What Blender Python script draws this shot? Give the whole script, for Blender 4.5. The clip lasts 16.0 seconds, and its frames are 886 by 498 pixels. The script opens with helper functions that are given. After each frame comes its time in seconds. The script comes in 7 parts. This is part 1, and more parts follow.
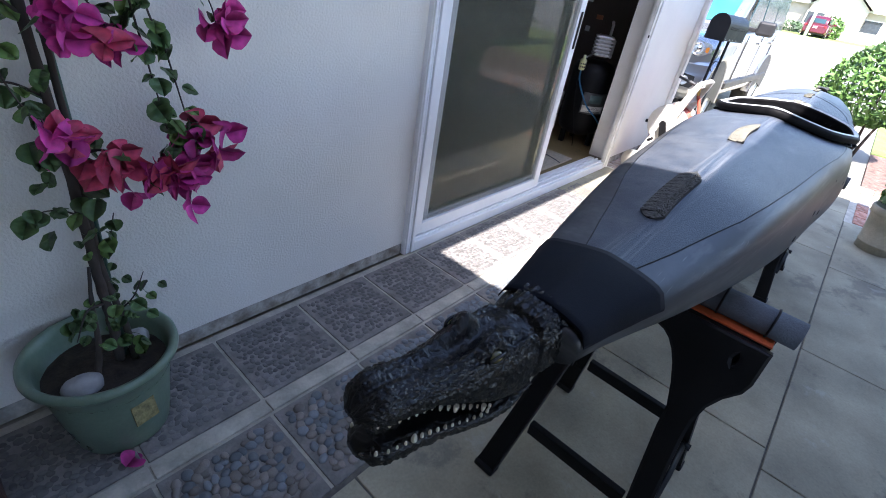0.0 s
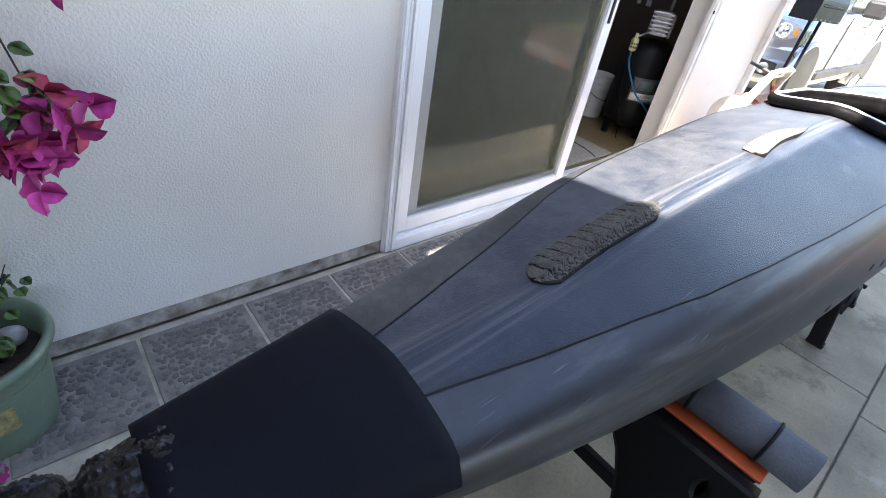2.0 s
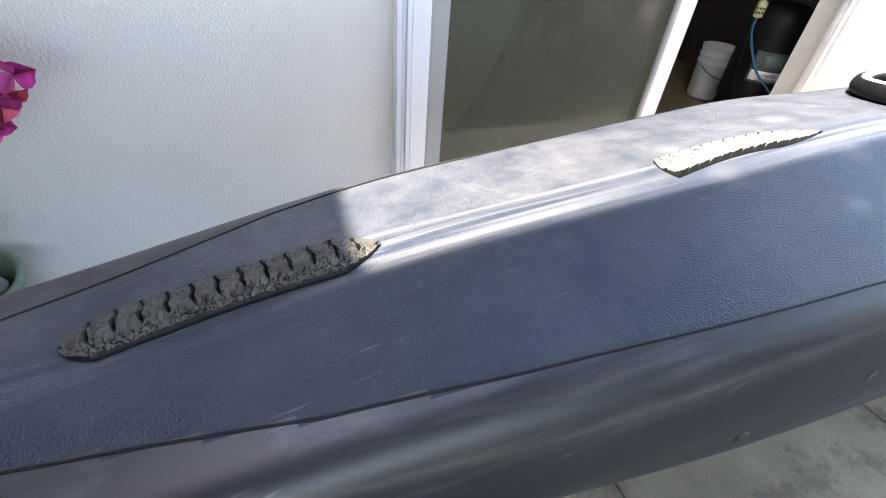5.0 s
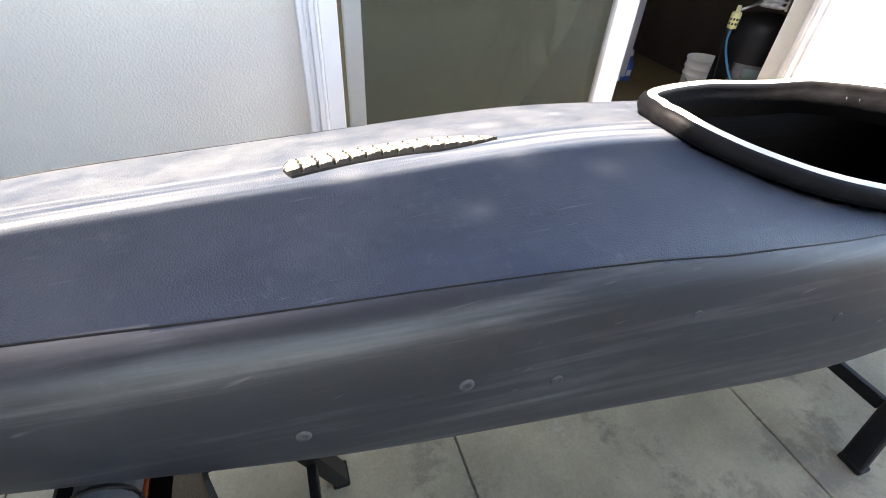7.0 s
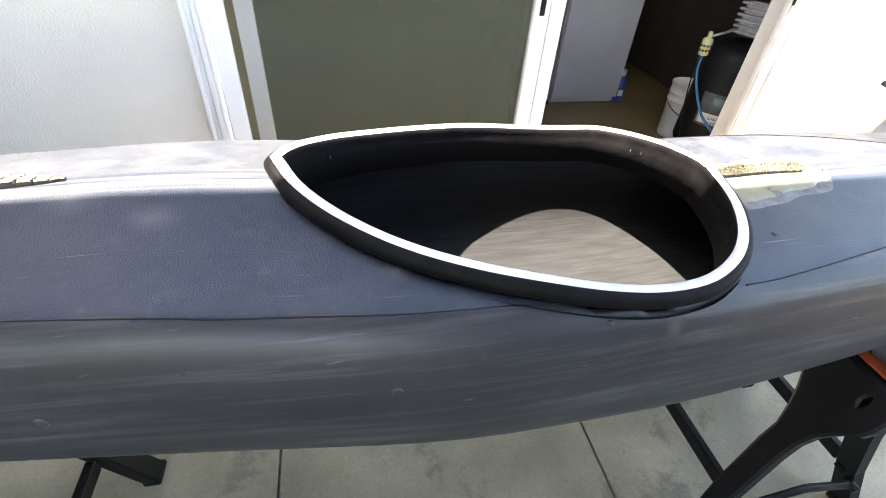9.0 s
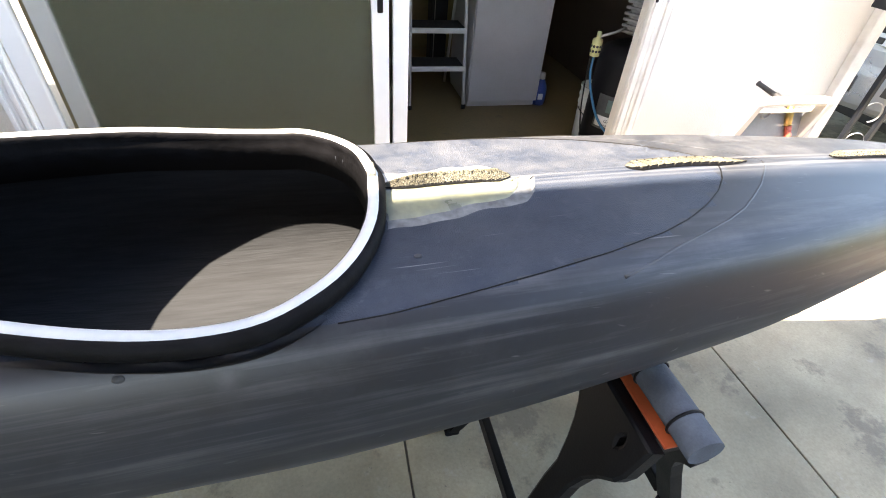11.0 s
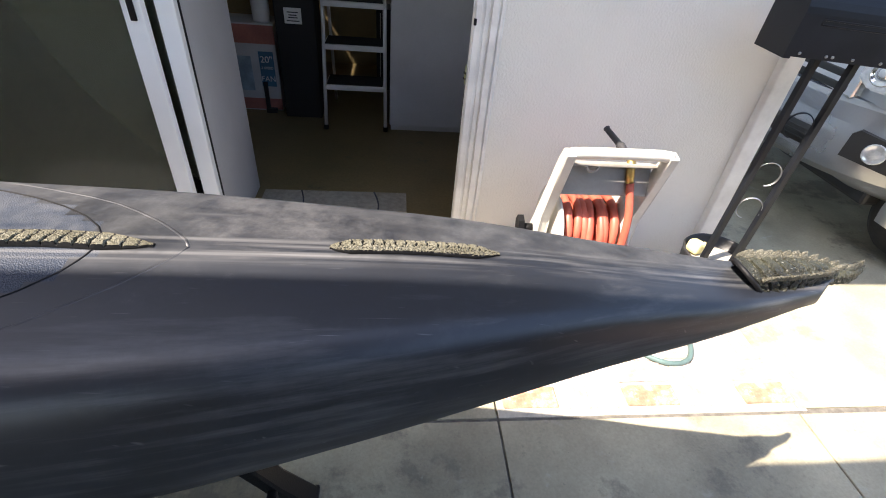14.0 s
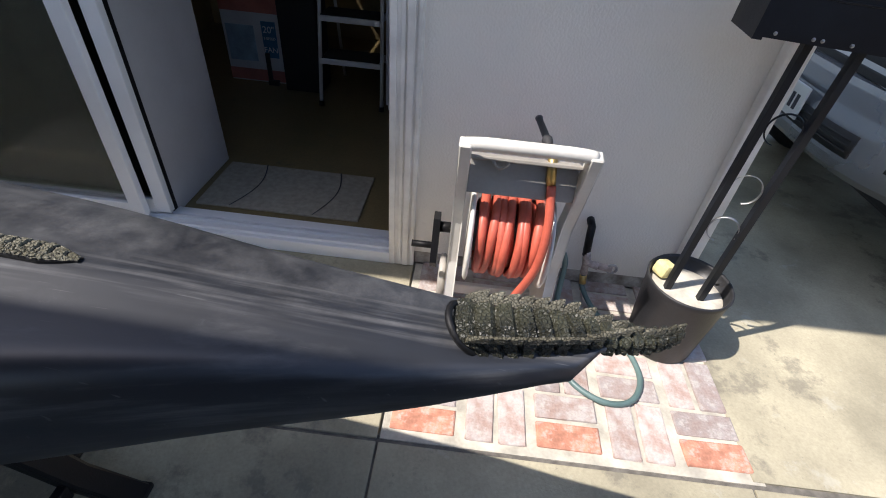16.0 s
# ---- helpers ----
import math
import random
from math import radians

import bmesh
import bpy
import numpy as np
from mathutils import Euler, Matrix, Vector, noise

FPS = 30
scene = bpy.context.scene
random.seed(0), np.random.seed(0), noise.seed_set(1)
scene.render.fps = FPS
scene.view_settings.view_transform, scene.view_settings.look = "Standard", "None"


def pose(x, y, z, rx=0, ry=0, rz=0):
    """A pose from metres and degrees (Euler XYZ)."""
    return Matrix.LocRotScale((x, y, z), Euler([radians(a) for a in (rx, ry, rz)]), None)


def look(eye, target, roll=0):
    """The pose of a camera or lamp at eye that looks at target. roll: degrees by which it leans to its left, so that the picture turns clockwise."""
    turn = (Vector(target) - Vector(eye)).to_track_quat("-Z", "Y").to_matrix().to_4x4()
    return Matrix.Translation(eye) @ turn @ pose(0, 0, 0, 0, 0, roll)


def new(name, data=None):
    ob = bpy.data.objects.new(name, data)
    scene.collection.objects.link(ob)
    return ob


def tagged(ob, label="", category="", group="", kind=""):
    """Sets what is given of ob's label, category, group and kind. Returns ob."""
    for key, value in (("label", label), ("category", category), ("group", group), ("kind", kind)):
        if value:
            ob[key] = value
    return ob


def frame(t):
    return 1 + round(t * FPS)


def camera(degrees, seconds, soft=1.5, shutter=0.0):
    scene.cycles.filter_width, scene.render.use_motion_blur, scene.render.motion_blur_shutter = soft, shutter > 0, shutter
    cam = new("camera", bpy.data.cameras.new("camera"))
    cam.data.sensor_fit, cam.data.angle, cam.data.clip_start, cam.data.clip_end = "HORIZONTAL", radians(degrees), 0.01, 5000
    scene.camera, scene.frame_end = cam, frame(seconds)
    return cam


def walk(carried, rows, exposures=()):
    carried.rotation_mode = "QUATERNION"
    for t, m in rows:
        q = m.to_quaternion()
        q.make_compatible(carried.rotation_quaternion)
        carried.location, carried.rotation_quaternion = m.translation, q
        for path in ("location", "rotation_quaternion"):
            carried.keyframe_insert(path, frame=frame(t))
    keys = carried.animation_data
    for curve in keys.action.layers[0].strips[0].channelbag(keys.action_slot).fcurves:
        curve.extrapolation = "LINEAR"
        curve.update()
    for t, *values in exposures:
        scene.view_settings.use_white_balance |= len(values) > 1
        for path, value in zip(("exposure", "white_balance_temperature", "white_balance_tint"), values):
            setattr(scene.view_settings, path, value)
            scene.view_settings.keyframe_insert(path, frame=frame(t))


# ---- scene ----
cam = camera(87.0, 16.0, soft=1.0)
PATH = [
    (0, (-1.558, -1.473, 1.400), (-0.275, -0.494, 0.396), 9.91),
    (0.5, (-1.459, -1.512, 1.404), (-0.325, -0.376, 0.387), 9.71),
    (1, (-1.346, -1.508, 1.384), (-0.257, -0.370, 0.322), 10.74),
    (1.5, (-1.214, -1.506, 1.382), (-0.147, -0.390, 0.275), 12.16),
    (2, (-1.066, -1.500, 1.361), (0.027, -0.399, 0.264), 10.16),
    (2.5, (-0.940, -1.530, 1.356), (0.021, -0.338, 0.232), 10.54),
    (3, (-0.789, -1.539, 1.336), (0.075, -0.300, 0.184), 14.02),
    (5.5, (-0.464, -1.621, 1.361), (0.165, -0.320, 0.128), 4.02),
    (6, (-0.346, -1.689, 1.376), (0.204, -0.342, 0.154), 6.27),
    (6.5, (-0.244, -1.781, 1.377), (0.229, -0.351, 0.219), 3.78),
    (7, (-0.113, -1.770, 1.374), (0.430, -0.401, 0.174), 3.97),
    (7.5, (0.067, -1.780, 1.396), (0.673, -0.459, 0.172), 6.88),
    (8, (0.206, -1.801, 1.417), (0.785, -0.459, 0.203), 4.73),
    (8.5, (0.351, -1.826, 1.439), (0.820, -0.451, 0.214), 5.79),
    (9, (0.512, -1.893, 1.462), (0.872, -0.470, 0.256), 4.55),
    (9.5, (0.635, -1.889, 1.441), (1.014, -0.447, 0.263), 3.47),
    (10, (0.795, -1.900, 1.450), (1.197, -0.479, 0.254), 3.11),
    (12.5, (1.586, -1.804, 1.410), (1.985, -0.354, 0.249), 7.47),
    (13, (1.784, -1.755, 1.423), (2.221, -0.308, 0.272), 6.24),
    (13.5, (1.939, -1.733, 1.422), (2.319, -0.263, 0.279), 3.62),
    (14, (2.161, -1.750, 1.437), (2.370, -0.250, 0.290), 5.75),
    (14.5, (2.322, -1.747, 1.426), (2.463, -0.256, 0.257), 5.28),
    (15, (2.479, -1.674, 1.407), (2.679, -0.220, 0.200), 5.83),
    (15.5, (2.617, -1.591, 1.397), (2.800, -0.124, 0.203), 5.80),
    (16, (2.705, -1.568, 1.382), (2.662, -0.100, 0.176), 5.63),
]
walk(cam, [(t, look(eye, target, roll)) for t, eye, target, roll in PATH],
     exposures=[(0, 2.33, 6200, 17), (1, 2.80, 6600, 16), (2.5, 3.0, 7100, 15), (4, 3.18, 7200, 15), (6, 3.3, 7500, 15), (9, 3.55, 7900, 13),
                (11, 3.2, 7900, 14), (13, 2.63, 7600, 14), (14, 1.93, 7200, 15), (15, 1.13, 6550, 14), (16, 0.83, 6500, 14)])

# ---- light ----
SUN_WAY = Vector((0.62, 0.25, -1.0)).normalized()
world = bpy.data.worlds.new("sky")
scene.world = world
world.use_nodes = True
wn = world.node_tree.nodes
sky = wn.new("ShaderNodeTexSky")
sky.sky_type = "NISHITA"
sky.sun_disc = False
sky.dust_density, sky.ozone_density = 1.0, 1.2
sky.sun_elevation = math.asin(-SUN_WAY.z)
sky.sun_rotation = math.atan2(-SUN_WAY.x, -SUN_WAY.y)
wn["Background"].inputs["Strength"].default_value = 0.15
world.node_tree.links.new(sky.outputs["Color"], wn["Background"].inputs["Color"])
sun = new("sun", bpy.data.lights.new("sun", "SUN"))
sun.data.energy, sun.data.angle, sun.data.color = 4.2, radians(0.55), (1.0, 0.95, 0.87)
sun.rotation_mode = "QUATERNION"
sun.rotation_quaternion = SUN_WAY.to_track_quat("-Z", "Y")


# ---- materials ----
def material(name, base, rough=0.6, metal=0.0, var=0.2, scale=6.0, bump=0.15, grain=90.0, second=None, rvar=0.12,
             stretch=(1, 1, 1), depth=0.004, random_tint=0.0, coat=0.0, spec=0.5):
    """A procedural surface: two scales of colour change, uneven gloss and fine relief."""
    m = bpy.data.materials.new(name)
    m.use_nodes = True
    nodes, links = m.node_tree.nodes, m.node_tree.links
    b = nodes["Principled BSDF"]
    b.inputs["Metallic"].default_value = metal
    b.inputs["Coat Weight"].default_value = coat
    b.inputs["Specular IOR Level"].default_value = spec
    co = nodes.new("ShaderNodeTexCoord")
    mp = nodes.new("ShaderNodeMapping")
    mp.inputs["Scale"].default_value = stretch
    links.new(co.outputs["Object"], mp.inputs["Vector"])
    big = nodes.new("ShaderNodeTexNoise")
    big.inputs["Scale"].default_value, big.inputs["Detail"].default_value = scale, 5
    fine = nodes.new("ShaderNodeTexNoise")
    fine.inputs["Scale"].default_value, fine.inputs["Detail"].default_value = grain, 4
    for n in (big, fine):
        links.new(mp.outputs["Vector"], n.inputs["Vector"])
    ramp = nodes.new("ShaderNodeValToRGB")
    lo = second or tuple(c * (1 - var) for c in base)
    hi = base if second else tuple(min(1, c * (1 + var)) for c in base)
    ramp.color_ramp.elements[0].position, ramp.color_ramp.elements[1].position = 0.32, 0.68
    ramp.color_ramp.elements[0].color, ramp.color_ramp.elements[1].color = (*lo, 1), (*hi, 1)
    links.new(big.outputs["Fac"], ramp.inputs["Fac"])
    mix = nodes.new("ShaderNodeMix")
    mix.data_type, mix.blend_type = "RGBA", "OVERLAY"
    mix.inputs["Factor"].default_value = min(0.9, var)
    links.new(ramp.outputs["Color"], mix.inputs["A"])
    links.new(fine.outputs["Color"], mix.inputs["B"])
    bw = nodes.new("ShaderNodeRGBToBW")
    links.new(fine.outputs["Color"], bw.inputs["Color"])
    links.new(bw.outputs["Val"], mix.inputs["B"])
    colour = mix.outputs["Result"]
    if random_tint:
        info = nodes.new("ShaderNodeObjectInfo")
        hsv = nodes.new("ShaderNodeHueSaturation")
        rng = nodes.new("ShaderNodeMapRange")
        rng.inputs["To Min"].default_value, rng.inputs["To Max"].default_value = 1 - random_tint, 1 + random_tint
        links.new(info.outputs["Random"], rng.inputs["Value"])
        links.new(rng.outputs["Result"], hsv.inputs["Value"])
        links.new(colour, hsv.inputs["Color"])
        colour = hsv.outputs["Color"]
    links.new(colour, b.inputs["Base Color"])
    r = nodes.new("ShaderNodeMapRange")
    r.inputs["To Min"].default_value, r.inputs["To Max"].default_value = max(0.03, rough - rvar), min(1, rough + rvar)
    links.new(big.outputs["Fac"], r.inputs["Value"])
    links.new(r.outputs["Result"], b.inputs["Roughness"])
    if bump:
        bp = nodes.new("ShaderNodeBump")
        bp.inputs["Strength"].default_value, bp.inputs["Distance"].default_value = bump, depth
        links.new(fine.outputs["Fac"], bp.inputs["Height"])
        links.new(bp.outputs["Normal"], b.inputs["Normal"])
    return m


STUCCO = material("white_stucco", (0.80, 0.765, 0.695), 0.9, var=0.06, scale=1.5, bump=0.5, grain=120, depth=0.006)
VINYL = material("white_vinyl", (0.80, 0.81, 0.82), 0.35, var=0.05, scale=3, bump=0.03)
WOODTRIM = material("weathered_white_trim", (0.72, 0.70, 0.66), 0.6, var=0.14, scale=9, bump=0.2, grain=60)
CONCRETE = material("grey_concrete", (0.33, 0.300, 0.215), 0.85, var=0.28, scale=2.6, bump=0.3, grain=110, random_tint=0.07)


def stain(m, scale, low, high, amount, colour, detail=10.0):
    """Adds blotches of dirt with ragged edges to a surface."""
    nodes, links = m.node_tree.nodes, m.node_tree.links
    b = nodes["Principled BSDF"]
    src = b.inputs["Base Color"].links[0].from_socket
    co, no, rg, mx = (nodes.new(k) for k in ("ShaderNodeTexCoord", "ShaderNodeTexNoise", "ShaderNodeMapRange", "ShaderNodeMix"))
    no.inputs["Scale"].default_value, no.inputs["Detail"].default_value, no.inputs["Roughness"].default_value = scale, detail, 0.72
    links.new(co.outputs["Object"], no.inputs["Vector"])
    rg.inputs["From Min"].default_value, rg.inputs["From Max"].default_value, rg.inputs["To Max"].default_value = low, high, amount
    links.new(no.outputs["Fac"], rg.inputs["Value"])
    mx.data_type, mx.blend_type = "RGBA", "MIX"
    mx.inputs["B"].default_value = (*colour, 1)
    links.new(rg.outputs["Result"], mx.inputs["Factor"])
    links.new(src, mx.inputs["A"])
    links.new(mx.outputs["Result"], b.inputs["Base Color"])


stain(CONCRETE, 1.7, 0.55, 0.60, 0.55, (0.13, 0.12, 0.10))
stain(CONCRETE, 5.5, 0.60, 0.66, 0.35, (0.46, 0.45, 0.40))
stain(CONCRETE, 60.0, 0.66, 0.72, 0.5, (0.10, 0.09, 0.08), 3.0)
stain(STUCCO, 2.2, 0.58, 0.75, 0.25, (0.56, 0.53, 0.47), 6.0)
TANWALL = material("tan_stucco", (0.26, 0.225, 0.185), 0.9, var=0.08, scale=1.5, bump=0.5, grain=120, depth=0.006)
# dark finish of the added southeast wall, keeps hull reflections dim
DARKBLOCK = material("dark_stained_boards", (0.055, 0.045, 0.037), 0.8, var=0.25, scale=3, bump=0.3, grain=60, stretch=(6, 6, 0.3))
JOINT = material("dark_joint", (0.13, 0.12, 0.105), 0.95, var=0.3, scale=30, bump=0.3)
CURB = material("stained_curb", (0.50, 0.47, 0.42), 0.9, var=0.4, scale=14, bump=0.5, grain=80, second=(0.16, 0.13, 0.10))
MORTAR = material("pale_mortar", (0.46, 0.43, 0.36), 0.95, var=0.25, scale=12, bump=0.4)
PEBBLE_BED = material("pebble_bed", (0.23, 0.215, 0.20), 0.95, var=0.3, scale=14, bump=0.5)
RUBBER = material("black_rubber", (0.006, 0.006, 0.007), 0.55, var=0.3, scale=12, bump=0.2, spec=0.3)
BLACKPLASTIC = material("black_plastic", (0.006, 0.006, 0.007), 0.5, var=0.3, scale=8, bump=0.15, grain=200, spec=0.22)
FOAM = material("grey_foam", (0.10, 0.115, 0.14), 0.9, var=0.2, scale=20, bump=0.4, grain=220)
ORANGE = material("orange_plastic", (0.60, 0.12, 0.04), 0.5, var=0.2)
ROOFWOOD = material("painted_roof_boards", (0.30, 0.29, 0.28), 0.8, var=0.1)


def hull_material(name, leather):
    """Scuffed dark plastic: pale wear along the ridge, far slope also painted sunlit, long scratches; leathery grain on
    the deck panel.
    """
    m = material(name, (0.021, 0.030, 0.049) if leather else (0.010, 0.013, 0.020), 0.42 if leather else 0.46, var=0.22, scale=4.0, bump=0.0, stretch=(0.3, 1, 1.4), rvar=0.10 if leather else 0.16)
    nodes, links = m.node_tree.nodes, m.node_tree.links
    b = nodes["Principled BSDF"]
    src = b.inputs["Base Color"].links[0].from_socket
    co = nodes.new("ShaderNodeTexCoord")
    sep = nodes.new("ShaderNodeSeparateXYZ")
    links.new(co.outputs["Object"], sep.inputs["Vector"])
    off = nodes.new("ShaderNodeMath"); off.operation = "ADD"; off.inputs[1].default_value = 1.326
    links.new(sep.outputs["Y"], off.inputs[0])
    bend = nodes.new("ShaderNodeMapRange")
    bend.inputs["From Min"].default_value, bend.inputs["From Max"].default_value = 1.5, 2.8
    bend.inputs["To Min"].default_value, bend.inputs["To Max"].default_value = 0.0, -0.017
    links.new(sep.outputs["X"], bend.inputs["Value"])
    line = nodes.new("ShaderNodeMath"); line.operation = "ADD"
    links.new(off.outputs["Value"], line.inputs[0]); links.new(bend.outputs["Result"], line.inputs[1])
    ab = nodes.new("ShaderNodeMath"); ab.operation = "ABSOLUTE"
    links.new(line.outputs["Value"], ab.inputs[0])
    st = nodes.new("ShaderNodeMapping"); st.inputs["Scale"].default_value = (1.4, 130, 50)
    links.new(co.outputs["Object"], st.inputs["Vector"])
    streak = nodes.new("ShaderNodeTexNoise"); streak.inputs["Scale"].default_value = 1.0; streak.inputs["Detail"].default_value = 6
    links.new(st.outputs["Vector"], streak.inputs["Vector"])
    band = nodes.new("ShaderNodeMapRange")
    band.inputs["From Min"].default_value, band.inputs["From Max"].default_value = 0.016, 0.040
    band.inputs["To Min"].default_value, band.inputs["To Max"].default_value = 1.0, 0.0
    links.new(ab.outputs["Value"], band.inputs["Value"])
    strk = nodes.new("ShaderNodeMapRange")
    strk.inputs["From Min"].default_value, strk.inputs["From Max"].default_value = 0.42, 0.74
    strk.inputs["To Max"].default_value = 0.42
    links.new(streak.outputs["Fac"], strk.inputs["Value"])
    wear = nodes.new("ShaderNodeMath"); wear.operation = "MULTIPLY"
    links.new(band.outputs["Result"], wear.inputs[0]); links.new(strk.outputs["Result"], wear.inputs[1])
    # scuffed patches
    sc = nodes.new("ShaderNodeTexNoise"); sc.inputs["Scale"].default_value = 14; sc.inputs["Detail"].default_value = 9; sc.inputs["Roughness"].default_value = 0.8
    links.new(co.outputs["Object"], sc.inputs["Vector"])
    scr = nodes.new("ShaderNodeMapRange")
    scr.inputs["From Min"].default_value, scr.inputs["From Max"].default_value = 0.62, 0.84
    scr.inputs["To Max"].default_value = 0.34 if leather else 0.22
    links.new(sc.outputs["Fac"], scr.inputs["Value"])
    # long faint rub marks along the sides
    if not leather:
        lm = nodes.new("ShaderNodeMapping"); lm.inputs["Scale"].default_value = (1.6, 16, 48)
        links.new(co.outputs["Object"], lm.inputs["Vector"])
        ln = nodes.new("ShaderNodeTexNoise"); ln.inputs["Scale"].default_value = 1.0; ln.inputs["Detail"].default_value = 7; ln.inputs["Roughness"].default_value = 0.65
        links.new(lm.outputs["Vector"], ln.inputs["Vector"])
        lr = nodes.new("ShaderNodeMapRange")
        lr.inputs["From Min"].default_value, lr.inputs["From Max"].default_value = 0.50, 0.78
        lr.inputs["To Max"].default_value = 0.32
        links.new(ln.outputs["Fac"], lr.inputs["Value"])
        rub = nodes.new("ShaderNodeMath"); rub.operation = "MAXIMUM"
        links.new(scr.outputs["Result"], rub.inputs[0]); links.new(lr.outputs["Result"], rub.inputs[1])
        scr = rub
    # round sanded spots on the deck
    for sx, sy, sr in ((-0.062, 0.047, 0.030), (0.157, 0.060, 0.028), (-0.046, -0.030, 0.024), (0.16, -0.045, 0.024), (0.29, 0.09, 0.018), (0.08, -0.11, 0.016), (0.565, -0.175, 0.016), (0.265, -0.082, 0.020), (0.95, -0.268, 0.012)):
        ds = nodes.new("ShaderNodeVectorMath"); ds.operation = "DISTANCE"
        sm = nodes.new("ShaderNodeMapping"); sm.inputs["Scale"].default_value = (0.7, 1, 0.0)
        links.new(co.outputs["Object"], sm.inputs["Vector"]); links.new(sm.outputs["Vector"], ds.inputs[0])
        ds.inputs[1].default_value = (sx * 0.7, -1.326 + sy, 0)
        dr = nodes.new("ShaderNodeMapRange"); dr.interpolation_type = "SMOOTHSTEP"
        dr.inputs["From Min"].default_value, dr.inputs["From Max"].default_value = -sr * 0.6, sr * 1.5
        dr.inputs["To Min"].default_value, dr.inputs["To Max"].default_value = 0.38 if sy > 0 else 0.24, 0.0
        wob = nodes.new("ShaderNodeMath"); wob.operation = "MULTIPLY_ADD"; wob.inputs[1].default_value = sr * 1.5
        links.new(sc.outputs["Fac"], wob.inputs[0]); links.new(ds.outputs["Value"], wob.inputs[2])
        low = nodes.new("ShaderNodeMath"); low.operation = "SUBTRACT"; low.inputs[1].default_value = sr * 0.75
        links.new(wob.outputs["Value"], low.inputs[0])
        links.new(low.outputs["Value"], dr.inputs["Value"])
        mx = nodes.new("ShaderNodeMath"); mx.operation = "MAXIMUM"
        out = scr.outputs["Result"] if "Result" in scr.outputs else scr.outputs["Value"]
        links.new(out, mx.inputs[0]); links.new(dr.outputs["Result"], mx.inputs[1])
        scr = mx
    # blotchy scuffing all along the far slope, with its sunlit paleness painted in
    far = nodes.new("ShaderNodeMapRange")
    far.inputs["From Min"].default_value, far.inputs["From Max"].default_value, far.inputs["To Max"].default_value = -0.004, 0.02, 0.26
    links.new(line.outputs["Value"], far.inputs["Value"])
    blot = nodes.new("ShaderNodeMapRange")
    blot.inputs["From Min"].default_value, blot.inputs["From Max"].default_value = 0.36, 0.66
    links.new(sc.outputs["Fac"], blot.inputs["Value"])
    sunlit_scuff = nodes.new("ShaderNodeMath"); sunlit_scuff.operation = "MULTIPLY"
    links.new(far.outputs["Result"], sunlit_scuff.inputs[0]); links.new(blot.outputs["Result"], sunlit_scuff.inputs[1])
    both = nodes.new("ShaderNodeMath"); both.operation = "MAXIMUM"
    links.new(scr.outputs["Value"], both.inputs[0]); links.new(sunlit_scuff.outputs["Value"], both.inputs[1])
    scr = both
    # fine scratches in two directions
    total = nodes.new("ShaderNodeMath"); total.operation = "MAXIMUM"
    links.new(wear.outputs["Value"], total.inputs[0]); links.new(scr.outputs["Value"], total.inputs[1])
    for k, (rot, stretch) in enumerate(((25, (6, 160, 40)), (-40, (7, 190, 40)), (70, (12, 300, 50)), (8, (9, 420, 60)), (-65, (22, 500, 60)))):
        mp = nodes.new("ShaderNodeMapping")
        mp.inputs["Rotation"].default_value = (0, 0, radians(rot)); mp.inputs["Scale"].default_value = stretch
        links.new(co.outputs["Object"], mp.inputs["Vector"])
        n = nodes.new("ShaderNodeTexNoise"); n.inputs["Scale"].default_value = 1.0; n.inputs["Detail"].default_value = 2
        links.new(mp.outputs["Vector"], n.inputs["Vector"])
        rg = nodes.new("ShaderNodeMapRange")
        rg.inputs["From Min"].default_value, rg.inputs["From Max"].default_value = 0.735, 0.82
        rg.inputs["To Max"].default_value = 0.5 if k < 2 else 0.35
        links.new(n.outputs["Fac"], rg.inputs["Value"])
        mx = nodes.new("ShaderNodeMath"); mx.operation = "MAXIMUM"
        links.new(total.outputs["Value"], mx.inputs[0]); links.new(rg.outputs["Result"], mx.inputs[1])
        total = mx
    mix = nodes.new("ShaderNodeMix"); mix.data_type = "RGBA"
    mix.inputs["B"].default_value = (0.30, 0.30, 0.30, 1)
    links.new(total.outputs["Value"], mix.inputs["Factor"]); links.new(src, mix.inputs["A"])
    links.new(mix.outputs["Result"], b.inputs["Base Color"])
    b.inputs["Specular IOR Level"].default_value = 0.36 if leather else 0.70
    gr = nodes.new("ShaderNodeTexVoronoi" if leather else "ShaderNodeTexNoise")
    gr.inputs["Scale"].default_value = 480 if leather else 40
    gm = nodes.new("ShaderNodeMapping"); gm.inputs["Scale"].default_value = (1, 1, 1) if leather else (0.15, 1, 2)
    links.new(co.outputs["Object"], gm.inputs["Vector"]); links.new(gm.outputs["Vector"], gr.inputs["Vector"])
    bp = nodes.new("ShaderNodeBump"); bp.inputs["Strength"].default_value = 0.26 if leather else 0.06; bp.inputs["Distance"].default_value = 0.003
    links.new(gr.outputs["Distance" if leather else "Fac"], bp.inputs["Height"])
    links.new(bp.outputs["Normal"], b.inputs["Normal"])
    return m


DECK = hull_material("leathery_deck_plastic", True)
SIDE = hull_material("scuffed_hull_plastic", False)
stain(SIDE, 4.5, 0.46, 0.64, 0.55, (0.008, 0.009, 0.012), 7.0)
stain(SIDE, 7.0, 0.52, 0.74, 0.18, (0.10, 0.103, 0.11), 9.0)
stain(DECK, 5.0, 0.42, 0.72, 0.38, (0.085, 0.092, 0.105), 9.0)
stain(DECK, 26.0, 0.58, 0.70, 0.22, (0.11, 0.115, 0.125), 9.0)


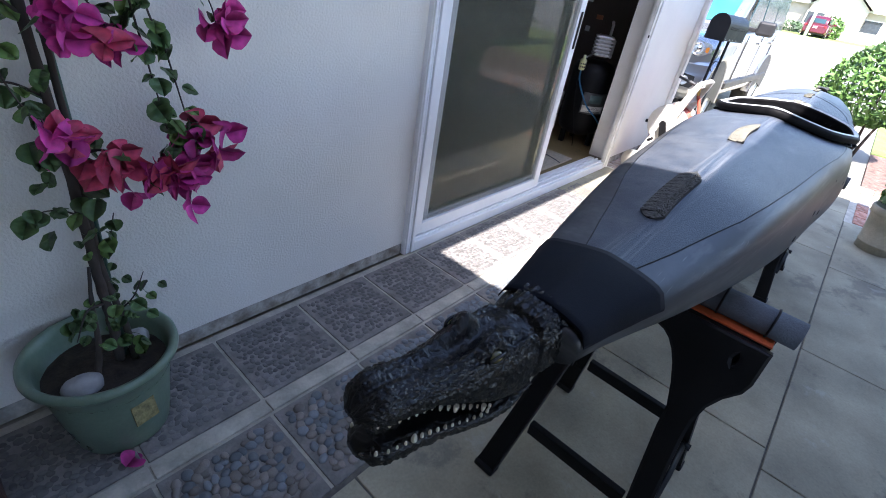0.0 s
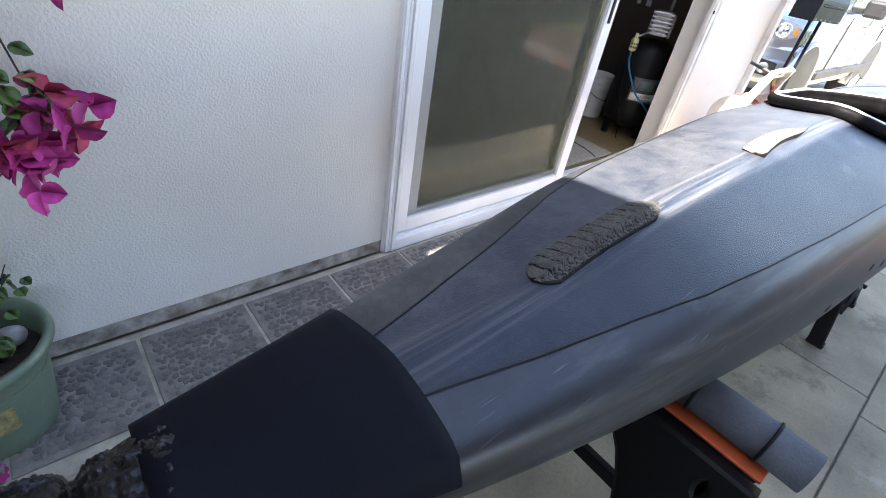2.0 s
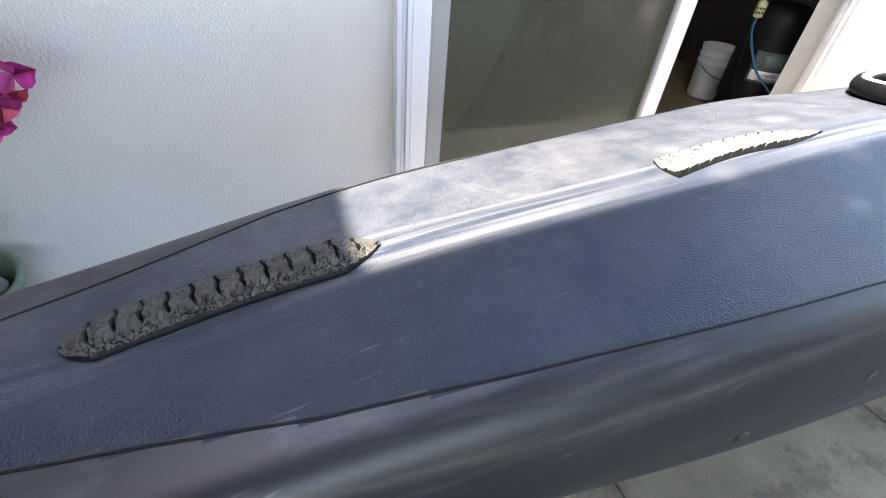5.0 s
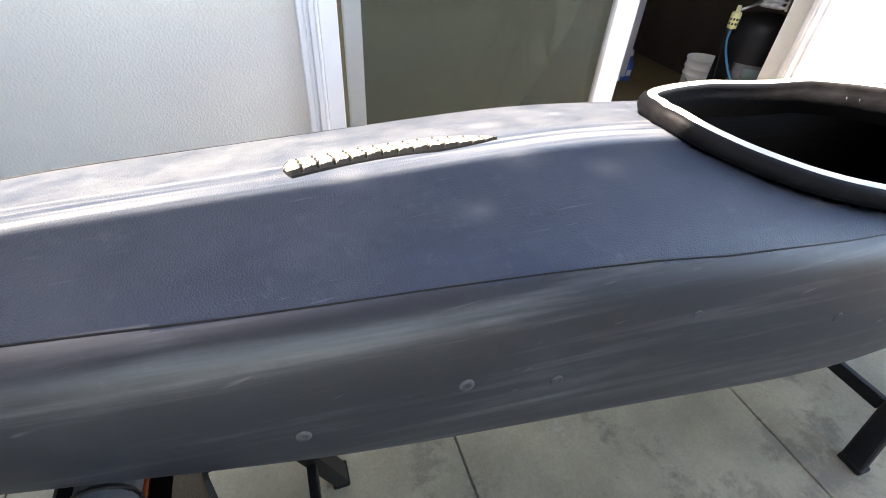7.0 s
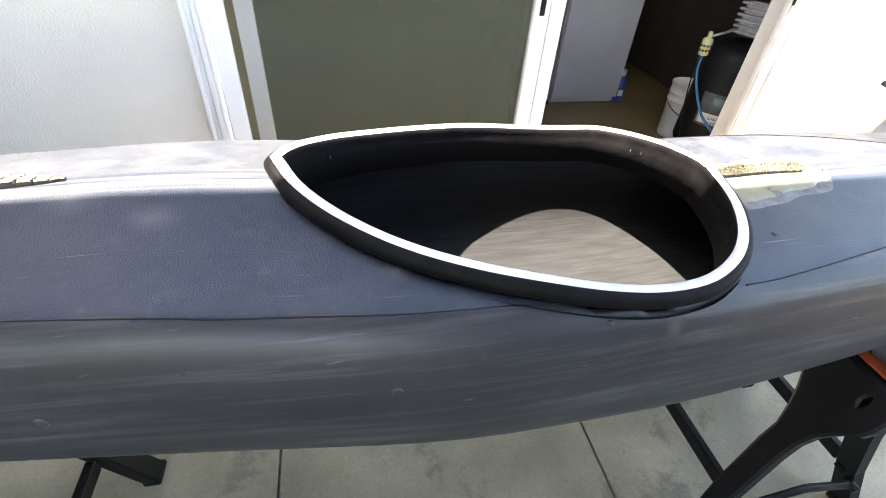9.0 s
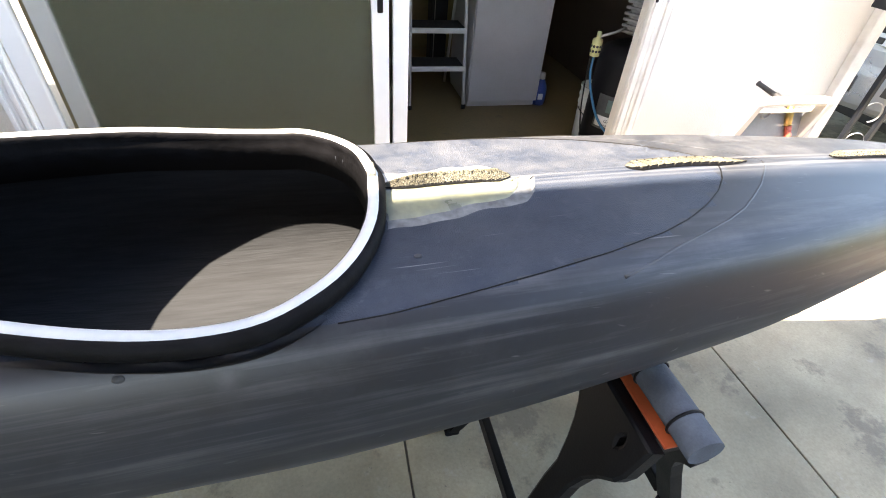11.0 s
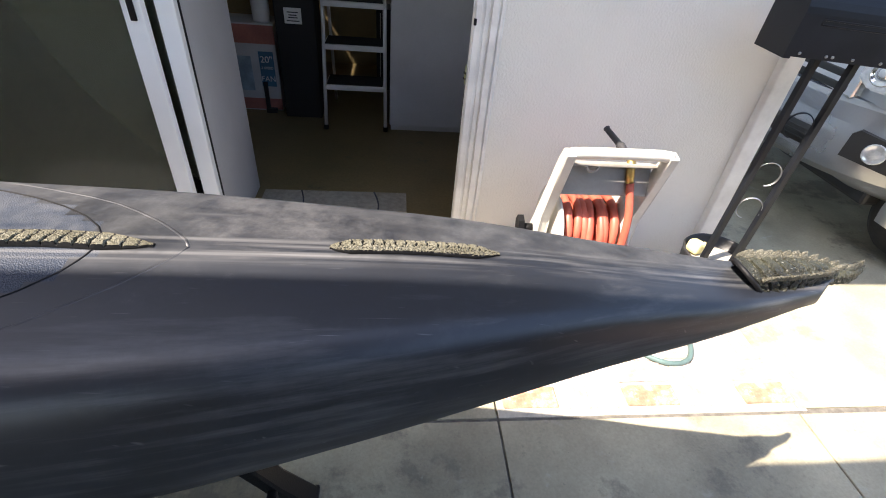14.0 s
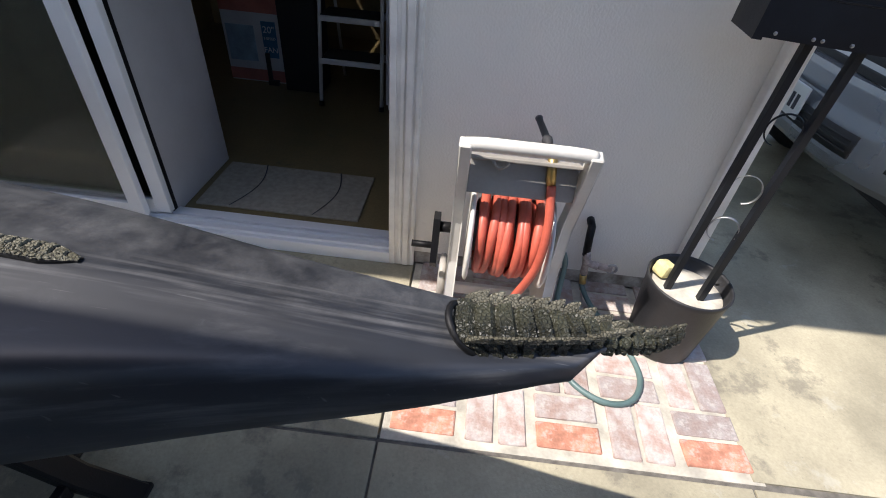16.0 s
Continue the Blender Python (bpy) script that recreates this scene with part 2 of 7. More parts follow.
def glass_material(name, tint, rough=0.0):
    m = bpy.data.materials.new(name)
    m.use_nodes = True
    nodes, links = m.node_tree.nodes, m.node_tree.links
    nodes.remove(nodes["Principled BSDF"])
    gl, tr, mx, fr = (nodes.new(k) for k in ("ShaderNodeBsdfGlossy", "ShaderNodeBsdfTransparent", "ShaderNodeMixShader", "ShaderNodeFresnel"))
    gl.inputs["Roughness"].default_value = rough
    tr.inputs["Color"].default_value = (*tint, 1)
    fr.inputs["IOR"].default_value = 1.7
    links.new(fr.outputs["Fac"], mx.inputs["Fac"])
    links.new(tr.outputs["BSDF"], mx.inputs[1]); links.new(gl.outputs["BSDF"], mx.inputs[2])
    links.new(mx.outputs["Shader"], nodes["Material Output"].inputs["Surface"])
    return m


GLASS = glass_material("tinted_door_glass", (0.78, 0.80, 0.70))


def veil_material(name, colour, cover):
    """Front door glass drawn as a veil: mostly clear, with a thin uneven film of colour."""
    m = bpy.data.materials.new(name)
    m.use_nodes = True
    nodes, links = m.node_tree.nodes, m.node_tree.links
    b = nodes["Principled BSDF"]
    b.inputs["Base Color"].default_value = (*colour, 1)
    b.inputs["Roughness"].default_value, b.inputs["Specular IOR Level"].default_value = 0.7, 0.2
    tr, mx, no = (nodes.new(k) for k in ("ShaderNodeBsdfTransparent", "ShaderNodeMixShader", "ShaderNodeTexNoise"))
    co = nodes.new("ShaderNodeTexCoord")
    links.new(co.outputs["Object"], no.inputs["Vector"])
    no.inputs["Scale"].default_value = 1.6
    rg = nodes.new("ShaderNodeMapRange")
    rg.inputs["To Min"].default_value, rg.inputs["To Max"].default_value = cover - 0.05, cover + 0.05
    links.new(no.outputs["Fac"], rg.inputs["Value"])
    links.new(rg.outputs["Result"], mx.inputs["Fac"])
    links.new(tr.outputs["BSDF"], mx.inputs[1]); links.new(b.outputs["BSDF"], mx.inputs[2])
    links.new(mx.outputs["Shader"], nodes["Material Output"].inputs["Surface"])
    return m


VEIL = veil_material("grey_insect_screen", (0.165, 0.172, 0.125), 0.22)


# ---- mesh helpers ----
def part(name, bm, mat, parent=None, label="", smooth=False):
    """Links a bmesh as one mesh object, under its thing if there is one."""
    me = bpy.data.meshes.new(name)
    bmesh.ops.recalc_face_normals(bm, faces=bm.faces)
    bm.to_mesh(me)
    bm.free()
    for one in (mat if isinstance(mat, (list, tuple)) else [mat]):
        me.materials.append(one)
    if smooth:
        me.polygons.foreach_set("use_smooth", [True] * len(me.polygons))
    ob = new(name, me)
    ob.parent = parent
    if label:
        ob["label"] = label
    return ob


def thing(name, label, category, at=(0, 0, 0), group="", kind=""):
    ob = new(name)
    ob.empty_display_size = 0.1
    ob.location = at
    return tagged(ob, label, category, group, kind)


def box(bm, centre, size, bevel=0.0, turn=None, mat=0):
    """A box with softened edges."""
    m = Matrix.Translation(centre) @ (turn.to_4x4() if turn else Matrix())
    made = bmesh.ops.create_cube(bm, size=1.0)["verts"]
    for v in made:
        v.co = Vector((v.co.x * size[0], v.co.y * size[1], v.co.z * size[2]))
    faces = list({f for v in made for f in v.link_faces})
    if bevel:
        out = bmesh.ops.bevel(bm, geom=list({e for v in made for e in v.link_edges}), offset=bevel, segments=2, affect="EDGES", profile=0.5)
        made = list({v for f in out["faces"] for v in f.verts} | {v for v in made if v.is_valid})
        faces = list({f for v in made for f in v.link_faces})
    for v in made:
        v.co = m @ v.co
    for f in faces:
        f.material_index = mat
    return bm


def boxed(centre, size, bevel=0.0, turn=None):
    return box(bmesh.new(), centre, size, bevel, turn)


def smooth_path(points, steps=6):
    """A Catmull-Rom curve through the points."""
    p = [Vector(q) for q in points]
    p = [2 * p[0] - p[1]] + p + [2 * p[-1] - p[-2]]
    out = []
    for i in range(1, len(p) - 2):
        for k in range(steps):
            t = k / steps
            a, b, c, d = p[i - 1:i + 3]
            out.append(0.5 * (2 * b + (c - a) * t + (2 * a - 5 * b + 4 * c - d) * t * t + (3 * b - a - 3 * c + d) * t ** 3))
    return out + [p[-2]]


def tube(bm, points, radius, n=10, caps=True, mat=0, flat=(1, 1)):
    """A round bar or hose along the points; radius may be one number or one for each point."""
    pts = [Vector(p) for p in points]
    rs = radius if isinstance(radius, (list, tuple)) else [radius] * len(pts)
    rings = []
    ahead = (pts[1] - pts[0]).normalized()
    side = ahead.orthogonal().normalized()
    for i, p in enumerate(pts):
        a = (pts[min(i + 1, len(pts) - 1)] - pts[max(i - 1, 0)]).normalized()
        side = (side - a * side.dot(a))
        side = side.normalized() if side.length > 1e-6 else a.orthogonal().normalized()
        up = a.cross(side)
        rings.append([bm.verts.new(p + rs[i] * (flat[0] * math.cos(2 * math.pi * k / n) * side + flat[1] * math.sin(2 * math.pi * k / n) * up)) for k in range(n)])
    loft(bm, rings, caps, mat)
    return bm


def loft(bm, rings, caps=True, mat=0, closed=True):
    for a, b in zip(rings, rings[1:]):
        n = len(a)
        for k in range(n if closed else n - 1):
            f = bm.faces.new((a[k], a[(k + 1) % n], b[(k + 1) % n], b[k]))
            f.material_index = mat
            f.smooth = True
    if caps:
        for r in (rings[0], rings[-1]):
            try:
                bm.faces.new(r).material_index = mat
            except ValueError:
                pass
    return bm


def lathe(bm, profile, centre=(0, 0, 0), n=32, mat=0, caps=False):
    """A turned body: (radius, height) from one end to the other."""
    c = Vector(centre)
    rings = [[bm.verts.new(c + Vector((r * math.cos(2 * math.pi * k / n), r * math.sin(2 * math.pi * k / n), h))) for k in range(n)] for r, h in profile]
    return loft(bm, rings, caps, mat)


def prism(bm, outline, lift, at=Matrix(), mat=0):
    """A flat outline (x, y) given thickness along z, placed by the matrix."""
    a = [bm.verts.new(at @ Vector((x, y, 0))) for x, y in outline]
    b = [bm.verts.new(at @ Vector((x, y, lift))) for x, y in outline]
    faces = [bm.faces.new(a), bm.faces.new(b)]
    n = len(a)
    faces += [bm.faces.new((a[k], a[(k + 1) % n], b[(k + 1) % n], b[k])) for k in range(n)]
    for f in faces:
        f.material_index = mat
    return bm


def table(xs, *columns):
    """Smooth lookup of columns over xs."""
    def find(x):
        return [float(np.interp(x, xs, c)) for c in columns]
    return find


# ---- structure ----
DOOR_X0, DOOR_X1, DOOR_TOP = 0.0, 2.535, 2.15
WALL_END, WALL_TOP, THICK = 3.66, 2.6, 0.16


def wall(name, x0, x1, y0, y1, z0, z1, mat=STUCCO, label="white stucco house wall with fine sand texture"):
    ob = part(name, boxed(((x0 + x1) / 2, (y0 + y1) / 2, (z0 + z1) / 2), (x1 - x0, y1 - y0, z1 - z0)), mat)
    return tagged(ob, label, "wall", kind="structure")


wall("wall_west_of_door", -4.2, DOOR_X0 + 0.03, 0.0, THICK, 0.065, WALL_TOP)
wall("wall_over_door", DOOR_X0 + 0.03, DOOR_X1 - 0.03, 0.0, THICK, DOOR_TOP, WALL_TOP)
wall("wall_east_of_door", DOOR_X1 - 0.03, WALL_END, 0.0, THICK, 0.065, WALL_TOP)
wall("wall_corner_return", WALL_END - THICK, WALL_END, THICK, 6.0, 0.0, WALL_TOP)
# unseen wall, added to cut the light on pot and bow
wall("wall_behind_plant", -2.62, -2.46, -5.2, 0.0, 0.0, 2.555, TANWALL, label="unseen tan wall added to keep light off the pot")
tagged(part("curb_west", boxed(((-4.2 + DOOR_X0) / 2, 0.088, 0.030), (4.2, 0.17, 0.069), 0.006), CURB), "stained flaking concrete footing under the stucco", "footing", kind="structure")
tagged(part("curb_east", boxed(((DOOR_X1 + WALL_END) / 2, 0.088, 0.030), (WALL_END - DOOR_X1, 0.17, 0.069), 0.006), CURB), "stained flaking concrete footing under the stucco", "footing", kind="structure")

# roofs that shade the place: the house eave along the wall, and the patio cover over the walker
tagged(part("roof_eave", boxed((-0.5, 0.4225, 2.68), (8.9, 2.395, 0.12)), ROOFWOOD), "painted boards of the house eave", "roof", kind="structure")
bm = bmesh.new()
prism(bm, [(-3.9, -5.0), (2.55, -5.0), (2.55, -1.700), (-3.9, -1.700)], 0.12, Matrix.Translation((0, 0, 2.56)))
tagged(part("patio_cover", bm, ROOFWOOD), "painted boards of the patio cover", "roof", kind="structure")
tagged(part("patio_cover_end", boxed((-2.905, -1.2375, 2.62), (2.89, 0.923, 0.12)), ROOFWOOD), "painted boards closing the patio cover", "roof", kind="structure")

# unseen walls added to shape the hull's light: low for sky, dark to block
wall("wall_south", -2.46, 0.80, -5.20, -5.04, 0.0, 1.05, TANWALL, label="unseen low tan wall added to leave a band of sky")
wall("wall_southeast", 0.80, 9.0, -5.20, -5.04, 0.0, 2.50, DARKBLOCK, label="unseen dark wall added to block light from the southeast")

# ground, one sheet to the horizon, and the paved pieces on it
GROUND = material("pale_dusty_ground", (0.30, 0.285, 0.25), 0.95, var=0.2, scale=0.6, bump=0.2)
bm = bmesh.new()
prism(bm, [(-900, -900), (900, -900), (900, 900), (-900, 900)], 0.4, Matrix.Translation((0, 0, -0.43)))
tagged(part("ground", bm, GROUND), "pale ground around the house", "ground", kind="structure")

patio = thing("patio", "grey concrete slabs with dark tooled joints", "patio", kind="structure")


def slab(name, x0, x1, y0, y1, mat, parent, top=0.0, gap=0.0035, thick=0.03, bevel=0.003):
    return part(name, boxed(((x0 + x1) / 2, (y0 + y1) / 2, top - thick / 2), (x1 - x0 - 2 * gap, y1 - y0 - 2 * gap, thick), bevel), mat, parent)


part("joint_bed", boxed((0.6, -2.9, -0.018), (8.6, 4.15, 0.02)), JOINT, patio, "dark joints between the slabs")
NEAR_ROW = (-3.4, -2.2, -0.98, 0.24, 1.24, 2.54, 3.69, 4.9)
for x0, x1 in zip(NEAR_ROW, NEAR_ROW[1:]):
    slab("slab", x0, x1, -1.80, -0.845, CONCRETE, patio)
FAR_ROW = (-3.3, -2.1, -1.05, 0.12, 1.09, 2.32, 3.48)
for x0, x1 in zip(FAR_ROW, FAR_ROW[1:]):
    slab("slab", x0, x1, -3.0, -1.80, CONCRETE, patio)
    slab("slab", x0, x1, -4.2, -3.0, CONCRETE, patio)
slab("threshold_slab", 1.66, 2.54, -0.840, -0.005, CONCRETE, patio)
driveway = tagged(part("driveway", boxed((9.0, 1.2, -0.0175), (10.6, 4.05, 0.035)), CONCRETE), "sunlit grey concrete driveway", "driveway", kind="structure")

# pebble paving beside the wall: two rows of square tiles with plain borders
pebble_path = thing("pebble_path", "square tiles of dark river pebbles set in cement", "paving", kind="structure")
part("path_bed", boxed((-0.85, -0.42, -0.019), (6.7, 0.83, 0.02)), MORTAR, pebble_path)
PEBBLES = [material(n, c, 0.55, var=0.25, scale=25, bump=0.1, random_tint=0.35) for n, c in
           (("blue_grey_pebble", (0.16, 0.175, 0.19)), ("brown_grey_pebble", (0.20, 0.175, 0.155)))]
FLATPEBBLE = material("cement_washed_pebble", (0.175, 0.165, 0.16), 0.6, var=0.3, scale=30, bump=0.15, random_tint=0.3)
TILE_X = [-3.640 + 0.372 * k for k in range(17)]
ROWS_Y = ((-0.405, -0.035), (-0.835, -0.475))
rng = random.Random(4)
stones = []
for row, (ya, yb) in enumerate(ROWS_Y):
    for xa in TILE_X:
        xb = xa + 0.372
        shift = 0.0 if row == 0 else -0.012
        if xa < 1.6:
            slab("pebble_tile", xa + shift, xb + shift, ya, yb, PEBBLE_BED, pebble_path, top=-0.002, gap=0.006)
            across, along = (14, 13) if row == 0 else (11, 10)
            for i in range(across):
                for j in range(along):
                    x = xa + shift + 0.03 + (xb - xa - 0.06) * (i + 0.5 + rng.uniform(-0.25, 0.25) + 0.5 * (j % 2) - 0.25) / across
                    y = ya + 0.028 + (yb - ya - 0.056) * (j + 0.5 + rng.uniform(-0.25, 0.25)) / along
                    size = rng.uniform(0.009, 0.014) if row == 0 else rng.uniform(0.013, 0.019)
                    if rng.random() < 0.95:
                        stones.append((x, y, size, rng.uniform(0.6, 1.0), rng.uniform(0, math.pi), row))
        if row == 0 and xa < 1.6:
            slab("border_strip", xa, xb, -0.470, -0.410, MORTAR, pebble_path, top=0.001, gap=0.0025)


def pebble_mesh(name, mat, seed):
    r = random.Random(seed)
    m = bmesh.new()
    rings = []
    for rad, h in ((1.0, -0.2), (0.92, 0.18), (0.62, 0.42)):
        rings.append([m.verts.new((rad * math.cos(a), rad * math.sin(a), h * r.uniform(0.85, 1.15))) for a in (2 * math.pi * k / 9 for k in range(9))])
    loft(m, rings, caps=False)
    m.faces.new(rings[-1])
    me = bpy.data.meshes.new(name)
    bmesh.ops.recalc_face_normals(m, faces=m.faces)
    for f in m.faces:
        f.smooth = True
    m.to_mesh(me)
    m.free()
    me.materials.append(mat)
    return me


pebble_meshes = [pebble_mesh("pebble", PEBBLES[k % 2] if k < 6 else FLATPEBBLE, k) for k in range(9)]
stones.sort(key=lambda s: abs(s[0] + 1.15) + abs(s[1] + 0.6))
for k, (x, y, r, flat, a, row) in enumerate(stones[:290]):
    ob = new("pebble", pebble_meshes[k % 6 if row else 6 + k % 3])
    ob.parent = pebble_path
    ob.matrix_local = Matrix.Translation((x, y, 0.001 if row else -0.001)) @ Matrix.Rotation(a, 4, "Z") @ Matrix.Diagonal((r * 1.15, r * 1.15 * flat, r * (0.8 if row else 0.4), 1))
for q in range(2):
    verts, faces = [], []
    for x, y, r, flat, a, row in [st for st in stones[290:] if st[5] == q]:
        base = len(verts)
        c, s = math.cos(a), math.sin(a)
        for rad, h in ((1.0, -0.2), (0.9, 0.18), (0.55, 0.40)):
            for k in range(7):
                u, v = rad * r * 1.15 * math.cos(2 * math.pi * k / 7), rad * r * 1.15 * flat * math.sin(2 * math.pi * k / 7)
                verts.append((x + c * u - s * v, y + s * u + c * v, (0.001 + h * r * 0.8) if q else (-0.001 + h * r * 0.4)))
        for i in range(2):
            faces += [(base + 7 * i + k, base + 7 * i + (k + 1) % 7, base + 7 * i + 7 + (k + 1) % 7, base + 7 * i + 7 + k) for k in range(7)]
        faces.append(tuple(base + 14 + k for k in range(7)))
    me = bpy.data.meshes.new("pebbles")
    me.from_pydata(verts, [], faces)
    me.polygons.foreach_set("use_smooth", [True] * len(faces))
    me.materials.append(PEBBLES[0] if q else FLATPEBBLE)
    ob = new("pebbles", me)
    ob.parent = pebble_path
    ob["kind"] = "stuff"

# ---- sliding door ----
door = thing("door_1", "partly open white vinyl sliding glass door with a grey-veiled front pane", "sliding door", kind="structure")
for x, name in ((0.036, "left_trim"), (DOOR_X1 - 0.055, "right_trim")):
    bm = bmesh.new()
    w = 0.072 if x < 1 else 0.11
    box(bm, (x, -0.012, 1.09), (w, 0.030, 2.18), 0.004)
    for dx, wd, pr in ((-0.36, 0.20, 0.012), (-0.08, 0.14, 0.006), (0.16, 0.22, 0.014), (0.40, 0.12, 0.007)):
        box(bm, (x + dx * w, -0.026 - pr / 2, 1.09), (w * wd, pr, 2.16), 0.002)
    part(name, bm, VINYL if x < 1 else WOODTRIM, door)
part("head_trim", boxed((1.27, -0.012, 2.19), (2.53, 0.03, 0.09), 0.004), VINYL, door)
bm = bmesh.new()
box(bm, (1.26, 0.02, 0.030), (2.38, 0.10, 0.060), 0.004)
box(bm, (1.26, 0.00, 0.066), (2.38, 0.016, 0.014), 0.002)
box(bm, (1.26, 0.045, 0.066), (2.38, 0.016, 0.014), 0.002)
box(bm, (1.26, 0.095, 0.034), (2.38, 0.05, 0.068), 0.004)
part("sill", bm, VINYL, door, "white door sill with two tracks")


def door_panel(name, x0, x1, y, glass, words="tinted green-grey glass"):
    bm = bmesh.new()
    for x in (x0 + 0.032, x1 - 0.032):
        box(bm, (x, y, 1.11), (0.064, 0.034, 2.05), 0.004)
    for z, hgt in ((0.115, 0.07), (2.10, 0.07)):
        box(bm, ((x0 + x1) / 2, y, z), (x1 - x0 - 0.128, 0.032, hgt), 0.003)
    ob = part(name, bm, VINYL, door)
    pane = part("screen_mesh" if glass == VEIL else "pane", boxed(((x0 + x1) / 2, y, 1.11), (x1 - x0 - 0.12, 0.006, 1.94)), glass, ob, words)
    pane.visible_shadow = False
    return ob


front = door_panel("screen_panel", 0.075, 1.345, 0.010, VEIL, "front glass pane drawn as a thin grey-olive veil")
back = door_panel("fixed_panel", 0.165, 1.43, 0.055, GLASS)
bm = bmesh.new()
box(bm, (1.313, -0.010, 1.13), (0.022, 0.008, 0.21), 0.004)
part("handle", bm, BLACKPLASTIC, front, "slim black pull handle")
bm = bmesh.new()
box(bm, (1.415, 0.085, 1.1), (0.022, 0.03, 2.05), 0.002)
part("weather_strip", bm, BLACKPLASTIC, door)
bm = bmesh.new()
box(bm, (2.432, -0.036, 1.10), (0.010, 0.008, 0.022), 0.002)
part("strike_screw", bm, BLACKPLASTIC, door)

# ---- room behind the door ----
ROOMWALL = material("dim_room_plaster", (0.34, 0.26, 0.13), 0.9, var=0.12, scale=3)
ROOMPANEL = material("dark_brown_panelling", (0.075, 0.055, 0.042), 0.6, var=0.2, scale=4, stretch=(1, 1, 0.15))
ROOMFLOOR = material("tan_room_floor", (0.25, 0.185, 0.088), 0.5, var=0.35, scale=1.6, bump=0.1, second=(0.16, 0.125, 0.058))
stain(ROOMFLOOR, 5.0, 0.62, 0.70, 0.5, (0.07, 0.075, 0.055), 6.0)
tagged(part("room_floor", boxed((1.8, 1.6, 0.015), (3.3, 2.95, 0.06)), ROOMFLOOR), "stained tan concrete room floor", "floor", kind="structure")
tagged(part("room_wall_north", boxed((1.6, 3.09, 1.3), (4.2, 0.1, 2.6)), ROOMWALL), "dim tan plaster wall", "wall", kind="structure")
tagged(part("room_wall_east", boxed((3.44, 1.6, 1.3), (0.1, 2.86, 2.6)), ROOMPANEL), "dark brown panelled wall", "wall", kind="structure")
tagged(part("room_wall_west", boxed((0.14, 1.6, 1.3), (0.1, 2.86, 2.6)), ROOMWALL), "dim tan plaster wall", "wall", kind="structure")
tagged(part("room_ceiling", boxed((1.87, 1.6, 2.45), (3.1, 2.9, 0.1)), ROOMWALL), "plain room ceiling", "ceiling", kind="structure")

# ---- kayak ----
AXIS = -1.326


def mid(x):
    """The keel line: straight, with the stern turned slightly to the wall."""
    return float(np.interp(x, [1.4, 1.9, 2.15, 2.4, 2.7, 2.9], [-1.326, -1.324, -1.321, -1.317, -1.311, -1.307]))


hull_at = table([-1.090, -0.900, -0.682, -0.468, -0.104, 0.258, 0.658, 1.064, 1.449, 1.862, 2.285, 2.495, 2.622, 2.770, 2.885],
                [0.056, 0.110, 0.155, 0.187, 0.230, 0.259, 0.299, 0.290, 0.267, 0.227, 0.151, 0.100, 0.084, 0.055, 0.018],
                [0.996, 0.998, 1.011, 1.052, 1.065, 1.082, 1.047, 1.009, 1.021, 1.017, 1.003, 0.980, 0.963, 0.946, 0.952],
                [0.940, 0.912, 0.873, 0.812, 0.722, 0.667, 0.633, 0.625, 0.656, 0.704, 0.790, 0.830, 0.856, 0.890, 0.926])
LAT = [0, .06, .2, .4, .6, .75, .84, .91, .96, .99, 1, .985, .93, .82, .66, .45, .22, 0]
DROP = [0, .004, .03, .07, .115, .15, .18, .235, .33, .43, .52, .64, .76, .86, .935, .975, .995, 1]
section = smooth_path([(a, b, 0) for a, b in zip(LAT, DROP)], 3)


def flatness(x):
    """How strongly the deck falls from ridge to edge at x."""
    return float(np.interp(x, [-0.93, 0.56, 1.06, 2.86], [0.75, 0.80, 0.52, 0.48]))


def fall(x, lat, drop):
    k = flatness(x)
    return drop * (k + (1 - k) * min(1.0, max(0.0, (lat - 0.72) / 0.28)) ** 1.5) if drop < 0.52 else drop


def smooth_hull(x):
    acc = [0.0, 0.0, 0.0]
    for k, w in ((-2, 1), (-1, 2), (0, 3), (1, 2), (2, 1)):
        for i, v in enumerate(hull_at(min(2.885, max(-1.090, x + 0.07 * k)))):
            acc[i] += v * w / 9
    return acc


def ridge(x):
    return smooth_hull(x)[1]


def deck_z(x, lat):
    """Height of the deck at x and the distance lat from the axis."""
    b, top, low = smooth_hull(x)
    u = min(1.0, abs(lat) / b)
    return top - (top - low) * fall(x, u, float(np.interp(u, LAT[:11], DROP[:11])))


COAM = [(0.425, 0.000), (0.454, 0.055), (0.512, 0.112), (0.600, 0.165), (0.706, 0.205), (0.822, 0.232), (0.929, 0.240), (1.016, 0.226), (1.084, 0.178), (1.128, 0.100), (1.143, 0.000)]


def coam_half(x):
    return float(np.interp(x, [c[0] for c in COAM], [c[1] for c in COAM], left=0, right=0))


def seam_part(x):
    """Share of the half beam at which the deck panel's groove runs."""
    return float(np.interp(x, [-0.92, -0.77, -0.66, -0.53, -0.40, -0.20, 0.0, 0.20, 0.35, 0.50, 0.70, 1.00, 1.15, 1.27, 1.37, 1.47, 1.58, 1.645, 1.70, 1.74, 1.77, 1.785, 1.793],
                           [0.32, 0.49, 0.58, 0.70, 0.75, 0.775, 0.79, 0.82, 0.835, 0.82, 0.80, 0.82, 0.81, 0.78, 0.75, 0.705, 0.625, 0.54, 0.43, 0.32, 0.20, 0.10, 0.0]))


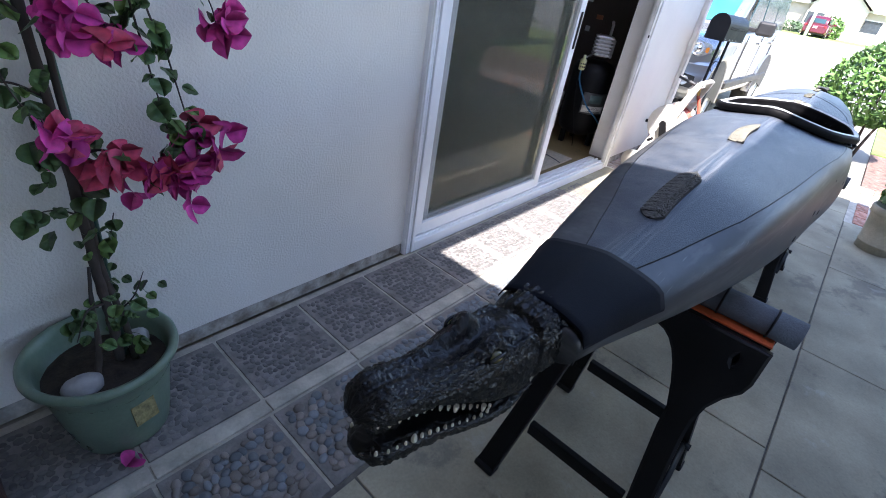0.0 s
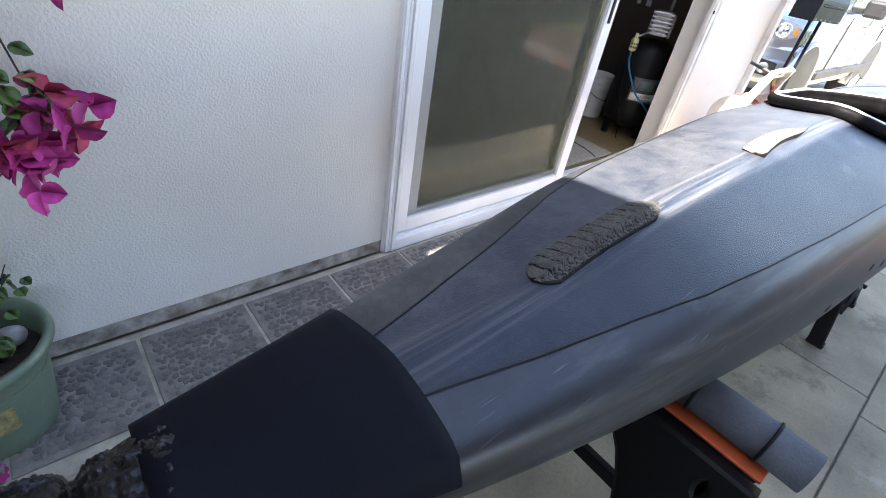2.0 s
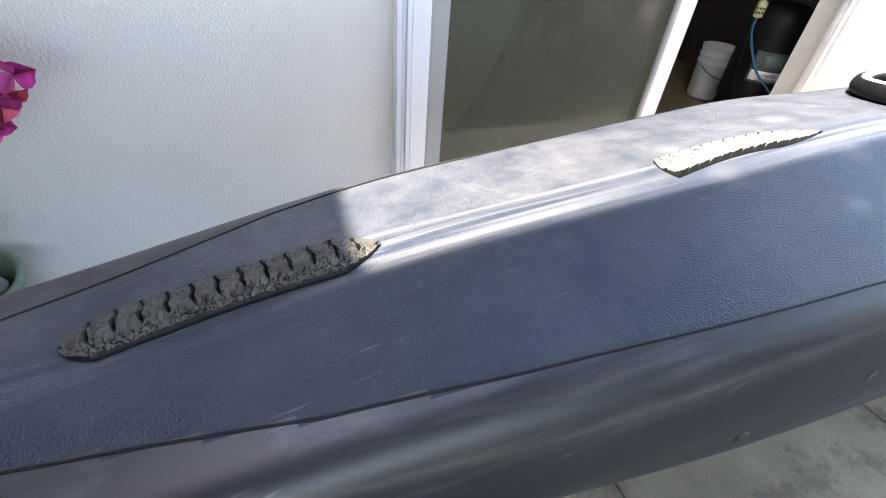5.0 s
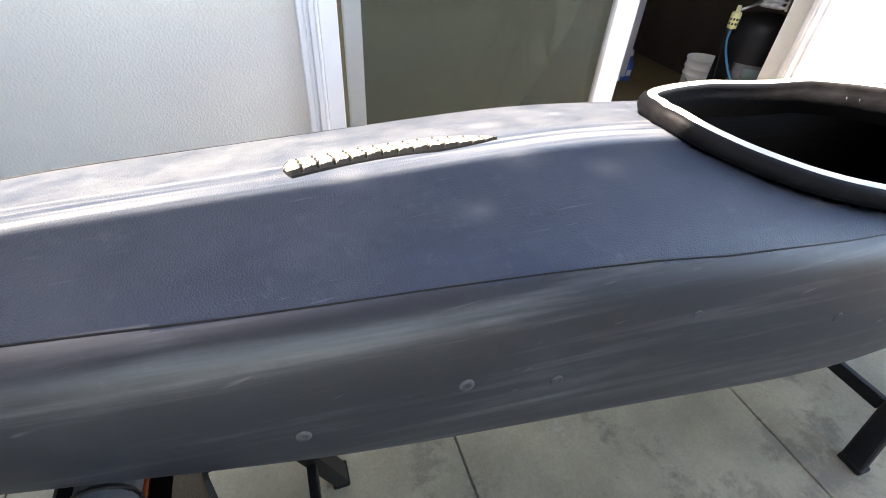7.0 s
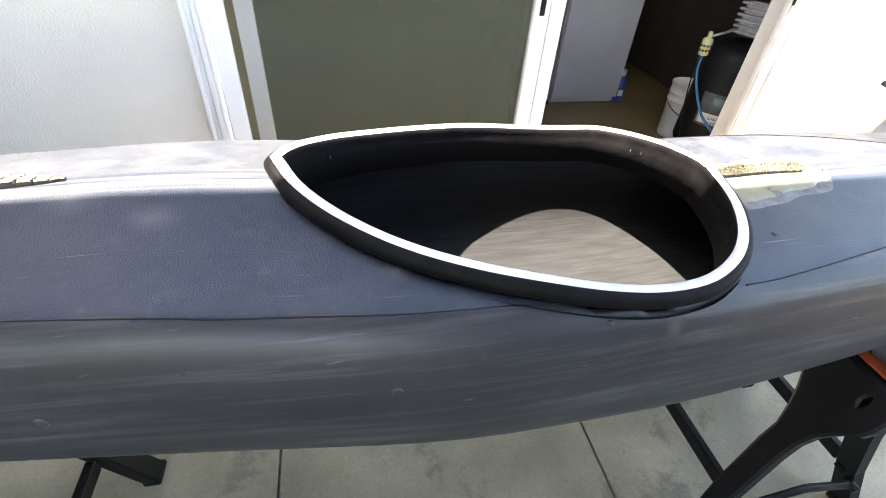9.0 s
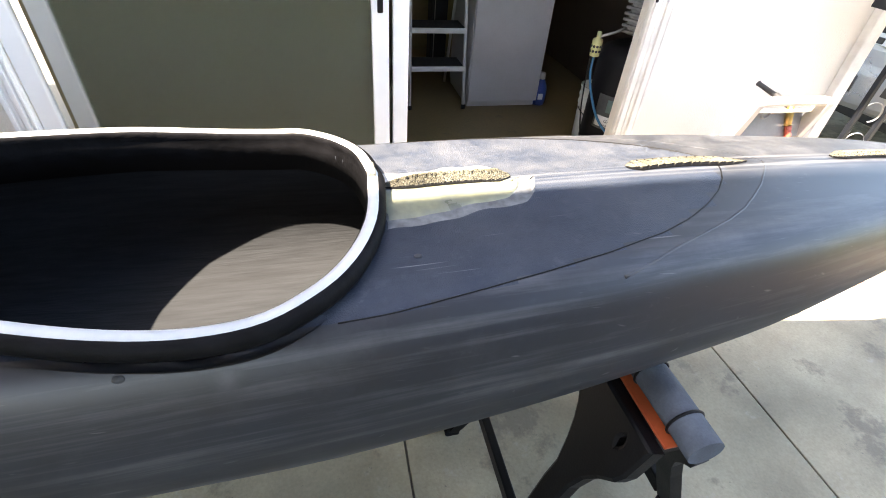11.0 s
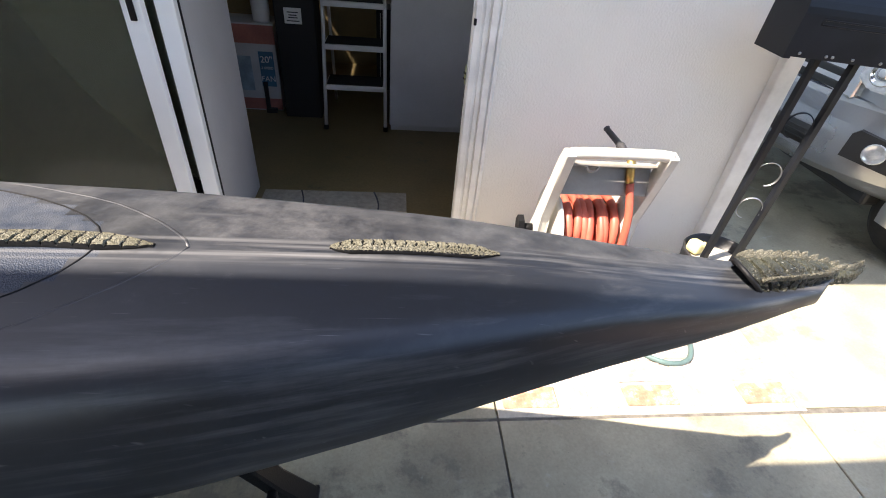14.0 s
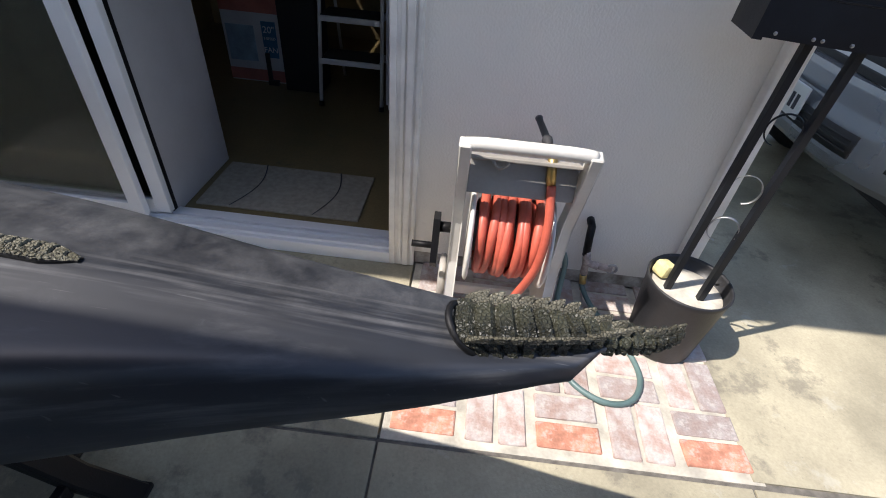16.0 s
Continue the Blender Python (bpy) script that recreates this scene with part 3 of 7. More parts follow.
def arc_part(x):
    """Share of the half beam at which the second arc runs."""
    return float(np.interp(x, [1.48, 1.54, 1.59, 1.64, 1.71, 1.76, 1.80, 1.84, 1.87, 1.89, 1.90], [0.84, 0.79, 0.735, 0.685, 0.60, 0.515, 0.41, 0.29, 0.17, 0.08, 0.0]))


kayak = thing("kayak", "scuffed dark blue-black plastic kayak lying on two sawhorses", "kayak", at=(0.8, AXIS, 0.69))


def under(ob, owner):
    """Keeps a mesh that was built in world places where it is, under its thing."""
    ob.parent = owner
    ob.matrix_parent_inverse = Matrix.Translation(owner.location).inverted()
    return ob


bm = bmesh.new()
xs = list(np.arange(-1.090, 0.37, 0.03)) + list(np.arange(0.37, 1.23, 0.012)) + list(np.arange(1.23, 2.885, 0.03)) + [2.885]
rings = []
for x in xs:
    b, top, low = smooth_hull(x)
    b, top, low = (b, top, low) if x < 2.875 else (0.012, 0.955, 0.945)
    pts = [(p.x, p.y) for p in section] + [(-p.x, p.y) for p in reversed(section[1:-1])]
    rings.append([bm.verts.new((x, mid(x) - b * u, top - (top - low) * fall(x, abs(u), d))) for u, d in pts])
loft(bm, rings)
gone = []
for f in bm.faces:
    c = f.calc_center_median()
    lat = abs(c.y - mid(c.x))
    if c.z > 0.9 and any(max(0.0, lat - 0.013 * math.sin(a)) < coam_half(c.x + 0.013 * math.cos(a)) for a in (0, 0.6, 1.2, 1.57, 1.95, 2.55, 3.14)):
        gone.append(f)
    elif c.z > 0.85 and -1.0 < c.x < 1.793 and lat < seam_part(c.x) * smooth_hull(c.x)[0]:
        f.material_index = 1
bmesh.ops.delete(bm, geom=gone, context="FACES")
INNER = material("scratched_grey_inside", (0.023, 0.025, 0.028), 0.8, var=0.22, scale=60, bump=0.3, grain=140, stretch=(0.12, 1.6, 1.6), spec=0.15)
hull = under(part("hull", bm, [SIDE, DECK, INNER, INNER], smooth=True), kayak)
sol = hull.modifiers.new("thickness", "SOLIDIFY")
sol.thickness, sol.offset, sol.material_offset = 0.006, -1, 2

# grooves of the deck panel, both sides, and the second arc behind it
for side in (-1, 1):
    bm = bmesh.new()
    for stretch in (list(np.arange(-0.91, 0.735, 0.02)), [1.080] + list(np.arange(1.095, 1.74, 0.02)) + list(np.arange(1.742, 1.7925, 0.004)) + [1.793]):
        line = []
        for x in stretch:
            lat = seam_part(x) * smooth_hull(x)[0]
            line.append((x, mid(x) + side * lat, deck_z(x, lat) + 0.0003))
        tube(bm, line, 0.0013, 6)
    under(part("seam", bm, RUBBER, label="thin dark groove round the deck panel"), kayak)
    bm = bmesh.new()
    line = []
    for x in np.linspace(1.48, 1.90, 48):
        lat = arc_part(x) * smooth_hull(x)[0]
        line.append((x, mid(x) + side * lat, deck_z(x, lat) - 0.0026))
    tube(bm, line, 0.0034, 10)
    under(part("seam", bm, SIDE, smooth=True, label="shallow crease of the second arc"), kayak)

# cockpit rim
def coam_loop(out, lift):
    half = smooth_path([(x, y, 0) for x, y in COAM], 5)
    pts = [(p.x, p.y) for p in half] + [(p.x, -p.y) for p in reversed(half[1:-1])]
    n = len(pts)
    res = []
    for k, (x, y) in enumerate(pts):
        dx, dy = pts[(k + 1) % n][0] - pts[k - 1][0], pts[(k + 1) % n][1] - pts[k - 1][1]
        l = math.hypot(dx, dy) or 1
        base = deck_z(x, y) + 0.020
        res.append(Vector((x - out * dy / l, AXIS + y + out * dx / l, base + lift)))
    return res


RIMTOP = material("pale_rim_tape", (0.62, 0.63, 0.64), 0.45, var=0.12, scale=10, bump=0.15, grain=120)
bm = bmesh.new()
rings = [[bm.verts.new(p) for p in coam_loop(o, l)] for o, l in ((0.002, 0.0085), (0.005, 0.0115), (0.010, 0.0125), (0.015, 0.0115), (0.018, 0.0085))]
loft(bm, rings, caps=False)
under(part("cockpit_rim", bm, RIMTOP, smooth=True, label="pale scuffed top of the cockpit rim"), kayak)
bm = bmesh.new()
rings = [[bm.verts.new(p) for p in coam_loop(o, l)] for o, l in ((0.030, -0.027), (0.016, -0.050), (-0.003, -0.066), (0.001, -0.016), (0.001, -0.004), (-0.001, 0.004), (0.003, 0.009), (0.019, 0.009), (0.025, 0.005), (0.028, -0.002), (0.028, -0.010), (0.025, -0.017), (0.022, -0.0185), (0.004, -0.0185))]
loft(bm, rings, caps=False)
LIP = material("worn_black_lip", (0.005, 0.005, 0.006), 0.6, var=0.4, scale=30, bump=0.25, spec=0.10)
under(part("rim_lip", bm, LIP, smooth=True, label="black rounded lip under the rim"), kayak)

# ---- sawhorses ----
def sawhorse(at, top, foot_x, y0, y1):
    s = thing("sawhorse", "black plastic folding sawhorse with a foam-padded top", "sawhorse", at=(at, (y0 + y1) / 2, 0), group="sawhorses under the kayak")
    mid = (y0 + y1) / 2

    def add(name, bm, mat, label=""):
        return under(part(name, bm, mat, label=label), s)
    bm = bmesh.new()
    prism(bm, [(-0.055, 0), (0.055, 0), (0.035, 0.07), (-0.035, 0.07)], y1 - y0 - 0.06, Matrix.Translation((at, y1 - 0.03, top - 0.07)) @ Matrix.Rotation(radians(90), 4, "X"))
    add("top_beam", bm, BLACKPLASTIC)
    add("edge_strip", boxed((at, mid, top + 0.003), (0.072, y1 - y0 - 0.012, 0.006), 0.002), ORANGE, "orange strip along the beam")
    bm = bmesh.new()
    tube(bm, [(at + 0.007, y0 - 0.03, top + 0.040), (at + 0.007, y0 + 0.10, top + 0.040), (at + 0.007, mid, top + 0.034), (at + 0.007, y1 - 0.1, top + 0.040), (at + 0.007, y1 + 0.03, top + 0.040)], 0.034, 18)
    pad = add("foam_pad", bm, FOAM, "grey foam tube strapped to the beam")
    for y in (y0 + 0.03, y1 - 0.03, y0 + 0.14):
        bm = bmesh.new()
        tube(bm, [(at + 0.007 + 0.0355 * math.cos(a), y, top + 0.040 + 0.0355 * math.sin(a)) for a in np.linspace(0, 2 * math.pi, 17)], 0.003, 5)
        add("strap", bm, RUBBER)
    half = (y1 - y0) / 2
    for sx in (-1, 1):
        # one moulded side: shoulders, two legs and the arch between them
        up = lambda f: Vector((at + sx * (0.036 + (foot_x - 0.036) * f), 0, (top - 0.004) * (1 - f)))
        slope = (up(1) - up(0)).length
        away = Vector((sx * top, 0, foot_x)).normalized()
        bm = bmesh.new()
        grid_at = {}

        def vert(u, d):
            key = (round(u, 4), round(d, 4))
            if key not in grid_at:
                p = up(d / slope)
                grid_at[key] = bm.verts.new((p.x, mid + u, p.z))
            return grid_at[key]
        spring = half - 0.125
        depths = [0, 0.014, 0.085, 0.115, 0.15, 0.19, 0.24, 0.30, 0.38, 0.48, slope]
        inner = [spring] * 7 + [half - 0.122, half - 0.112, half - 0.100, half - 0.062]
        outer = [half, half, half, half - 0.008, half - 0.034, half - 0.052, half - 0.060, half - 0.058, half - 0.050, half - 0.040, half + 0.004]
        for sy in (-1, 1):
            for k in range(len(depths) - 1):
                a, b = (sy * inner[k], depths[k]), (sy * outer[k], depths[k])
                c, d = (sy * outer[k + 1], depths[k + 1]), (sy * inner[k + 1], depths[k + 1])
                if k != 1:
                    bm.faces.new([vert(*q) for q in (a, b, c, d)])
                    continue
                # the shoulder is pierced by a lens-shaped hole
                cu, cd = sy * (half - 0.055), 0.050
                lens = [vert(cu + sy * 0.007 * x, cd + 0.019 * y) for x, y in ((-0.6, -0.6), (0.0, -1.0), (0.6, -0.6), (1, 0), (0.6, 0.6), (0, 1), (-0.6, 0.6), (-1, 0))]
                for pair, own in (((a, b), (0, 1, 2)), ((b, c), (2, 3, 4)), ((c, d), (4, 5, 6)), ((d, a), (6, 7, 0))):
                    bm.faces.new([vert(*pair[0]), vert(*pair[1])] + [lens[q] for q in reversed(own)])
        n = 14
        arch = [(-spring + 2 * spring * k / n, 0.062 + 0.178 * abs(-1 + 2 * k / n) ** 2.6) for k in range(n + 1)]
        for (ua, da), (ub, db) in zip(arch, arch[1:]):
            first = [(ua, q) for q in depths[:7]] if abs(ua) > spring - 1e-6 else [(ua, 0), (ua, da)]
            last = [(ub, q) for q in depths[:7]] if abs(ub) > spring - 1e-6 else [(ub, 0), (ub, db)]
            bm.faces.new([vert(*q) for q in first] + [vert(*q) for q in reversed(last)])
        skin = list(bm.faces)
        res = bmesh.ops.extrude_face_region(bm, geom=skin)
        outerf = [f for f in res["geom"] if isinstance(f, bmesh.types.BMFace)]
        bmesh.ops.translate(bm, verts=[v for v in res["geom"] if isinstance(v, bmesh.types.BMVert)], vec=away * 0.030)
        bmesh.ops.inset_region(bm, faces=outerf, thickness=0.007, depth=-0.005)
        add("trestle_side", bm, BLACKPLASTIC)
        for sy in (-1, 1):
            p = up(0.985)
            add("foot", boxed((p.x + sx * 0.014, mid + sy * (half - 0.029), 0.011), (0.048, 0.072, 0.022), 0.006), RUBBER)
        # lower rail with small lugs
        bm = bmesh.new()
        p = up(0.70)
        box(bm, (p.x + sx * 0.014, mid, p.z), (0.024, y1 - y0 - 0.20, 0.045), 0.004)
        for k in (-0.18, 0.18):
            box(bm, (p.x + sx * 0.014, mid + k, p.z - 0.028), (0.022, 0.03, 0.02), 0.003)
        add("rail", bm, BLACKPLASTIC)
    for y in (y0 + 0.03, y1 - 0.03):
        bm = bmesh.new()
        z = 0.16 if y < mid else 0.2
        fr = 1 - z / (top - 0.02)
        tube(bm, [(at - foot_x * fr, y, z), (at, y, z + 0.05), (at + foot_x * fr, y, z)], 0.012, 6, flat=(1, 0.5))
        add("spreader_bar", bm, BLACKPLASTIC)
        bm = bmesh.new()
        tube(bm, [(at + foot_x * fr, y - 0.02, z), (at + foot_x * fr, y + 0.02, z)], 0.012, 8)
        add("bolt", bm, BLACKPLASTIC)
    return s


sawhorse(-0.378, 0.757, 0.25, -1.580, -1.075)
sawhorse(1.668, 0.650, 0.26, -1.575, -1.060)

# ---- kayak fittings: head, flap, scales, tail ----
def skin_material(name, base, dark, rough, scale, bump):
    m = material(name, base, rough, var=0.3, scale=14, bump=0, second=dark, rvar=0.15)
    nodes, links = m.node_tree.nodes, m.node_tree.links
    b = nodes["Principled BSDF"]
    co = nodes.new("ShaderNodeTexCoord")
    vo = nodes.new("ShaderNodeTexVoronoi")
    vo.feature = "DISTANCE_TO_EDGE"
    vo.inputs["Scale"].default_value = scale
    links.new(co.outputs["Object"], vo.inputs["Vector"])
    no = nodes.new("ShaderNodeTexNoise")
    no.inputs["Scale"].default_value, no.inputs["Detail"].default_value = scale * 1.6, 6
    links.new(co.outputs["Object"], no.inputs["Vector"])
    ad = nodes.new("ShaderNodeMath"); ad.operation = "MULTIPLY_ADD"; ad.inputs[1].default_value = 0.45
    links.new(no.outputs["Fac"], ad.inputs[0])
    cl = nodes.new("ShaderNodeMath"); cl.operation = "MINIMUM"; cl.inputs[1].default_value = 0.12
    links.new(vo.outputs["Distance"], cl.inputs[0])
    ml = nodes.new("ShaderNodeMath"); ml.operation = "MULTIPLY"; ml.inputs[1].default_value = 5.0
    links.new(cl.outputs["Value"], ml.inputs[0])
    links.new(ml.outputs["Value"], ad.inputs[2])
    bp = nodes.new("ShaderNodeBump"); bp.inputs["Strength"].default_value = bump; bp.inputs["Distance"].default_value = 0.004
    links.new(ad.outputs["Value"], bp.inputs["Height"])
    links.new(bp.outputs["Normal"], b.inputs["Normal"])
    return m


SKIN = skin_material("glossy_dark_reptile_skin", (0.012, 0.012, 0.013), (0.004, 0.004, 0.005), 0.24, 380, 0.22)
SKIN.node_tree.nodes["Principled BSDF"].inputs["Specular IOR Level"].default_value = 0.30
SKIN.node_tree.nodes["Principled BSDF"].inputs["Coat Weight"].default_value = 0.15
SKIN.node_tree.nodes["Principled BSDF"].inputs["Coat Roughness"].default_value = 0.15
SCALE_PALE = skin_material("cream_scaly_hide", (0.34, 0.325, 0.265), (0.19, 0.18, 0.145), 0.55, 260, 0.8)
SCALE_KHAKI = skin_material("khaki_scaly_hide", (0.21, 0.20, 0.15), (0.10, 0.092, 0.06), 0.5, 260, 0.8)
SCALE_MID = skin_material("olive_khaki_hide", (0.19, 0.18, 0.135), (0.07, 0.064, 0.042), 0.55, 260, 1.0)
SCALE_DARK = skin_material("dark_olive_hide", (0.065, 0.066, 0.042), (0.02, 0.02, 0.015), 0.4, 200, 0.8)
TOOTH = material("ivory_teeth", (0.70, 0.66, 0.55), 0.35, var=0.1)
EYE = material("amber_eye", (0.20, 0.17, 0.07), 0.1, var=0.3, scale=120, bump=0)
SHEET = material("black_neoprene_sheet", (0.006, 0.007, 0.012), 0.7, var=0.25, scale=10, bump=0.10, grain=420, spec=0.12)

HC = -1.327
NECK = Matrix.Translation((-1.065, -1.320, 0.96)) @ Matrix.Rotation(radians(-4.5), 4, "Z") @ Matrix.Rotation(radians(3.5), 4, "Y") @ Matrix.Translation((1.150, 1.327, -0.96))
skull = table([-1.463, -1.455, -1.44, -1.42, -1.38, -1.34, -1.30, -1.27, -1.23, -1.21, -1.19, -1.15],
              [.010, .022, .029, .031, .030, .037, .044, .047, .049, .044, .047, .050],
              [.990, .999, 1.006, 1.007, 1.000, .999, 1.001, 1.002, 1.002, .999, 1.004, 1.008],
              [.984, .981, .979, .975, .963, .945, .925, .910, .900, .905, .905, .915])
jaw = table([-1.455, -1.445, -1.43, -1.38, -1.33, -1.28, -1.24, -1.20],
            [.008, .021, .028, .029, .034, .042, .045, .042],
            [.938, .940, .939, .928, .914, .904, .906, .915],
            [.928, .918, .912, .903, .893, .882, .884, .900])


def hump(x, y, cx, cy, rx, ry):
    return math.exp(-((x - cx) / rx) ** 2 - ((y - cy) / ry) ** 2)


def hide(p, cells):
    """Creases between polygonal scales."""
    d = noise.voronoi(p * cells)[0]
    return min(0.30, d[1] - d[0]) / 0.30


def head_ring(bm, find, x, n, top_side=False):
    w, top, low = find(x)
    zc, hh = (top + low) / 2, (top - low) / 2
    ring = []
    for k in range(n):
        a = 2 * math.pi * k / n
        c, e = math.cos(a), math.sin(a)
        y = w * math.copysign(abs(c) ** 0.7, c)
        z = hh * math.copysign(abs(e) ** 0.75, e)
        p = Vector((x, HC + y, zc + z))
        out = Vector((0, c, e))
        if top_side:
            ya, up = abs(y), max(0.0, e)
            lift = 0.022 * math.exp(-(((x + 1.296) / 0.020) ** 2) - ((ya - 0.0240) / 0.0125) ** 4)      # eye domes
            lift += 0.007 * hump(x, ya, -1.330, 0.020, 0.018, 0.006) + 0.004 * hump(x, ya, -1.37, 0.017, 0.03, 0.005)   # ridges before the eyes
            lift -= 0.005 * hump(x, ya, -1.325, 0.0, 0.04, 0.009)
            lift += 0.009 * hump(x, ya, -1.437, 0.012, 0.013, 0.010) - 0.005 * hump(x, ya, -1.437, 0.012, 0.005, 0.004)   # nostrils
            lift -= 0.004 * hump(x, y, -1.425, 0.0, 0.03, 0.004)
            lift += 0.005 * hump(x, ya, -1.262, 0.017, 0.007, 0.007) - 0.002 * hump(x, ya, -1.262, 0.017, 0.004, 0.004)   # round head scutes
            lift += 0.006 * hump(x, ya, -1.240, 0.036, 0.026, 0.006) - 0.003 * hump(x, ya, -1.245, 0.028, 0.03, 0.003)    # ridge over the ear
            if x > -1.204:                                                       # keeled neck scutes in cross rows
                row, col = ((x + 1.204) / 0.0185) % 1.0, (ya / 0.0125) % 1.0
                lift += 0.0045 * math.sin(math.pi * row) ** 0.5 * (0.35 + 0.65 * math.exp(-((col - 0.5) / 0.20) ** 2))
            p.z += lift * min(1.0, up * 1.6)
            # lip line, cheek folds and the gap behind the skull
            p += out * (0.0009 * math.sin((p.z - 0.90) * 330 + 14 * math.sin(x * 40)) * max(0.0, 1 - abs(e) * 1.4) * (1 if x > -1.34 else 0.35))
            p -= out * 0.007 * math.exp(-((x + 1.209) / 0.005) ** 2)
            # sunken eye socket on each side
            p -= Vector((0, math.copysign(1, y), 0)) * 0.003 * math.exp(-(((x + 1.298) / 0.012) ** 2) - ((p.z - 1.002) / 0.008) ** 2)
        q = Vector((p.x * (0.55 if -1.42 < x < -1.30 else 1.0), p.y, p.z))
        p += out * (0.0022 * hide(q, 190) + 0.0010 * hide(q, 400) + 0.0016 * noise.noise(p * 70) + 0.0010 * noise.noise(q * 160) - 0.0012)
        ring.append(bm.verts.new(p))
    return ring


bm = bmesh.new()
loft(bm, [head_ring(bm, skull, x, 150, True) for x in np.linspace(-1.463, -1.148, 230)])
loft(bm, [head_ring(bm, jaw, x, 70) for x in np.linspace(-1.455, -1.20, 110)])
for f in bm.faces:
    f.smooth = True


def cone(bm, at, r, h, mat):
    rings = [[bm.verts.new(Vector(at) + Vector((q * r * math.cos(a), q * r * math.sin(a), h * f))) for a in (2 * math.pi * k / 8 for k in range(8))] for q, f in ((1, 0), (0.9, 0.4), (0.6, 0.8), (0.15, 1.0))]
    loft(bm, rings, True, mat)


tr = random.Random(8)
for sy in (-1, 1):
    for x in np.linspace(-1.447, -1.285, 15):
        w, _, low = skull(x)
        big = tr.choice((0.7, 0.8, 1.0, 1.0, 1.5))
        cone(bm, (x, HC + sy * (w * 0.90 - 0.002), low + 0.004), 0.0021 * big, -0.0075 * big, 1)
        w, top, _ = jaw(min(-1.29, x + 0.005))
        big = tr.choice((0.7, 0.8, 0.9, 1.0, 1.6))
        cone(bm, (x + 0.005, HC + sy * (w * 0.86 + 0.001), top - 0.004), 0.0022 * big, 0.0065 * big, 1)
    # eyeball with a slit pupil, between two lids
    at = Vector((-1.300, HC + sy * (0.0335 if sy < 0 else 0.029), 1.0020))
    rings = []
    for i in range(9):
        b = math.pi * i / 8
        rings.append([bm.verts.new(at + Vector((0.0098 * math.sin(b) * math.cos(g), sy * -0.0075 * math.cos(b), 0.0070 * math.sin(b) * math.sin(g)))) for g in (2 * math.pi * k / 14 for k in range(14))] if 0 < i < 8 else [bm.verts.new(at + Vector((0.0003 * math.cos(g), sy * -0.0075 * math.cos(b), 0.0003 * math.sin(g)))) for g in (2 * math.pi * k / 14 for k in range(14))])
    loft(bm, rings, True, 2)
    cone(bm, at + Vector((0, sy * 0.0060, 0)), 0.0012, 0.0035, 3)
    cone(bm, at + Vector((0, sy * 0.0060, 0)), 0.0012, -0.0035, 3)
    for lid in (1, -1):
        tube(bm, [at + Vector((0.0125 * math.cos(g), sy * (0.0035 + 0.003 * math.sin(g)), lid * (0.0058 if lid > 0 else 0.0050) * math.sin(g))) for g in np.linspace(0, math.pi, 15)], 0.0022, 7)
under(part("reptile_head", bm, [SKIN, TOOTH, EYE, BLACKPLASTIC], label="glossy dark alligator head with open toothed jaws"), kayak).matrix_basis = NECK

# pale glue seam behind the neck
bm = bmesh.new()
tube(bm, [(-1.152 - 0.004 * math.sin(3 * a), HC + 0.050 * math.cos(a), 0.960 + 0.046 * math.sin(a)) for a in np.linspace(0, 2 * math.pi, 33)], 0.005, 6)
under(part("glue_seam", bm, material("pale_glue", (0.50, 0.52, 0.50), 0.5, var=0.3, scale=60), label="pale glue round the neck"), kayak).matrix_basis = NECK

bm = bmesh.new()
grid = []
for i in range(15):
    u = i / 14
    row = []
    for j in range(21):
        v = -1 + 2 * j / 20
        x = -1.082 + u * (0.184 + 0.007 * (1 - v * v))
        b = smooth_hull(x)[0]
        lat = v * b * 1.02
        z = deck_z(x, lat * 0.97) + 0.005 + 0.004 * math.sin(3.2 * u + 1.5 * v) * u + 0.006 * (1 - v * v)
        row.append((x, AXIS + lat, z))
    grid.append(row)
for lift in (0.0, 0.005):
    vs = [[bm.verts.new((x, y, z + lift)) for x, y, z in row] for row in grid]
    for i in range(14):
        for j in range(20):
            bm.faces.new((vs[i][j], vs[i + 1][j], vs[i + 1][j + 1], vs[i][j + 1])).smooth = True
    if lift == 0:
        first = vs
for a, b in ((first, vs),):
    edge = [(i, 0) for i in range(15)] + [(14, j) for j in range(1, 21)] + [(i, 20) for i in range(13, -1, -1)] + [(0, j) for j in range(19, 0, -1)]
    for p, q in zip(edge, edge[1:] + edge[:1]):
        bm.faces.new((a[p[0]][p[1]], a[q[0]][q[1]], b[q[0]][q[1]], b[p[0]][p[1]]))
under(part("bow_flap", bm, SHEET, label="black neoprene sheet draped over the bow"), kayak)


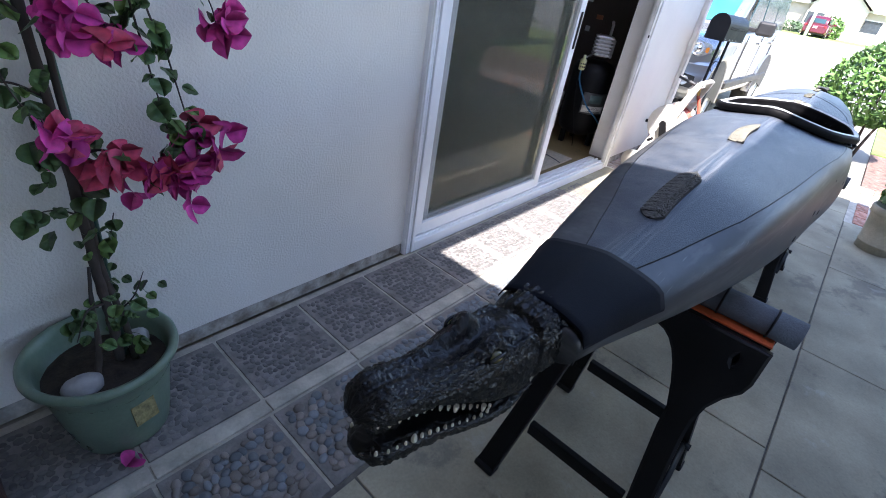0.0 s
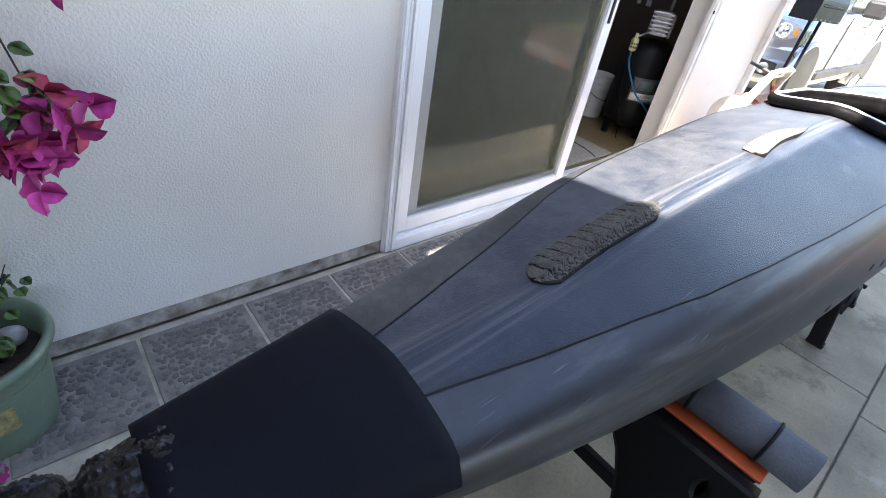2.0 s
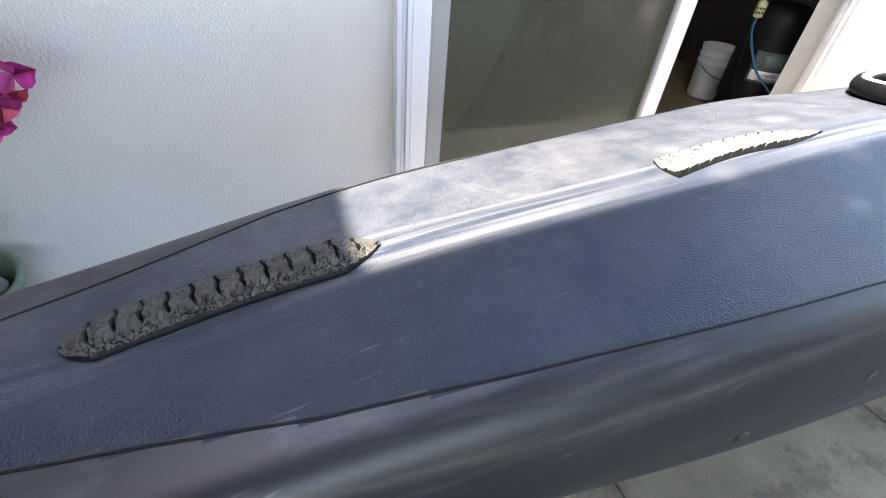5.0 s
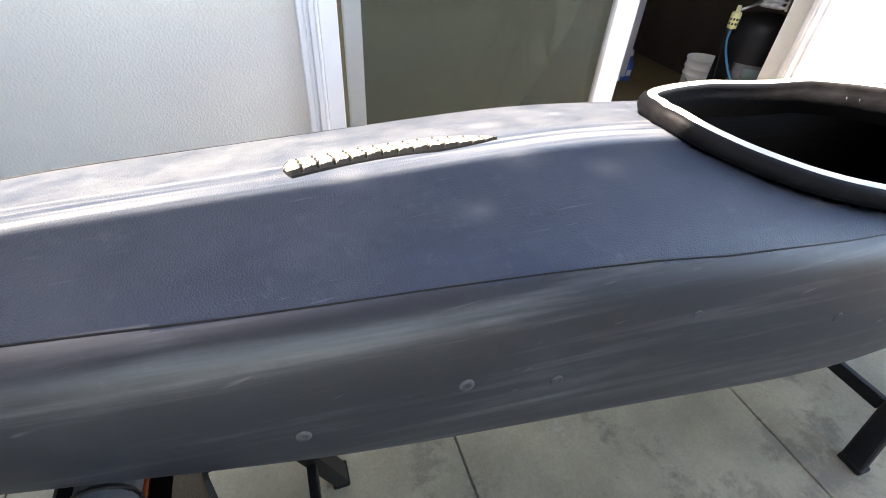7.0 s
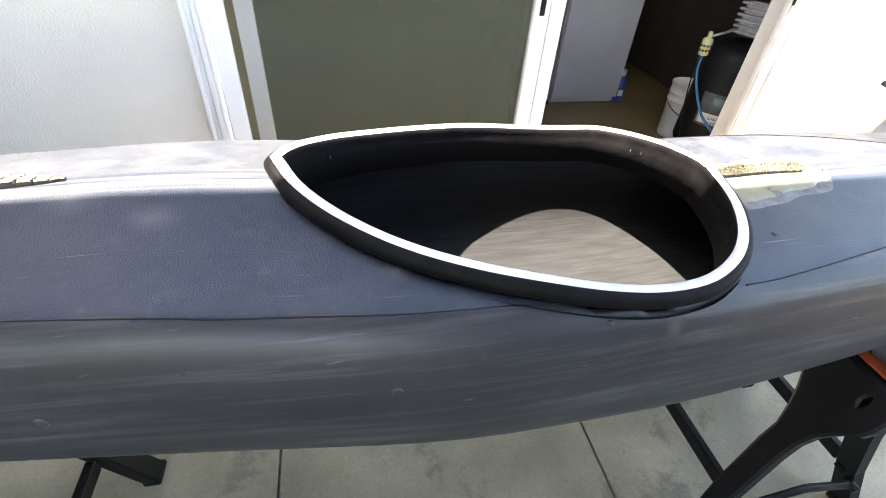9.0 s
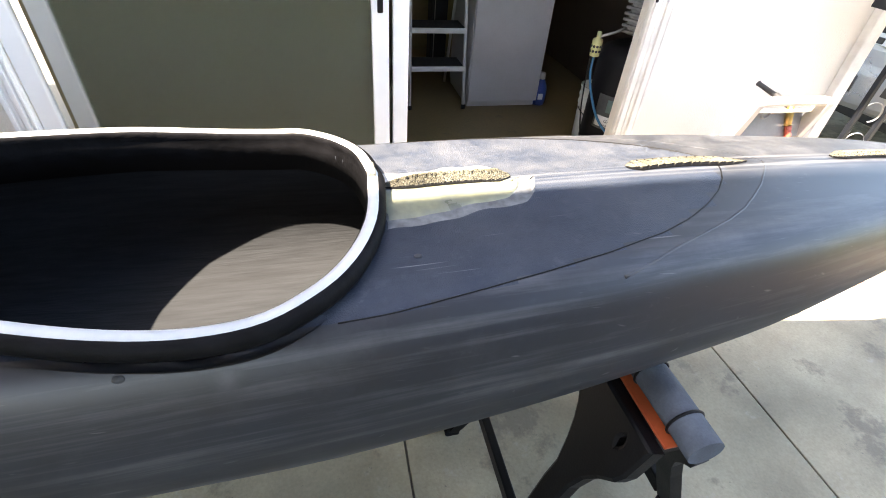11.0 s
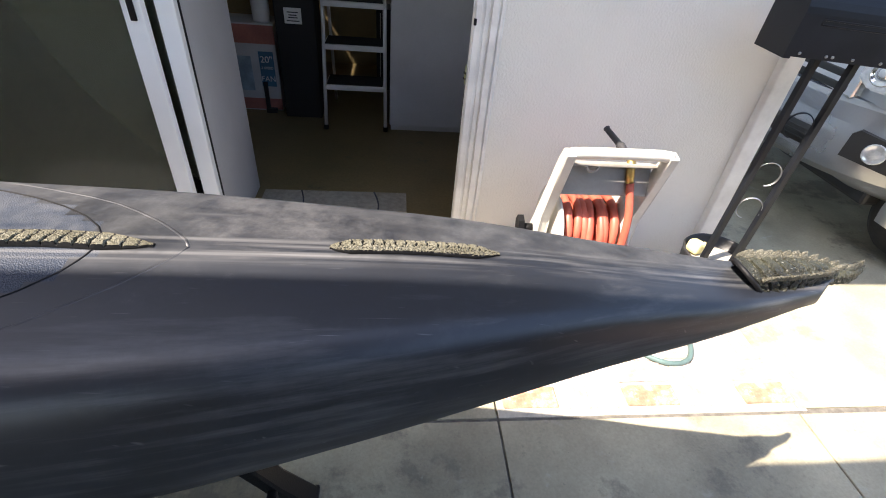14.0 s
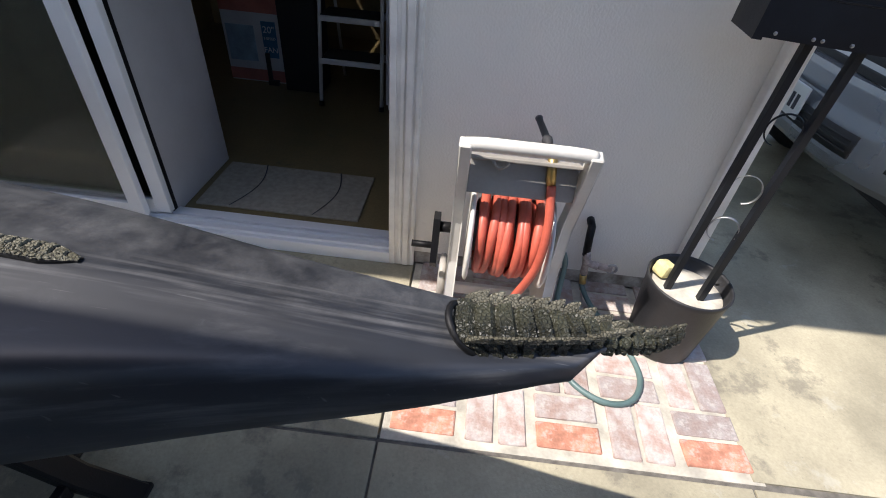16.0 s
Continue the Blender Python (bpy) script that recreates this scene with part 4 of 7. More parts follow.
def plated_strip(x0, x1, width, count, mat, bend, blunt, plate, label, split=0.02, mesh=0.22):
    """A strip of hide: one row of keeled plates down to the line split, below it a flank of small cracked scales."""
    bm = bmesh.new()
    nx, ny = count * 22, 38
    tops, lows, dark = [], [], {}
    for i in range(nx + 1):
        u = i / nx
        x = x0 + (x1 - x0) * u
        taper = min(1.0, (u / blunt[0]) ** 0.5 if u < blunt[0] else 1.0, ((1 - u) / blunt[1]) ** 0.6 if 1 - u < blunt[1] else 1.0)
        w = max(0.004, width / 2 * taper)
        yc = mid(x) + 0.007 + bend * (math.sin(math.pi * u * 1.15) - 0.4)
        top, low = [], []
        for j in range(ny + 1):
            v = -1 + 2 * j / ny
            y = yc + v * w
            z0 = deck_z(x, y - mid(x)) + 0.001
            cell = (u * count + 0.10 * v + 0.05 * math.sin(7 * v + 5 * u)) % 1.0
            near = noise.voronoi(Vector((x * 0.85, y, 0.3)) / 0.0052)[0]
            crack = min(1.0, (near[1] - near[0]) / 0.22)
            gap = min(1.0, min(cell, 1 - cell) / 0.11)
            ridge = split + 0.05 * math.sin(2 * math.pi * cell)
            if v > ridge:
                h = (plate + 0.003 * cell) * (1 - 0.45 * (v - ridge)) * (0.15 + 0.85 * gap) + 0.0012 * crack
                dark[i, j] = gap < 0.62
            else:
                h = 0.0042 + 0.0022 * crack * (0.7 + 0.3 * gap) + (plate - 0.004) * math.exp(-((v - ridge) / 0.07) ** 2) * gap
                dark[i, j] = crack < mesh
            h += 0.0009 * noise.noise(Vector((x, y, 0)) * 330)
            if abs(v) > 0.98:
                h = 0.003
            top.append(bm.verts.new((x, y, z0 + max(0.0008, h * max(0.45, taper)))))
            low.append(bm.verts.new((x, y, z0)))
        tops.append(top)
        lows.append(low)
    for rows in (tops, lows):
        for i, (a, b) in enumerate(zip(rows, rows[1:])):
            for j in range(ny):
                f = bm.faces.new((a[j], a[j + 1], b[j + 1], b[j]))
                f.material_index = 1 if rows is tops and (dark[i, j] or j == 0) else 0
    for a, b, c, d in zip(tops, tops[1:], lows, lows[1:]):
        for j in (0, ny):
            bm.faces.new((a[j], b[j], d[j], c[j])).material_index = 1
    for k in (0, -1):
        for j in range(ny):
            bm.faces.new((tops[k][j], tops[k][j + 1], lows[k][j + 1], lows[k][j])).material_index = 1
    under(part("scale_strip", bm, [mat, RUBBER], label=label), kayak)


HIDE = material("grey_cracked_hide", (0.085, 0.083, 0.074), 0.55, var=0.35, scale=70, bump=0.3, second=(0.045, 0.044, 0.04))
plated_strip(-0.700, -0.450, 0.048, 13, HIDE, 0.004, (0.10, 0.14), 0.008, "dark grey strip of reptile scales on the ridge", -0.40, 0.14)
plated_strip(-0.118, 0.146, 0.040, 14, SCALE_PALE, 0.010, (0.03, 0.30), 0.0075, "cream strip of reptile scales on the ridge", -1.2)
plated_strip(1.165, 1.380, 0.036, 14, SCALE_MID, 0.006, (0.25, 0.10), 0.009, "khaki strip of reptile scales behind the cockpit", 0.25, 0.16)
plated_strip(1.602, 1.858, 0.036, 14, SCALE_KHAKI, 0.008, (0.10, 0.25), 0.007, "khaki strip of reptile scales on the stern ridge", -1.2)
plated_strip(2.078, 2.316, 0.030, 16, SCALE_KHAKI, 0.004, (0.12, 0.15), 0.006, "khaki strip of reptile scales on the stern ridge", -0.1, 0.14)

# resin repair patch behind the cockpit
RESIN = material("yellow_green_resin", (0.23, 0.235, 0.155), 0.3, var=0.3, scale=16, bump=0.08, second=(0.13, 0.14, 0.12))
CHALK = material("sanded_white_filler", (0.60, 0.60, 0.58), 0.8, var=0.15, scale=40, bump=0.2, second=(0.42, 0.42, 0.41))
HALO = material("sanded_grey_plastic", (0.17, 0.18, 0.19), 0.7, var=0.35, scale=45, bump=0.15, second=(0.08, 0.085, 0.09))


def deck_patch(name, x0, x1, inner, outer, wave, lift, mat, label):
    """A thin patch on the deck between two lines beside the ridge, with a wandering edge."""
    bm = bmesh.new()
    rows = []
    for i in range(25):
        u = i / 24
        x = x0 + (x1 - x0) * u
        end = min(1.0, ((1 - u) / 0.14) ** 0.5) if u > 0.86 else 1.0
        edge = (outer[0] + (outer[1] - outer[0]) * u) * end + inner * (1 - end) + wave * (math.sin(11 * u + x0) + 0.6 * math.sin(23 * u + 1))
        rows.append([bm.verts.new((x + 0.004 * math.sin(9 * v), AXIS + inner + (edge - inner) * v, deck_z(x, inner + (edge - inner) * v) + lift * (1 if 0 < v < 1 else 0.1))) for v in np.linspace(0, 1, 11)])
    for a, b in zip(rows, rows[1:]):
        for j in range(10):
            bm.faces.new((a[j], a[j + 1], b[j + 1], b[j])).smooth = True
    under(part(name, bm, mat, label=label), kayak)


deck_patch("sanded_halo", 1.160, 1.418, -0.004, (-0.098, -0.062), 0.003, 0.0008, HALO, "pale sanded plastic round the repair")
deck_patch("repair_patch", 1.163, 1.388, -0.006, (-0.082, -0.050), 0.002, 0.0022, RESIN, "translucent yellow-green resin repair behind the cockpit")
deck_patch("filler_patch", 1.163, 1.372, 0.006, (0.050, 0.058), 0.004, 0.0020, CHALK, "chalky white filler beside the scale strip")
bm = bmesh.new()
box(bm, (1.150, AXIS + 0.005, deck_z(1.166, 0) + 0.033), (0.013, 0.036, 0.009), 0.003)
box(bm, (1.148, AXIS + 0.006, deck_z(1.166, 0) + 0.018), (0.008, 0.026, 0.024), 0.003)
under(part("rim_clip", bm, SCALE_PALE, label="small cream clip on the rim"), kayak)

# pale sanded spots, plugged holes and rivets
SPOT = material("sanded_spot", (0.06, 0.062, 0.067), 0.7, var=0.4, scale=60, bump=0.2)
for x, lat, r, mat, name in ((0.846, -0.262, 0.005, SPOT, "rivet"), (1.195, -0.15, 0.004, SPOT, "rivet")):
    bm = bmesh.new()
    c = Vector((x, AXIS + lat, deck_z(x, lat) + 0.0008))
    slope = math.atan2(deck_z(x, lat - 0.01) - deck_z(x, lat + 0.01), 0.02)
    ring = [[bm.verts.new(c + Matrix.Rotation(-slope, 3, "X") @ Vector((q * r * 1.5 * math.cos(a), q * r * math.sin(a), h))) for a in (2 * math.pi * k / 14 for k in range(14))] for q, h in ((1, 0), (0.8, 0.001), (0.3, 0.0016))]
    loft(bm, ring)
    under(part(name, bm, mat), kayak)
for x, lat, z in ((-0.146, 0.272, 0.89), (0.025, 0.292, 0.918), (0.134, 0.302, 0.894), (0.31, 0.30, 0.95), (0.55, 0.312, 0.90)):
    bm = bmesh.new()
    b, top, low = smooth_hull(x)
    frac = (top - z) / (top - low)
    lt = float(np.interp(frac, DROP, LAT)) * b
    ring = [[bm.verts.new((x + q * 0.008 * math.cos(a), AXIS - lt - h, z + q * 0.008 * math.sin(a))) for a in (2 * math.pi * k / 12 for k in range(12))] for q, h in ((1.3, -0.002), (1, 0.0018), (0.5, 0.0012), (0.1, -0.001))]
    loft(bm, ring)
    under(part("drain_plug", bm, SPOT, label="small dark plug in the hull side"), kayak)

# tail
spine = smooth_path([(2.732, -1.311, 0.956), (2.785, -1.309, 0.957), (2.840, -1.303, 0.956), (2.895, -1.294, 0.949), (2.945, -1.284, 0.938), (2.988, -1.266, 0.934)], 24)
n = len(spine)


def tail_frame(u):
    i = int(u * (n - 1))
    ah = (spine[min(i + 2, n - 1)] - spine[max(i - 2, 0)]).normalized()
    return spine[i], ah, ah.cross(Vector((0, 0, 1))).normalized(), 0.032 * (1 - 0.78 * u ** 1.2), 0.020 * (1 - 0.50 * u)


bm = bmesh.new()
rings = []
for i in range(n):
    u = i / (n - 1)
    p, ah, side, w, hgt = tail_frame(u)
    cell = (u * 15) % 1
    ring = []
    for k in range(44):
        a = 2 * math.pi * k / 44
        c, e = math.cos(a), math.sin(a)
        q = p + side * (w * math.copysign(abs(c) ** 0.5, c)) + Vector((0, 0, hgt * math.copysign(abs(e) ** 0.6, e)))
        groove = 0.0050 * math.exp(-((cell - 0.06) / 0.10) ** 2)
        rowgap = 0.0026 * (math.exp(-((e + 0.05) / 0.10) ** 2) + (math.exp(-((abs(c) - 0.30) / 0.08) ** 2) if e > 0.3 else 0))
        q += (Vector((0, 0, e)) + side * c) * (0.0030 * cell - groove - rowgap + 0.0020 * noise.noise(q * 190))
        q.x -= 1.1 * (q.z - p.z) * max(0.0, 1 - 4 * u)
        ring.append(bm.verts.new(q))
    rings.append(ring)
loft(bm, rings)
for f in bm.faces:
    f.smooth = False
tail = under(part("reptile_tail", bm, SCALE_DARK, label="dark olive reptile tail with crested scales"), kayak)
for sgn in (-1, 1):
    for k in range(15):
        u = (k + 0.45) / 15
        if sgn > 0 and u > 0.66:
            continue
        p, ah, side, w, hgt = tail_frame(u)
        off = 0.93 if u < 0.45 else max(0.0, 0.93 * (1 - (u - 0.45) / 0.25))
        base = p + side * (sgn * w * off) + Vector((0, 0, hgt * 0.80))
        out = side * (sgn * 0.5 * off) + Vector((0, 0, 1))
        l, h = 0.0240 - 0.004 * u, 0.0100
        prof = [(-0.5, 0), (-0.38, 0.28), (-0.10, 0.62), (0.25, 0.95), (0.62, 1.08), (0.50, 0.55), (0.48, 0)]
        bm = bmesh.new()
        ra, rb = [], []
        for a, b in prof:
            t = 0.0042 * (1.15 - 0.75 * b)
            q = base + ah * (a * l) + out * (b * h)
            ra.append(bm.verts.new(q - side * t)); rb.append(bm.verts.new(q + side * t))
        bm.faces.new(ra); bm.faces.new(list(reversed(rb)))
        for a in range(len(prof)):
            b = (a + 1) % len(prof)
            bm.faces.new((ra[a], rb[a], rb[b], ra[b]))
        bmesh.ops.recalc_face_normals(bm, faces=bm.faces)
        under(part("crest_scale", bm, SCALE_MID), tail)
        tail.children[-1].matrix_parent_inverse = Matrix()
bm = bmesh.new()
tube(bm, [(2.732 - 0.024 * math.sin(a), -1.311 + 0.030 * math.cos(a), 0.955 + 0.022 * math.sin(a)) for a in np.linspace(0, 2 * math.pi, 25)], 0.0045, 6)
under(part("tail_gasket", bm, RUBBER), kayak)

# the finished kayak lies a little askew on its horses
kayak.location += Vector((0, 0.064, 0.032))
kayak.rotation_euler = (0, 0, radians(0.80))

# ---- brick patch by the wall ----
brick_patch = thing("brick_patch", "old red bricks in basket weave, worn and whitewashed", "brick paving", kind="structure")
part("brick_bed", boxed((3.14, -0.42, -0.0155), (1.19, 0.83, 0.026)), MORTAR, brick_patch, "pale worn mortar")
BRICKS = [material("red_brick", (0.40, 0.18, 0.12), 0.9, var=0.3, scale=28, bump=0.5, grain=120, random_tint=0.2),
          material("whitewashed_brick", (0.45, 0.41, 0.39), 0.9, var=0.35, scale=26, bump=0.6, grain=120, second=(0.35, 0.24, 0.20), random_tint=0.15),
          material("grey_red_brick", (0.33, 0.295, 0.285), 0.9, var=0.3, scale=30, bump=0.6, grain=120, second=(0.29, 0.22, 0.195), random_tint=0.15)]
for m in BRICKS:
    stain(m, 34.0, 0.52, 0.62, 0.50, (0.50, 0.47, 0.43), 8.0)
brick_meshes = []
for m in BRICKS:
    for seed in range(2):
        b = boxed((0, 0, 0), (0.206, 0.090, 0.03), 0.006)
        r = random.Random(seed)
        for v in b.verts:
            v.co += Vector((r.uniform(-1, 1), r.uniform(-1, 1), r.uniform(-0.5, 0.5))) * 0.0018
        me = bpy.data.meshes.new("brick")
        b.to_mesh(me)
        b.free()
        me.materials.append(m)
        brick_meshes.append(me)


def lay_brick(parent, x, y, turned, which):
    ob = new("brick", brick_meshes[which])
    ob.parent = parent
    ob.matrix_local = Matrix.Translation((x, y, -0.011 + br.uniform(-0.002, 0.002))) @ Matrix.Rotation(radians(90 * turned + br.uniform(-1.2, 1.2)), 4, "Z")


br = random.Random(12)
for i in range(5):
    for j in range(4):
        cx, cy = 2.672 + 0.234 * i, -0.704 + 0.213 * j
        for k in (-1, 1):
            red = j == 0 and k == -1 and i in (0, 2, 4)
            which = br.choice((0, 1)) if red else br.choice((2, 3, 2, 3, 4, 5, 2, 3))
            if (i + j) % 2 == 0:
                lay_brick(brick_patch, cx, cy + k * 0.052, 0, which)
            else:
                lay_brick(brick_patch, cx + k * 0.052, cy, 1, which)
brick_band = thing("brick_band", "pink weathered bricks edging the patio", "brick paving", kind="structure")
part("band_bed", boxed((4.2, -2.75, -0.018), (1.42, 1.9, 0.026)), MORTAR, brick_band)
for i in range(6):
    for j in range(17):
        lay_brick(brick_band, 3.62 + 0.213 * i + (0.105 if j % 2 else 0), -3.6 + 0.106 * j, 0, br.choice((0, 1, 4, 5, 2)))

# ---- corner trim ----
tagged(part("corner_trim", boxed((WALL_END - 0.005, -0.022, 1.30), (0.075, 0.044, 2.58), 0.006), WOODTRIM), "cream painted corner board with weathered grooves", "trim", kind="structure")

# ---- hose reel cart ----
CREAM = material("sun_bleached_cream_plastic", (0.62, 0.60, 0.55), 0.45, var=0.12, scale=7, bump=0.08)
GREYPL = material("warm_grey_plastic", (0.33, 0.31, 0.28), 0.5, var=0.12, scale=7, bump=0.08)
REDHOSE = material("salmon_red_hose", (0.50, 0.105, 0.065), 0.45, var=0.18, scale=14, bump=0.08)
GREENHOSE = material("teal_garden_hose", (0.10, 0.16, 0.155), 0.45, var=0.15, scale=18, bump=0.05)
BRASS = material("dull_brass", (0.50, 0.36, 0.14), 0.4, metal=0.9, var=0.2, scale=30)
STEEL = material("grey_steel", (0.42, 0.42, 0.42), 0.35, metal=0.9, var=0.2, scale=30)

RX0, RX1 = 2.705, 3.042
reel = thing("hose_reel_cart", "cream plastic hose reel cart with coiled red hose", "hose reel", at=((RX0 + RX1) / 2, -0.3, 0))


def add_reel(name, bm, mat, label="", smooth=False):
    return under(part(name, bm, mat, label=label, smooth=smooth), reel)


for x, sx in ((RX0, -1), (RX1, 1)):
    bm = bmesh.new()
    yz = Matrix(((0, 0, 1, x - 0.017), (1, 0, 0, 0), (0, 1, 0, 0), (0, 0, 0, 1)))
    prism(bm, [(-0.485, 0.835), (-0.445, 0.845), (-0.425, 0.80), (-0.315, 0.50), (-0.225, 0.30), (-0.14, 0.02), (-0.14, 0.0), (-0.21, 0.0), (-0.235, 0.07), (-0.33, 0.20), (-0.40, 0.02), (-0.40, 0.0), (-0.46, 0.0), (-0.455, 0.04), (-0.385, 0.36), (-0.395, 0.55)], 0.034, yz)
    bmesh.ops.bevel(bm, geom=list(bm.edges), offset=0.004, segments=1, affect="EDGES")
    add_reel("side_frame", bm, CREAM)
bm = bmesh.new()
tube(bm, smooth_path([(RX0, -0.460, 0.830), (RX0 + 0.05, -0.463, 0.836), ((RX0 + RX1) / 2, -0.466, 0.838), (RX1 - 0.05, -0.463, 0.836), (RX1, -0.460, 0.830)], 4), 0.0185, 12)
add_reel("handle_bar", bm, CREAM)
bm = bmesh.new()
box(bm, ((RX0 + RX1) / 2, -0.408, 0.715), (RX1 - RX0 - 0.03, 0.014, 0.105), 0.004, Matrix.Rotation(radians(-18), 3, "X"))
box(bm, ((RX0 + RX1) / 2, -0.405, 0.772), (RX1 - RX0 - 0.03, 0.05, 0.012), 0.003, Matrix.Rotation(radians(-18), 3, "X"))
tube(bm, [(RX0 + 0.10 + 0.02 * math.cos(a), -0.43, 0.775 + 0.02 * math.sin(a)) for a in np.linspace(math.pi, 2 * math.pi, 9)], 0.005, 6)
add_reel("cross_panel", bm, GREYPL, "grey cross panel with a small hook")
bm = bmesh.new()
box(bm, ((RX0 + RX1) / 2, -0.20, 0.07), (RX1 - RX0, 0.02, 0.05), 0.004)
add_reel("lower_bar", bm, CREAM)
DC = Vector(((RX0 + RX1) / 2, -0.33, 0.46))


def disc(bm, x, r, thick, centre=DC, n=36):
    ring = [[bm.verts.new((x + dx, centre.y + q * r * math.cos(a), centre.z + q * r * math.sin(a))) for a in (2 * math.pi * k / n for k in range(n))] for q, dx in ((0.25, -thick / 2), (0.93, -thick / 2), (1.0, -thick * 0.2), (1.0, thick * 0.2), (0.93, thick / 2), (0.25, thick / 2))]
    return loft(bm, ring)


for x in (RX0 + 0.045, RX1 - 0.05):
    add_reel("flange", disc(bmesh.new(), x, 0.165, 0.016), CREAM, "round cream flange")
add_reel("drum", disc(bmesh.new(), DC.x, 0.07, RX1 - RX0 - 0.1), GREYPL)
coil = []
for layer, rad in ((0, 0.098), (1, 0.128)):
    turns = 8 if layer == 0 else 7
    for k in range(turns * 24 + 1):
        a = 2 * math.pi * k / 24
        f = k / (turns * 24)
        x = RX0 + 0.068 + 0.185 * (f if layer == 0 else 1 - f)
        coil.append((x + 0.006 * math.sin(0.43 * a + layer) + 0.003 * math.sin(1.37 * a), DC.y + rad * math.cos(a) * (1 + 0.06 * math.sin(0.83 * a + layer)), DC.z + rad * math.sin(a)))
bm = bmesh.new()
tube(bm, coil, 0.0152, 8)
for f in bm.faces:
    f.smooth = True
hose = add_reel("red_hose", bm, REDHOSE, "coiled salmon-red rubber hose")
bm = bmesh.new()
tube(bm, smooth_path([(2.955, -0.425, 0.715), (2.965, -0.475, 0.60), (2.955, -0.50, 0.47), (2.915, -0.485, 0.33), (2.87, -0.47, 0.18), (2.84, -0.46, 0.02)], 6), 0.0135, 10)
add_reel("hose_end", bm, REDHOSE, "loose end of the red hose")
bm = bmesh.new()
tube(bm, [(2.953, -0.423, 0.715), (2.947, -0.412, 0.765), (2.945, -0.40, 0.79)], 0.014, 10)
add_reel("brass_fitting", bm, BRASS, "brass hose fitting")
bm = bmesh.new()
tube(bm, [(2.945, -0.402, 0.785), (2.938, -0.360, 0.795), (2.932, -0.325, 0.803), (2.930, -0.315, 0.806), (2.912, -0.240, 0.823), (2.911, -0.232, 0.825)], [0.011, 0.012, 0.016, 0.011, 0.010, 0.012], 10)
add_reel("nozzle", bm, material("dark_grey_nozzle", (0.035, 0.035, 0.038), 0.5, var=0.2, scale=40), "dark grey twist nozzle")
bm = bmesh.new()
tube(bm, [(RX0 - 0.015, DC.y, DC.z), (RX0 - 0.055, DC.y, DC.z)], 0.018, 10)
prism(bm, [(-0.025, 0.03), (0.0, 0.05), (0.025, 0.03), (0.03, -0.12), (0.0, -0.145), (-0.03, -0.12)], 0.022, Matrix.Translation((RX0 - 0.075, DC.y, DC.z)) @ Matrix.Rotation(radians(-20), 4, "X") @ Matrix(((0, 0, 1, 0), (1, 0, 0, 0), (0, 1, 0, 0), (0, 0, 0, 1))))
tube(bm, [(RX0 - 0.065, DC.y + 0.045, DC.z - 0.12), (RX0 - 0.15, DC.y + 0.045, DC.z - 0.12)], 0.012, 10)
add_reel("crank", bm, BLACKPLASTIC, "black crank with a handle")
for x in (RX0 - 0.035, RX1 + 0.035):
    bm = bmesh.new()
    disc(bm, x, 0.095, 0.028, Vector((0, -0.175, 0.096)))
    wheel = add_reel("wheel", bm, GREYPL if x < 2.8 else BLACKPLASTIC, "flat plastic wheel")

# ---- wall tap and garden hose ----
tap = thing("garden_tap", "old wall tap with black pipe and brass valve", "tap", at=(3.22, 0, 0.3))
bm = bmesh.new()
tube(bm, [(3.235, 0.01, 0.335), (3.232, -0.05, 0.335), (3.228, -0.075, 0.30), (3.235, -0.085, 0.22)], 0.016, 10)
under(part("pipe", bm, BLACKPLASTIC), tap)
bm = bmesh.new()
tube(bm, [(3.235, -0.085, 0.24), (3.24, -0.088, 0.21), (3.245, -0.09, 0.17), (3.248, -0.092, 0.13)], [0.014, 0.018, 0.014, 0.016], 10)
tube(bm, [(3.242, -0.09, 0.185), (3.29, -0.10, 0.182)], [0.013, 0.017], 10)
tube(bm, [(3.29, -0.10, 0.182), (3.345, -0.11, 0.180)], 0.014, 10)
under(part("valve", bm, material("corroded_pale_metal", (0.42, 0.36, 0.33), 0.6, metal=0.2, var=0.3, scale=60, bump=0.3), label="pale corroded valve"), tap)
bm = bmesh.new()
tube(bm, [(3.345 + 0.02 * math.cos(a), -0.11 + 0.003, 0.18 + 0.02 * math.sin(a)) for a in np.linspace(0, 2 * math.pi, 13)], 0.006, 6)
under(part("tap_handle", bm, STEEL), tap)
gh = thing("garden_hose", "teal garden hose looping over the bricks", "hose", at=(3.3, -0.4, 0))
bm = bmesh.new()
tube(bm, smooth_path([(3.248, -0.092, 0.13), (3.255, -0.11, 0.07), (3.30, -0.20, 0.03), (3.40, -0.36, 0.012), (3.425, -0.50, 0.011), (3.37, -0.60, 0.011), (3.27, -0.615, 0.011), (3.17, -0.545, 0.011), (3.13, -0.42, 0.012), (3.12, -0.30, 0.05), (3.13, -0.22, 0.16), (3.13, -0.19, 0.26), (3.09, -0.21, 0.34), (3.05, -0.27, 0.40)], 8), 0.011, 10)
under(part("hose", bm, GREENHOSE, smooth=True), gh)
bm = bmesh.new()
tube(bm, [(3.249, -0.093, 0.12), (3.253, -0.105, 0.085)], 0.015, 10)
under(part("coupling", bm, BRASS), gh)

